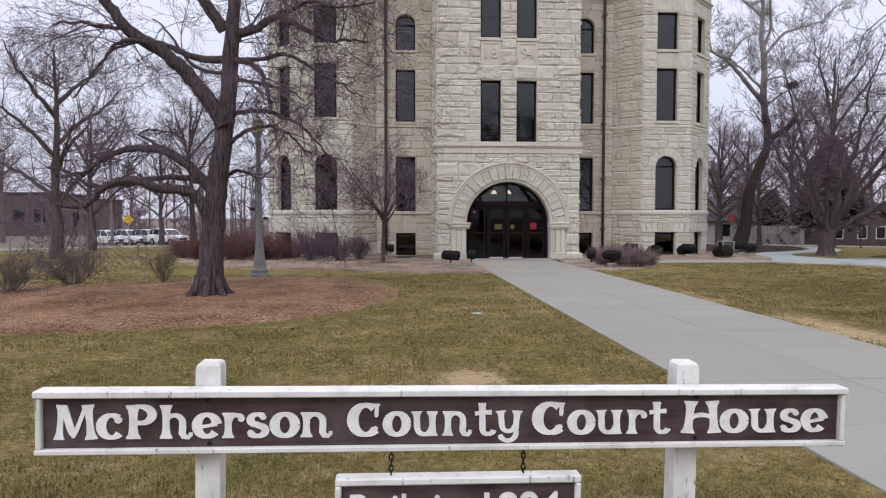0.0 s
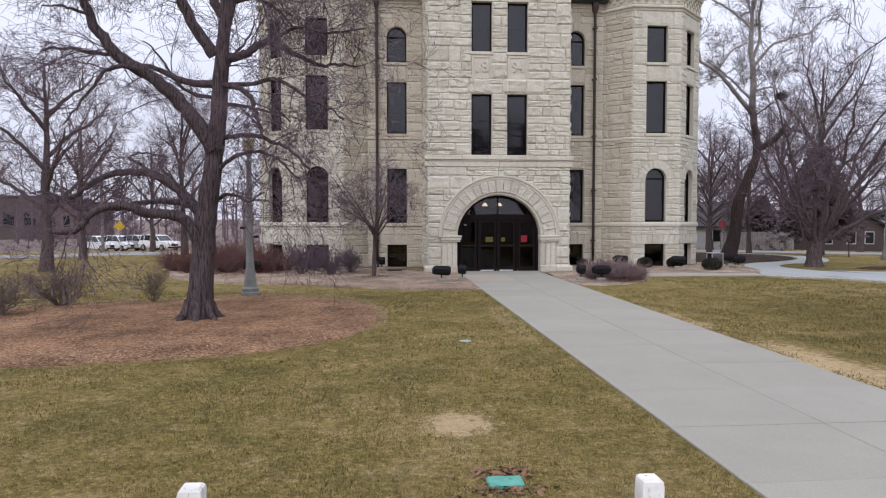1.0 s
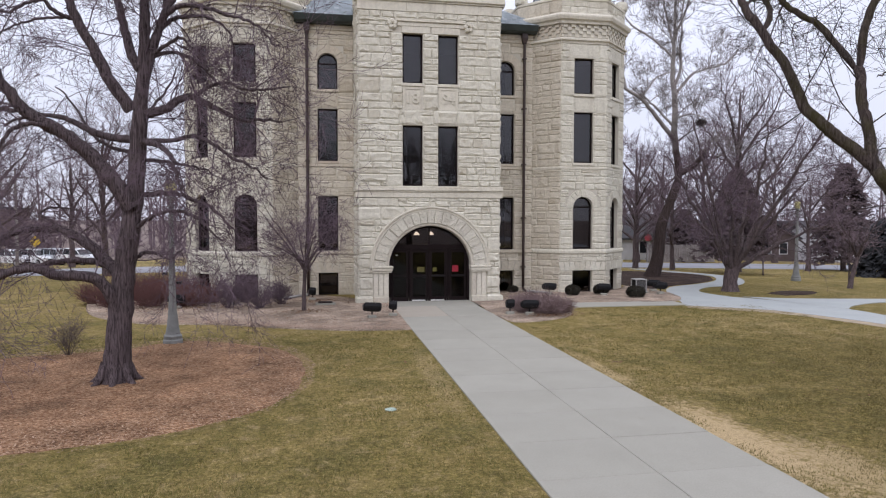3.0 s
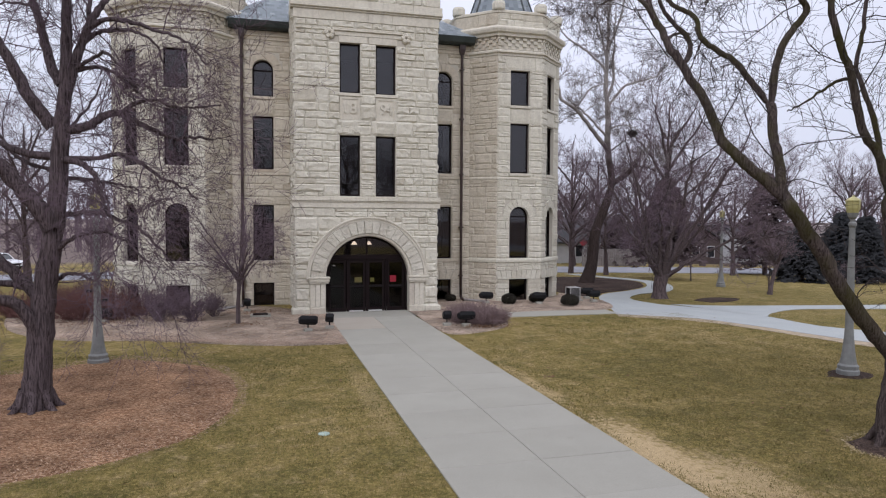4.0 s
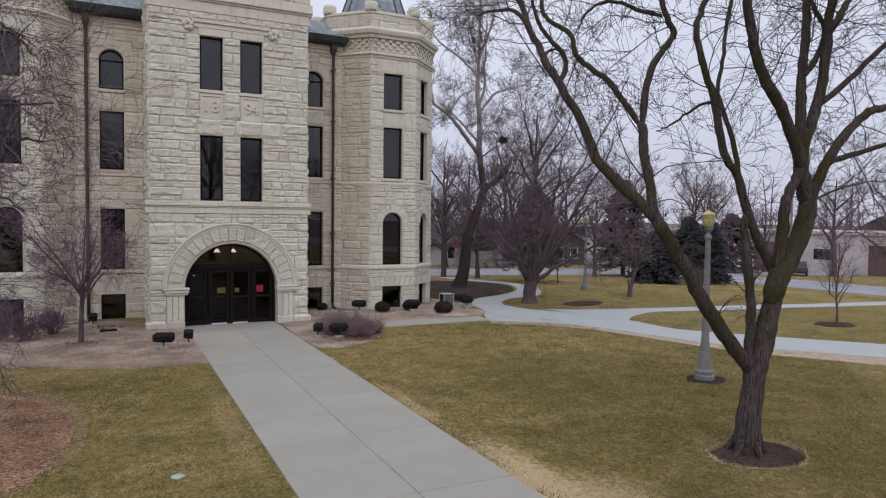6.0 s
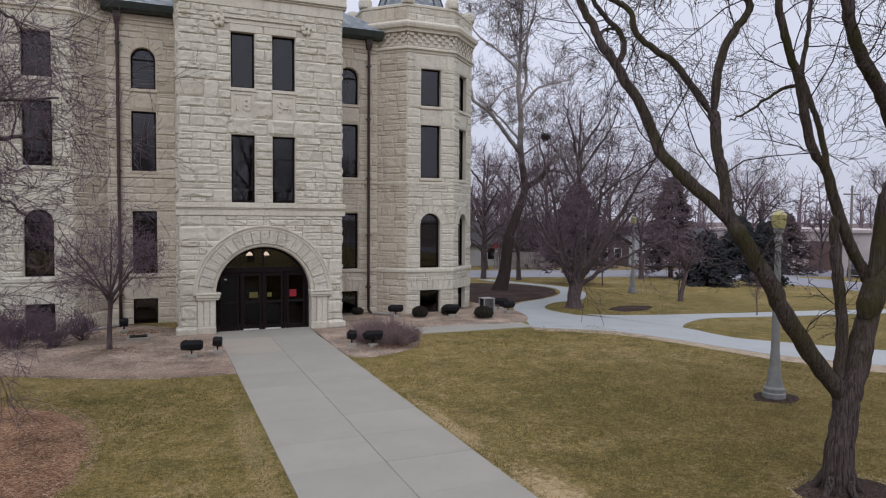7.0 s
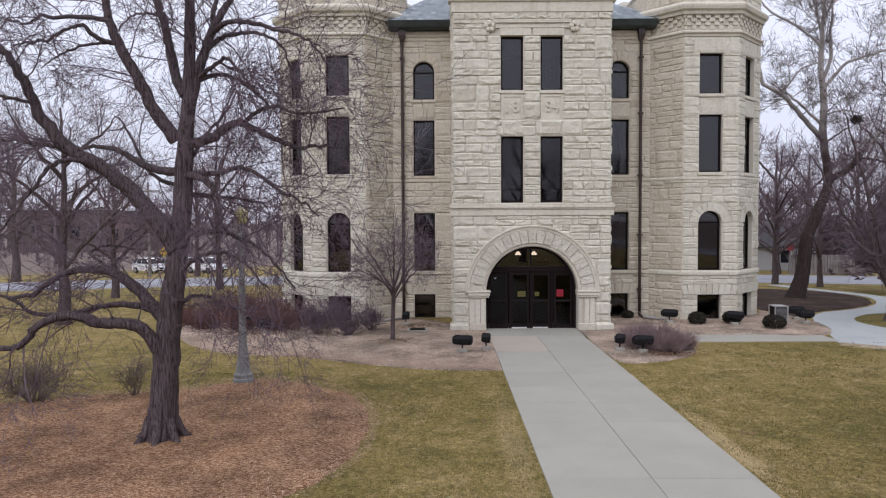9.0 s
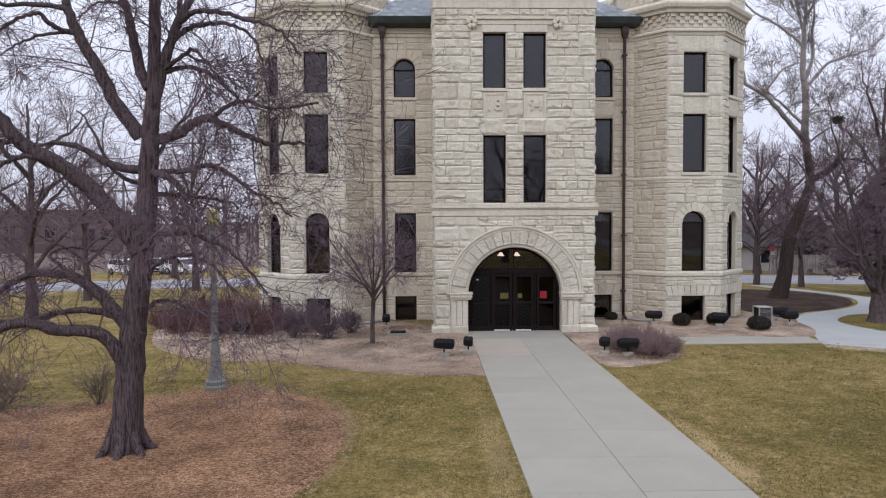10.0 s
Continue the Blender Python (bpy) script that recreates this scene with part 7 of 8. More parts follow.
lantern_mat = painted("yellowed_lantern", (0.42, 0.385, 0.16), 0.45, 0.2, 5)
first_lamp = lamp_post(-3.86, 19.95)
for sx, z in ((-0.19, 1.98), (0.19, 1.72)):
    part("side_lamp", Geo().box(-3.86 + sx - 0.07, -3.86 + sx + 0.07, 19.85, 20.02, z, z + 0.075, bevel=0.015), black_metal, first_lamp, "small black spotlight on the pole")
lamp_post(15.2, 13.85)
lamp_post(27.6, 34.9)


# ---- floodlights on concrete blocks ----
def floodlight(x, y, turn, big=True):
    ob = thing("floodlight", (x, y, 0.03), "black floodlight tilted up on a small concrete block" if big else "small black floodlight on a concrete block", "floodlight", "floodlights by the wall")
    m = Matrix.Translation((x, y, 0.03)) @ Matrix.Rotation(radians(turn), 4, "Z")
    s = 1.0 if big else 0.62
    part("block", Geo().box(-0.15, 0.15, -0.11, 0.11, -0.03, 0.12, m, bevel=0.02), concrete_old, ob, "grey concrete block")
    g = Geo().tube([tuple(m @ Vector((0, 0, z))) for z in (0.14, 0.30)], 0.025, 8)
    g.box(-0.2 * s, 0.2 * s, -0.02, 0.02, 0.27, 0.30, m)
    for u in (-0.2 * s, 0.18 * s):
        g.box(u, u + 0.02, -0.02, 0.02, 0.30, 0.40, m)
    part("yoke", g, black_metal, ob)
    w = 0.32 * s if big else 0.15
    h2 = m @ Matrix.Translation((0, 0, 0.4)) @ Matrix.Rotation(radians(-20), 4, "X") @ Matrix.Rotation(radians(4), 4, "Y")
    prof = [(-0.17, 0.13), (-0.175, 0.0), (-0.11, -0.12), (0.06, -0.15), (0.15, -0.08), (0.18, 0.13)]
    loops = [[tuple(h2 @ Vector((u, a * k, b * k))) for a, b in prof] for u, k in ((-w, 0.7), (-w * 0.8, 0.9), (0.0, 1.0), (w * 0.8, 1.0), (w, 0.8))]
    part("housing", Geo().rings(loops), black_metal, ob)
    part("lens", Geo().box(-w * 0.8, w * 0.8, -0.14, 0.15, 0.131, 0.142, h2), glass, ob)
    return ob


for x, y, turn, big in ((2.05, 23.85, 8, True), (2.84, 24.25, -4, False), (7.16, 23.95, 0, False), (7.82, 23.65, 10, True), (10.75, 29.9, 5, True), (13.15, 29.2, -5, True), (16.1, 29.4, 12, True), (16.35, 30.6, 0, True),
                       (-0.1, 29.6, 0, False), (-5.3, 27.6, 20, True), (-3.4, 28.6, -10, False)):
    floodlight(x, y, turn, big)


# ---- shrubs ----
def twig_shrub(name, x, y, r, h, stems, label, mat, seed, level=1, thick=0.009, fine=0.0035, fan=0.75, rate=1.0):
    t = Tree(seed, fine, rise=0.5, twig_rate=rate)
    rr4 = np.random.RandomState(seed)
    z0 = fall(x, y)
    ob = thing(name, (x, y, z0), label, "shrub", "shrubs")
    for k in range(stems):
        a, f = rr4.uniform(0, 6.283), rr4.uniform(0.15, 1.0) ** 0.6
        d = unit(np.array([math.cos(a) * f * fan, math.sin(a) * f * fan, rr4.uniform(0.5, 1.0)]))
        length = h * rr4.uniform(0.55, 1.05) / (0.55 + 0.45 * d[2]) * 0.62
        foot = [x + 0.35 * r * math.cos(a) * rr4.uniform(0, 1), y + 0.35 * r * math.sin(a) * rr4.uniform(0, 1), z0]
        t.starts.setdefault(level, []).append(np.array([*foot, *d, length, thick]))
    t.grow_all()
    g = Geo()
    g.v, g.count = t.wood.v + t.twigs.v, t.wood.count + t.twigs.count
    g.f = t.wood.f + [q + t.wood.count if isinstance(q, np.ndarray) else tuple(i + t.wood.count for i in q) for q in t.twigs.f]
    part("crown", g, mat, ob)
    return ob


for k, (x, y, r, h, n, fan) in enumerate(((-8.25, 18.05, 0.32, 1.3, 36, 1.1), (-6.1, 18.55, 0.12, 1.35, 13, 0.55), (-8.75, 16.1, 0.25, 1.35, 22, 0.9))):
    twig_shrub("bare_shrub", x, y, r, h, n, "bare rounded shrub of brown twigs on the mulch bed", twig_brown, 51 + k, 2, 0.0105, 0.0034, fan, 1.0)
for k, (x, y, r, h) in enumerate(((-8.9, 30.0, 1.0, 1.1), (-8.0, 28.9, 1.0, 1.0), (-7.2, 30.6, 1.0, 1.2), (-6.5, 28.5, 1.0, 1.05), (-5.6, 29.8, 1.0, 1.25), (-5.0, 28.3, 0.9, 0.95), (-7.6, 31.8, 1.0, 1.25), (-6.2, 31.2, 1.0, 1.2), (-4.3, 29.3, 0.8, 1.0))):
    twig_shrub("barberry_shrub", x, y, r, h * 1.3, 105, "dense reddish brown barberry shrub in the planting bed", barberry, 60 + k, 1, 0.008, 0.005, 1.15)
for k, (x, y, r, h) in enumerate(((-3.3, 27.4, 0.3, 1.45), (-2.1, 27.2, 0.3, 1.25), (-1.35, 28.3, 0.2, 1.2), (-2.9, 29.2, 0.3, 1.45))):
    twig_shrub("bare_shrub", x, y, r, h, 26, "bare shrub of dark purplish twigs by the wall", ash_twig, 80 + k, 2, 0.012, 0.0048, 0.8)
for k, (x, y, r, h) in enumerate(((8.6, 23.7, 1.0, 0.8), (9.15, 24.2, 1.0, 0.82), (8.0, 24.5, 0.9, 0.85), (8.75, 24.9, 1.0, 0.95), (8.2, 25.3, 0.9, 0.85))):
    twig_shrub("mauve_shrub", x, y, r, h, 190, "low dense shrub of faded mauve twigs by the walk", shrub_pink, 90 + k, 1, 0.006, 0.0045, 1.1)


def clipped_shrub(x, y, r, h, seed):
    rr5 = np.random.RandomState(seed)
    ob = thing("clipped_shrub", (x, y, 0.03), "small rounded dark bronzed evergreen shrub", "shrub", "clipped evergreen shrubs")
    part("stem", Geo().lathe(x, y, [(0.04, 0.0), (0.03, h * 0.5)], 6), bark_plain, ob)
    g = Geo()
    n = 2600
    a, u, f = rr5.uniform(0, 6.283, n), rr5.uniform(-0.75, 1, n), rr5.uniform(0.78, 1.04, n)
    c = np.sqrt(1 - np.clip(u, -1, 1) ** 2)
    p = np.stack([x + r * c * np.cos(a) * f, y + r * c * np.sin(a) * f, 0.03 + h * 0.46 * (1 + u * f)], 1)
    d1, d2 = units(rr5.normal(0, 1, (n, 3))) * 0.045, units(rr5.normal(0, 1, (n, 3))) * 0.022
    g.v.append(np.stack([p - d1, p + d2, p + d1, p - d2], 1).reshape(-1, 3))
    g.f.append(np.arange(n * 4).reshape(-1, 4))
    g.count = n * 4
    part("foliage", g, boxwood, ob)


for k, (x, y, r, h) in enumerate(((14.3, 28.3, 0.42, 0.58), (13.2, 29.6, 0.36, 0.55), (11.75, 29.5, 0.34, 0.55), (9.4, 31.3, 0.26, 0.36))):
    clipped_shrub(x, y, r, h, 300 + k)

# ---- by the wall: cooling unit, plaque, pipe ----
ac = thing("cooling_unit", (15.35, 30.2, 0.03), "pale grey metal outdoor cooling unit beside the tower", "air conditioner")
ac_paint = painted("pale_grey_enamel", (0.32, 0.31, 0.295), 0.5, 0.15, 4)
ac_grille = painted("grey_grille", (0.17, 0.165, 0.16), 0.5, 0.15, 4)
g = Geo().box(15.1, 15.66, 29.9, 30.46, 0.1, 0.14, bevel=0.01)
for x in (15.1, 15.62):
    for y in (29.9, 30.42):
        g.box(x, x + 0.04, y, y + 0.04, 0.14, 0.66)
part("casing", g, ac_paint, ac)
part("top", Geo().box(15.09, 15.67, 29.89, 30.47, 0.661, 0.7, bevel=0.012), ac_paint, ac)
part("pad", Geo().box(15.0, 15.76, 29.8, 30.56, -0.02, 0.098, bevel=0.01), concrete_old, ac)
part("core", Geo().box(15.145, 15.615, 29.95, 30.41, 0.145, 0.655), black_metal, ac)
for k in range(10):
    z = 0.165 + k * 0.049
    part("slat", Geo().box(15.142, 15.618, 29.905, 29.925, z, z + 0.022), ac_grille, ac)
plaque = thing("plaque", (0.45, 28.0, 0.03), "low slanted stone marker with a dark metal plate", "plaque")
part("base", Geo().prism([(-0.35, 0.0), (0.45, 0.0), (0.45, 0.09), (-0.35, 0.09)], 27.7, 28.25, Matrix.Translation((0.4, 0, 0.03))), concrete_old, plaque)
part("plate", Geo().prism([(-0.25, 0.1), (0.33, 0.1), (0.33, 0.13), (-0.25, 0.13)], 27.78, 28.18, Matrix.Translation((0.4, 0, 0.03))), bronze, plaque, "dark bronze plate")
tagged(part("drain_pipe", Geo().tube([(-0.35, 31.1, 0.12), (-0.9, 30.6, 0.1), (-1.6, 30.1, 0.08)], 0.06, 10), ac_paint), "white plastic drain pipe lying on the mulch", "pipe")
tagged(part("drain_pipe", Geo().tube([(10.05, 31.1, 0.12), (10.5, 30.7, 0.1), (11.0, 30.3, 0.08)], 0.06, 10), ac_paint), "white plastic drain pipe lying on the mulch", "pipe")
tagged(part("valve_box", Geo().box(0.93, 1.24, 5.52, 5.72, -0.02, 0.045, bevel=0.015), painted("teal_plastic", (0.10, 0.34, 0.27), 0.6, 0.2, 8)), "faded teal plastic valve box lid in the grass", "valve box")

tagged(part("sprinkler_cover", Geo().lathe(1.54, 12.36, [(0.11, -0.02), (0.11, 0.012), (0.085, 0.018), (0.02, 0.018)], 14), painted("pale_green_plastic", (0.34, 0.42, 0.36), 0.8, 0.2, 8)), "round faded green sprinkler cover in the grass", "sprinkler cover")


def scatter(name, places, size, mat, label, category, seed, lift=0.02, ratio=0.4, tilt=0.5):
    rr6 = np.random.RandomState(seed)
    p = np.asarray(places, dtype=float)
    n = len(p)
    a = rr6.uniform(0, 6.283, n)
    l = size * rr6.uniform(0.5, 1.3, n)
    d1 = np.stack([np.cos(a) * l, np.sin(a) * l, rr6.uniform(-tilt, tilt, n) * l], 1)
    d2 = np.stack([-np.sin(a) * l * ratio, np.cos(a) * l * ratio, rr6.uniform(-tilt, tilt, n) * l * ratio], 1)
    p = p + np.array([0, 0, lift])
    g = Geo()
    g.v.append(np.stack([p - d1, p + d2, p + d1, p - d2], 1).reshape(-1, 3))
    g.f.append(np.arange(n * 4).reshape(-1, 4))
    g.count = n * 4
    return tagged(part(name, g, mat), label, category, kind="stuff")


rr7 = np.random.RandomState(5)
pts = [(1.09 + rr7.normal(0, 0.14), 5.84 + rr7.normal(0, 0.07), rr7.uniform(0.0, 0.02)) for _ in range(150)] + [(1.09 + rr7.normal(0, 0.2), 5.46 + rr7.normal(0, 0.04), rr7.uniform(0.0, 0.015)) for _ in range(60)] + [(7.5 + rr7.normal(0, 0.07), 15.5 + rr7.normal(0, 0.05), rr7.uniform(0.0, 0.03)) for _ in range(14)]
pts += [(q, rr7.uniform(4, 27), 0.03) for q in (rr7.uniform(-10, 20) for _ in range(220)) if not 2.9 < q < 6.9]
pts += [(8.6 + rr7.normal(0, 0.5), 23.3 + rr7.normal(0, 0.25), rr7.uniform(0.05, 0.1)) for _ in range(420)] + [(-5.4 + rr7.normal(0, 1.5), 27.6 + rr7.normal(0, 0.5), rr7.uniform(0.05, 0.1)) for _ in range(700)]
pts += [(-0.2 + rr7.normal(0, 0.5), 25.9 + rr7.normal(0, 0.3), 0.06) for _ in range(200)] + [(0.3 + rr7.normal(0, 0.7), 29.3 + rr7.normal(0, 0.35), 0.06) for _ in range(350)]
scatter("leaf_litter", pts, 0.034, leaf_litter, "scattered dry red-brown leaves", "leaves", 4, 0.015, 0.7, 0.6)

# ---- loose wood chips on the beds, blades in the near lawn ----
bed = np.array([(0.1, 16.25), (-0.2, 17.7), (-0.75, 18.9), (-2.2, 20.1), (-3.6, 20.65), (-5.2, 19.5), (-7.0, 19.0), (-9.3, 18.2), (-11.2, 17.0), (-12.4, 14.2), (-9.8, 11.4), (-6.6, 10.6), (-4.3, 10.75), (-2.5, 11.2), (-0.8, 12.45), (0.0, 14.2)])


def inside(x, y, ring):
    hit = np.zeros(len(x), dtype=bool)
    for (x0, y0), (x1, y1) in zip(ring, np.roll(ring, -1, axis=0)):
        hit ^= ((y0 > y) != (y1 > y)) & (x < (x1 - x0) * (y - y0) / (y1 - y0 + 1e-12) + x0)
    return hit


smooth_bed = spline(list(map(tuple, bed)) + [tuple(bed[0])], 72)
x, y = rr7.uniform(-12, 0.3, 34000), rr7.uniform(10.2, 20.7, 34000)
keep = inside(x, y, smooth_bed)
scatter("wood_chips", np.stack([x[keep], y[keep], np.full(keep.sum(), 0.075)], 1), 0.034, chip_mat, "loose red-brown wood chips", "mulch", 6, 0.0, 0.28, 0.35)
x, y = rr7.uniform(-8, 3.1, 6000), rr7.uniform(21.4, 29, 6000)
keep = y > 21.9 + np.maximum(0, -1.6 - x) * 0.75
scatter("wood_chips", np.stack([x[keep], y[keep], np.full(keep.sum(), 0.055)], 1), 0.04, chip_mat, "loose pinkish wood chips", "mulch", 7, 0.0, 0.3, 0.35)

edge = np.asarray(smooth_bed)[:, :2]
k = rr7.randint(0, len(edge), 6000)
f = rr7.uniform(0, 1, (6000, 1))
q = edge[k] * (1 - f) + edge[(k + 1) % len(edge)] * f
q = q + (edge.mean(0) - q) * (np.abs(rr7.normal(0.0, 0.09, (6000, 1))) - 0.006)
scatter("wood_chips", np.column_stack([q, np.full(6000, 0.07) - 0.045 * (np.abs(rr7.normal(0, 0.4, 6000)) < 0.1)]), 0.02, pale_chip, "pale dry wood chips along the edge of the bed", "mulch", 9, 0.0, 0.35, 0.3)
ring = spline([(10.65, 9.59), (11.36, 9.78), (12.18, 9.58), (12.41, 9.05), (12.02, 8.49), (11.42, 8.35), (10.72, 8.57), (10.41, 9.03), (10.65, 9.59)], 60)
k, f = rr7.randint(0, 59, 900), rr7.uniform(0, 1, (900, 1))
q = ring[k] * (1 - f) + ring[k + 1] * f
q = q + (np.array([11.40, 9.05]) - q) * rr7.normal(-0.02, 0.1, (900, 1)) * np.abs(np.sin(k * 0.21 + 0.6))[:, None]
scatter("straw", np.column_stack([q, np.full(900, 0.02)]), 0.026, straw_mat, "dead straw round the edge of the tree ring", "dead grass", 11, 0.0, 0.25, 0.3)
x = rr7.uniform(-7.4, 3.1, 6000)
y = np.interp(x, [-7.6, -5.6, -3.2, -1.8, 0.0, 1.4, 3.12], [25.8, 24.0, 23.4, 22.7, 21.85, 21.4, 21.3]) + np.abs(rr7.normal(0.0, 0.55, 6000))
scatter("wood_chips", np.column_stack([x, y, np.full(6000, 0.06)]), 0.03, pale_chip, "pale pinkish chips along the front of the planting bed", "mulch", 10, 0.0, 0.4, 0.3)

n = 600000
v = rr7.uniform(0, 1, n)
y = 2.6 + 24.0 * v ** 1.5
x = rr7.uniform(-0.62, 1.2, n) * (y + 3.5) + 0.5
clump = np.array([noise.noise((a * 1.4, b * 1.4, 0.0)) + 0.6 * noise.noise((a * 5, b * 5, 3.0)) for a, b in zip(x, y)])
keep = ~inside(x, y, smooth_bed) & ((x < 3.1) | (x > 6.66)) & (x < np.interp(y, [8.4, 13.3, 16.8, 18.8, 21.0], [25.0, 21.6, 19.3, 18.7, 18.0])) & (clump > -0.25 + 0.4 * rr7.uniform(-1, 1, n)) & ((y < 21.2) | (x > 10.2) & (y < 25.4))
for sx, sy, rx, ry in ((0.86, 7.35, 0.45, 0.5), (7.35, 10.2, 0.6, 2.4)):
    keep &= (((x - sx) / rx) ** 2 + ((y - sy) / ry) ** 2) > rr7.uniform(0.3, 1.3, n)
x, y, clump = x[keep], y[keep], clump[keep]
n = len(x)
hgt, a, lean = rr7.uniform(0.012, 0.036, n) * (1 + 0.5 * np.clip(clump, 0, 1)), rr7.uniform(0, 6.283, n), rr7.uniform(0.2, 1.3, n)
wid = 0.002 + 0.00042 * y
foot = np.stack([x, y, np.full(n, -0.004)], 1)
sidev = np.stack([-np.sin(a) * wid, np.cos(a) * wid, np.zeros(n)], 1)
tip = foot + np.stack([np.cos(a) * hgt * lean, np.sin(a) * hgt * lean, hgt], 1)
g = Geo()
g.v.append(np.stack([foot - sidev, foot + sidev, tip + sidev * 0.25, tip - sidev * 0.25], 1).reshape(-1, 3))
g.f.append(np.arange(n * 4).reshape(-1, 4))
g.count = n * 4
tagged(part("grass", g, blade_mat), "short winter grass blades, green and straw", "grass", kind="stuff")

# ---- parked cars ----
car_paint = Nodes("white_car_paint", 0.25, spec=0.5).colour((0.72, 0.73, 0.75)).mat
silver_paint = Nodes("silver_car_paint", 0.3, 0.4, 0.5).colour((0.40, 0.42, 0.45)).mat
tyre_mat = painted("tyre_rubber", (0.02, 0.02, 0.02), 0.9)
rim_mat = painted("alloy_rim", (0.35, 0.35, 0.36), 0.35, 0.1, 5, 0.7)
tail_mat = Nodes("red_lamp", 0.3).colour((0.35, 0.01, 0.01)).mat
head_mat = Nodes("clear_lamp", 0.15).colour((0.7, 0.72, 0.75)).mat
car_glass = Nodes("dark_car_glass", 0.05, spec=0.6).colour((0.015, 0.018, 0.02)).mat


def suv(x, y, turn, paint, label):
    z0 = fall(x, y) + 0.02
    ob = thing("car", (x, y, z0), label, "car", "parked cars")
    m = Matrix.Translation((x, y, z0)) @ Matrix.Rotation(radians(turn), 4, "Z")
    prof = [(-2.2, 0.32), (2.1, 0.30), (2.25, 0.45), (2.22, 0.75), (2.05, 0.92), (1.05, 1.03), (-2.05, 1.08), (-2.25, 0.95), (-2.28, 0.5)]
    loops = [[tuple(m @ Vector((a * k, w, 0.65 + (b - 0.65) * k))) for a, b in prof] for w, k in ((-0.9, 0.955), (-0.8, 1.0), (0.8, 1.0), (0.9, 0.955))]
    part("body", Geo().rings([l[::-1] for l in loops]), paint, ob)
    cab = [(1.0, 1.02), (0.35, 1.50), (0.1, 1.58), (-1.5, 1.60), (-1.85, 1.52), (-2.1, 1.06)]
    loops = [[tuple(m @ Vector((a, w * (1 - max(0, b - 1.1) * 0.26), b))) for a, b in cab] for w in (-0.82, 0.82)]
    part("cabin", Geo().rings([l[::-1] for l in loops]), car_glass, ob, "dark car windows")
    roof_p = [(0.3, 1.52), (0.1, 1.585), (-1.5, 1.61), (-1.86, 1.53), (-1.86, 1.57), (-1.5, 1.65), (0.1, 1.63), (0.38, 1.53)]
    loops = [[tuple(m @ Vector((a, w, b))) for a, b in roof_p] for w in (-0.70, 0.70)]
    part("car_roof", Geo().rings(loops), paint, ob)
    for s in (-0.775, 0.775):
        for a0, a1 in ((0.98, 0.32), (-0.45, -0.45), (-1.4, -1.35), (-2.05, -1.85)):
            part("pillar", Geo().tube([tuple(m @ Vector((a0, s * 1.05, 1.03))), tuple(m @ Vector((a1, s * 0.93, 1.56)))], 0.035, 5), paint, ob)
    for a in (-1.38, 1.4):
        for s in (-0.86, 0.86):
            g = Geo()
            loops = [[tuple(m @ Vector((a + r * math.cos(q), s + w, 0.33 + r * math.sin(q)))) for q in np.linspace(0, 6.2832, 16, endpoint=False)] for r, w in ((0.27, -0.1), (0.34, -0.08), (0.34, 0.08), (0.27, 0.1))]
            wheel = part("wheel", g.rings(loops), tyre_mat, ob)
            g = Geo()
            loops = [[tuple(m @ Vector((a + r * math.cos(q), s + w, 0.33 + r * math.sin(q)))) for q in np.linspace(0, 6.2832, 12, endpoint=False)] for r, w in ((0.21, -0.108), (0.21, 0.108))]
            part("rim", g.rings(loops), rim_mat, wheel)
    for s in (-0.66, 0.66):
        part("headlight", Geo().box(2.12, 2.24, s - 0.17, s + 0.17, 0.66, 0.80, m, bevel=0.02), head_mat, ob)
        part("tail_light", Geo().box(-2.29, -2.18, s - 0.13, s + 0.13, 0.75, 1.0, m, bevel=0.02), tail_mat, ob)
    part("grille", Geo().box(2.2, 2.262, -0.42, 0.42, 0.5, 0.7, m, bevel=0.01), black_metal, ob)
    part("bumper", Geo().box(2.16, 2.30, -0.78, 0.78, 0.3, 0.44, m, bevel=0.03), black_metal, ob)
    return ob


suv(-23.6, 73.0, -32, car_paint, "white sport utility car parked across the street")
suv(-26.0, 74.6, -34, silver_paint, "silver car parked across the street")
suv(-28.3, 75.2, -36, car_paint, "white car parked in the row across the street")
suv(-30.6, 75.6, -34, car_paint, "white car at the end of the parked row")
suv(69.5, 50.5, 34, painted("dark_grey_car_paint", (0.04, 0.042, 0.048), 0.35, 0.1, 1), "dark grey car parked by the pale building")

# ---- buildings round the square ----
brick_far = painted("dull_red_brick", (0.15, 0.105, 0.1), 0.9, 0.2, 0.4)
brown_far = painted("brown_metal_siding", (0.10, 0.075, 0.07), 0.8, 0.15, 0.3)
stucco_far = painted("pinkish_pale_stucco", (0.56, 0.5, 0.475), 0.9, 0.12, 0.3)
white_far = painted("white_siding", (0.62, 0.62, 0.62), 0.8, 0.12, 0.5)
roof_far = painted("dark_shingle_roof", (0.07, 0.068, 0.072), 0.9, 0.25, 0.6)
pane_far = Nodes("dark_far_window", 0.08, spec=0.6).colour((0.02, 0.022, 0.026)).mat
door_far = painted("brown_garage_door", (0.15, 0.095, 0.085), 0.7, 0.15, 0.8)


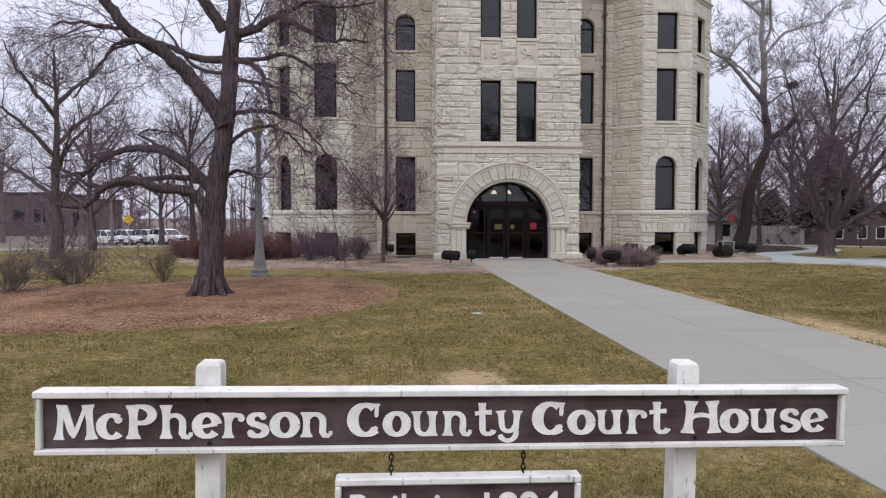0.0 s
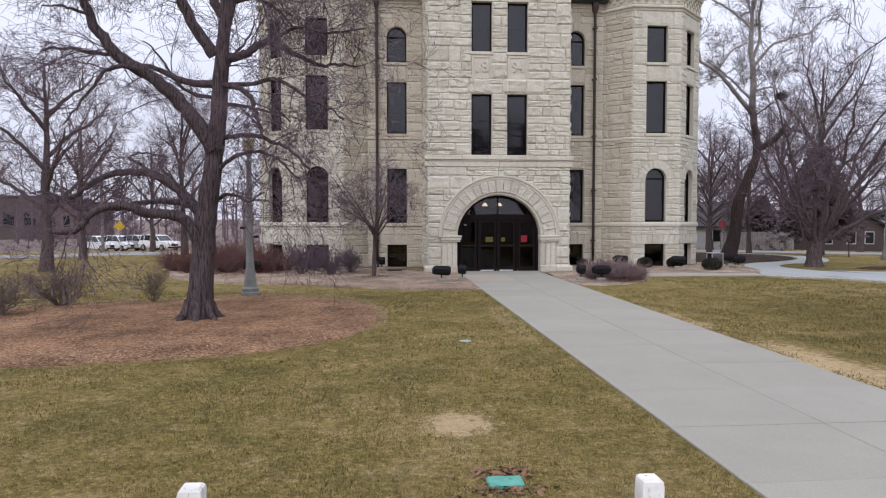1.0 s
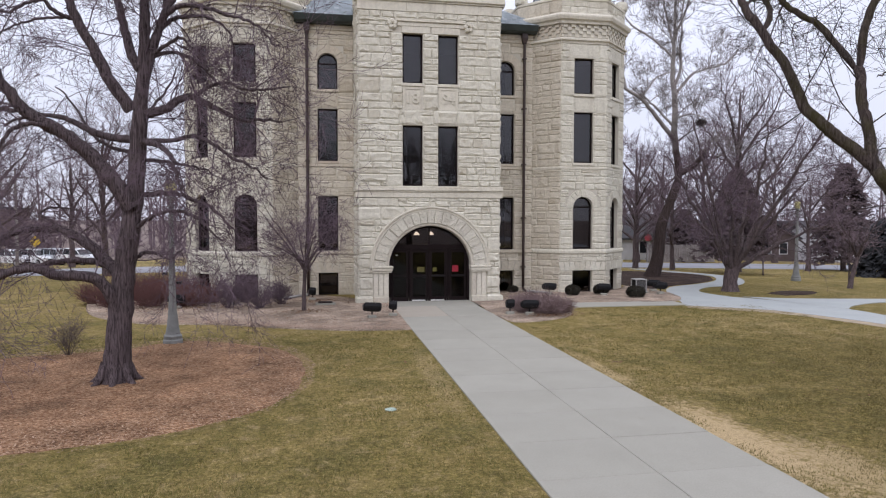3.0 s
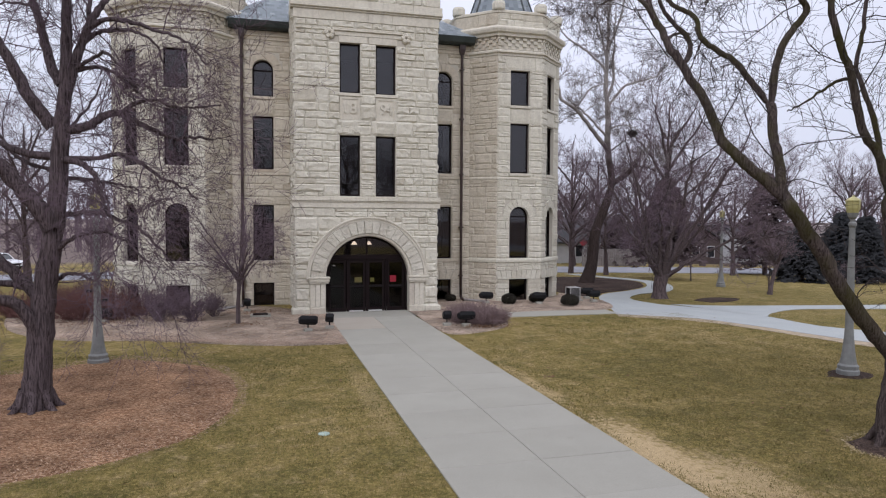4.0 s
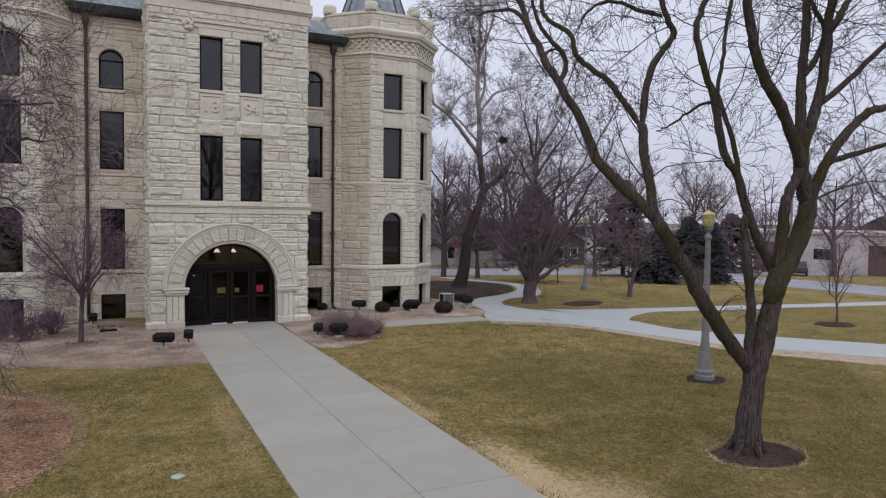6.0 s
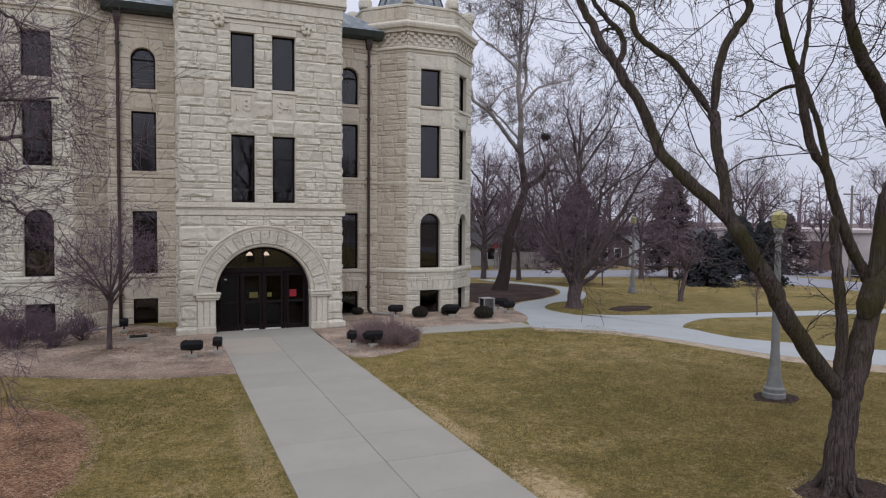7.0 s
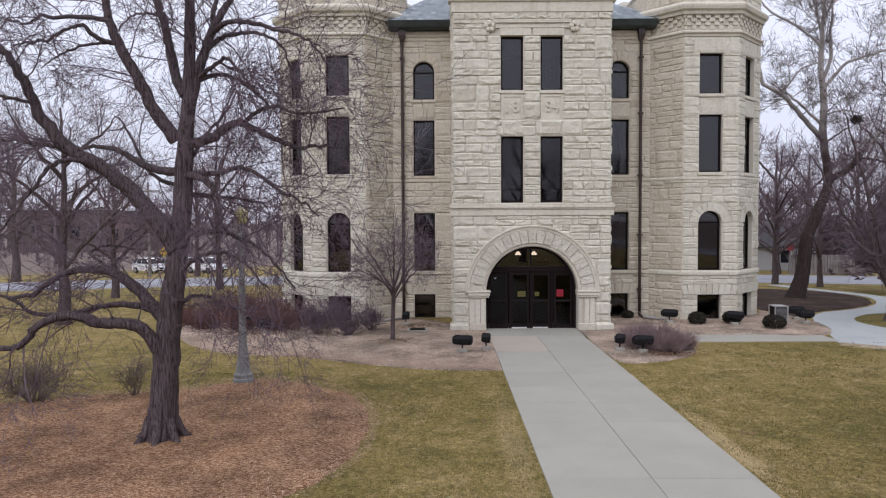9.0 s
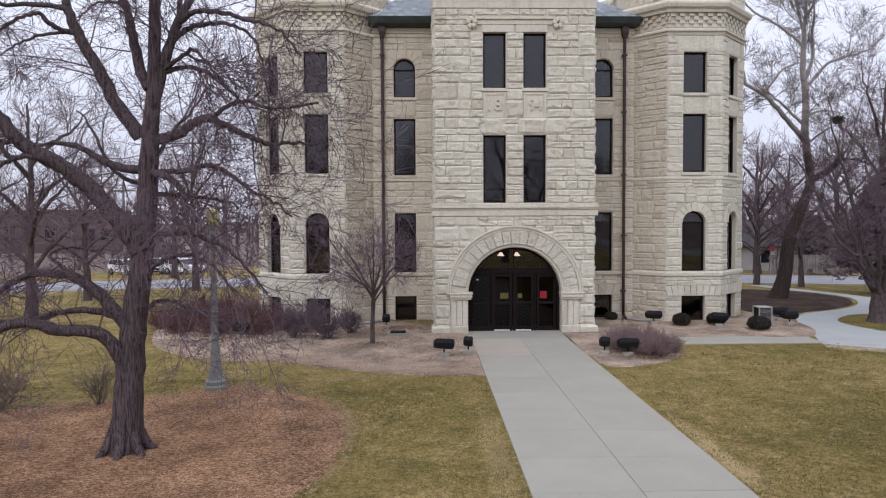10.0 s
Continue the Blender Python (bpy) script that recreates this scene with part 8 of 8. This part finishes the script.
def flat_block(name, label, x0, x1, y0, y1, top, mat, bays, face, base=-2.2, door=False):
    """A flat-roofed building with a parapet and a row of windows on the face towards the square ("s" or "w")."""
    ob = thing(name, ((x0 + x1) / 2, y0, base), label, "building", "buildings round the square")
    part("wall", Geo().box(x0, x1, y0, y1, base, top), mat, ob)
    part("roof", Geo().box(x0 - 0.25, x1 + 0.25, y0 - 0.25, y1 + 0.25, top, top + 0.45, bevel=0.05), roof_far if mat is not stucco_far else mat, ob)
    for k in range(bays):
        if face == "s":
            c, w = x0 + (x1 - x0) * (k + 0.5) / bays, (x1 - x0) / bays * 0.26
            win = part("window", Geo().box(c - w, c + w, y0 - 0.06, y0 + 0.1, base + (top - base) * 0.36, base + (top - base) * 0.66), pane_far, ob)
            part("sill", Geo().box(c - w - 0.15, c + w + 0.15, y0 - 0.16, y0, base + (top - base) * 0.36 - 0.18, base + (top - base) * 0.36), mat, win)
        else:
            c, w = y0 + (y1 - y0) * (k + 0.5) / bays, (y1 - y0) / bays * 0.3
            if door and k % 2 == 1:
                part("garage_door", Geo().box(x0 - 0.06, x0 + 0.1, c - w, c + w, base, base + (top - base) * 0.78), door_far, ob)
            else:
                part("window", Geo().box(x0 - 0.06, x0 + 0.1, c - w * 0.6, c + w * 0.6, base + (top - base) * 0.4, base + (top - base) * 0.65), pane_far, ob)
    return ob


flat_block("brick_hall", "dull red brick hall with dark siding across the street", -92, -71, 146, 170, 6.6, brown_far, 5, "s", -2.3)
flat_block("brick_wing", "dull red brick end wing of the far hall", -70.9, -65, 147, 168, 5.6, brick_far, 2, "s", -2.3)
flat_block("pale_store", "long pale pinkish store with brown doors across the street", 82, 104, 20, 84, 3.0, stucco_far, 8, "w", -2.3, True)
flat_block("grey_shop", "low dark shop building beyond the lawn", 58, 80, 88, 100, 3.0, brown_far, 5, "s", -2.3)


def house(x, y, w, d, wall_h, roof_h, turn, mat, label):
    base = fall(x, y) - 0.2
    ob = thing("house", (x, y, base), label, "house", "houses across the street")
    m = Matrix.Translation((x, y, base)) @ Matrix.Rotation(radians(turn), 4, "Z")
    part("wall", Geo().prism([(-w, 0), (w, 0), (w, wall_h), (0, wall_h + roof_h * 0.96), (-w, wall_h)], -d, d, m), mat, ob)
    g = Geo()
    for s in (-1, 1):
        a, b = (s * (w + 0.5), wall_h - roof_h * 0.5 / w), (0, wall_h + roof_h)
        q = [a, b, (b[0], b[1] + 0.2), (a[0], a[1] + 0.2)]
        g.prism(q if s < 0 else q[::-1], -d - 0.5, d + 0.5, m)
    part("roof", g, roof_far, ob)
    for u in (-0.55, 0.1, 0.6):
        win = part("window", Geo().box(w * u - 0.5, w * u + 0.5, -d - 0.05, -d + 0.1, 1.2, 2.5, m), pane_far, ob)
        part("frame", Geo().box(w * u - 0.6, w * u + 0.6, -d - 0.035, -d + 0.05, 1.1, 2.6, m), white_far, win)
    for u in (-0.5, 0.3):
        part("window", Geo().box(-w - 0.05, -w + 0.1, d * u - 0.5, d * u + 0.5, 1.2, 2.5, m), pane_far, ob)
    part("chimney", Geo().box(-0.4, 0.4, d * 0.3, d * 0.3 + 0.7, wall_h + roof_h * 0.5, wall_h + roof_h + 0.9, m), brick_far, ob)
    return ob


house(39.0, 78.0, 5.0, 5.5, 3.0, 2.6, 90, white_far, "white sided house with a dark roof")
house(54.0, 80.0, 4.5, 5.5, 3.2, 2.4, 0, brown_far, "brown house with a dark roof")
house(68.0, 78.0, 5.0, 6.0, 2.8, 2.4, 90, white_far, "white house with a grey shingle roof")
house(112.0, 62.0, 6.0, 8.0, 4.6, 3.0, 90, brown_far, "large house with a grey roof behind the store")
house(26.0, 84.0, 5.0, 6.0, 3.0, 2.6, 90, brick_far, "brick house with a dark roof")
house(10.0, 86.0, 5.0, 6.0, 3.0, 2.6, 0, white_far, "white house behind the courthouse")

# ---- fence, signs and poles by the street ----
grey_wood = painted("grey_fence_wood", (0.23, 0.205, 0.19), 0.9, 0.25, 2)
fence = thing("fence", (37.0, 65.0, fall(37, 65)), "weathered grey board fence beyond the street", "fence")
z0 = fall(37, 65)
for k in range(30):
    part("board", Geo().box(33.6 + k * 0.26, 33.6 + k * 0.26 + 0.22, 65.0, 65.03, z0, z0 + 1.85 + 0.03 * math.sin(k * 2.7)), grey_wood, fence)
for z in (0.4, 1.5):
    part("rail", Geo().box(33.5, 41.5, 65.035, 65.09, z0 + z, z0 + z + 0.09), grey_wood, fence)
stop = thing("stop_sign", (33.2, 64.0, fall(33.2, 64)), "red eight-sided stop sign on a metal post", "street sign")
z0 = fall(33.2, 64)
part("post", Geo().tube([(33.2, 64.0, z0 - 0.2), (33.2, 64.0, z0 + 2.9)], 0.035, 6), rim_mat, stop)
octo = [(33.2 + 0.4 * math.cos(math.pi / 8 + k * math.pi / 4), z0 + 2.55 + 0.4 * math.sin(math.pi / 8 + k * math.pi / 4)) for k in range(8)]
part("plate", Geo().prism(octo, 63.93, 63.95), painted("red_sign_paint", (0.24, 0.03, 0.035), 0.5, 0.1, 3), stop, "red reflective plate")
warn = thing("street_sign", (-24.0, 63.5, fall(-24, 63.5)), "yellow warning sign on a metal post", "street sign")
z0 = fall(-24, 63.5)
part("post", Geo().tube([(-24.0, 63.5, z0 - 0.2), (-24.0, 63.5, z0 + 2.8)], 0.035, 6), rim_mat, warn)
part("plate", Geo().prism([(-24.0, z0 + 1.9), (-23.5, z0 + 2.4), (-24.0, z0 + 2.9), (-24.5, z0 + 2.4)], 63.43, 63.45), painted("yellow_sign_paint", (0.55, 0.36, 0.02), 0.5, 0.1, 3), warn, "yellow plate")
for x, y, h in ((44.0, 65.5, 9.0), (62.0, 46.0, 9.0), (-26.5, 66.0, 9.0)):
    z0 = fall(x, y)
    pole = thing("utility_pole", (x, y, z0), "wooden utility pole with a cross arm", "utility pole", "utility poles")
    part("pole", Geo().tube([(x, y, z0 - 0.3), (x, y, z0 + h)], [0.15, 0.1], 8), grey_wood, pole)
    part("cross_arm", Geo().box(x - 1.1, x + 1.1, y - 0.06, y + 0.06, z0 + h - 0.9, z0 + h - 0.76), grey_wood, pole)
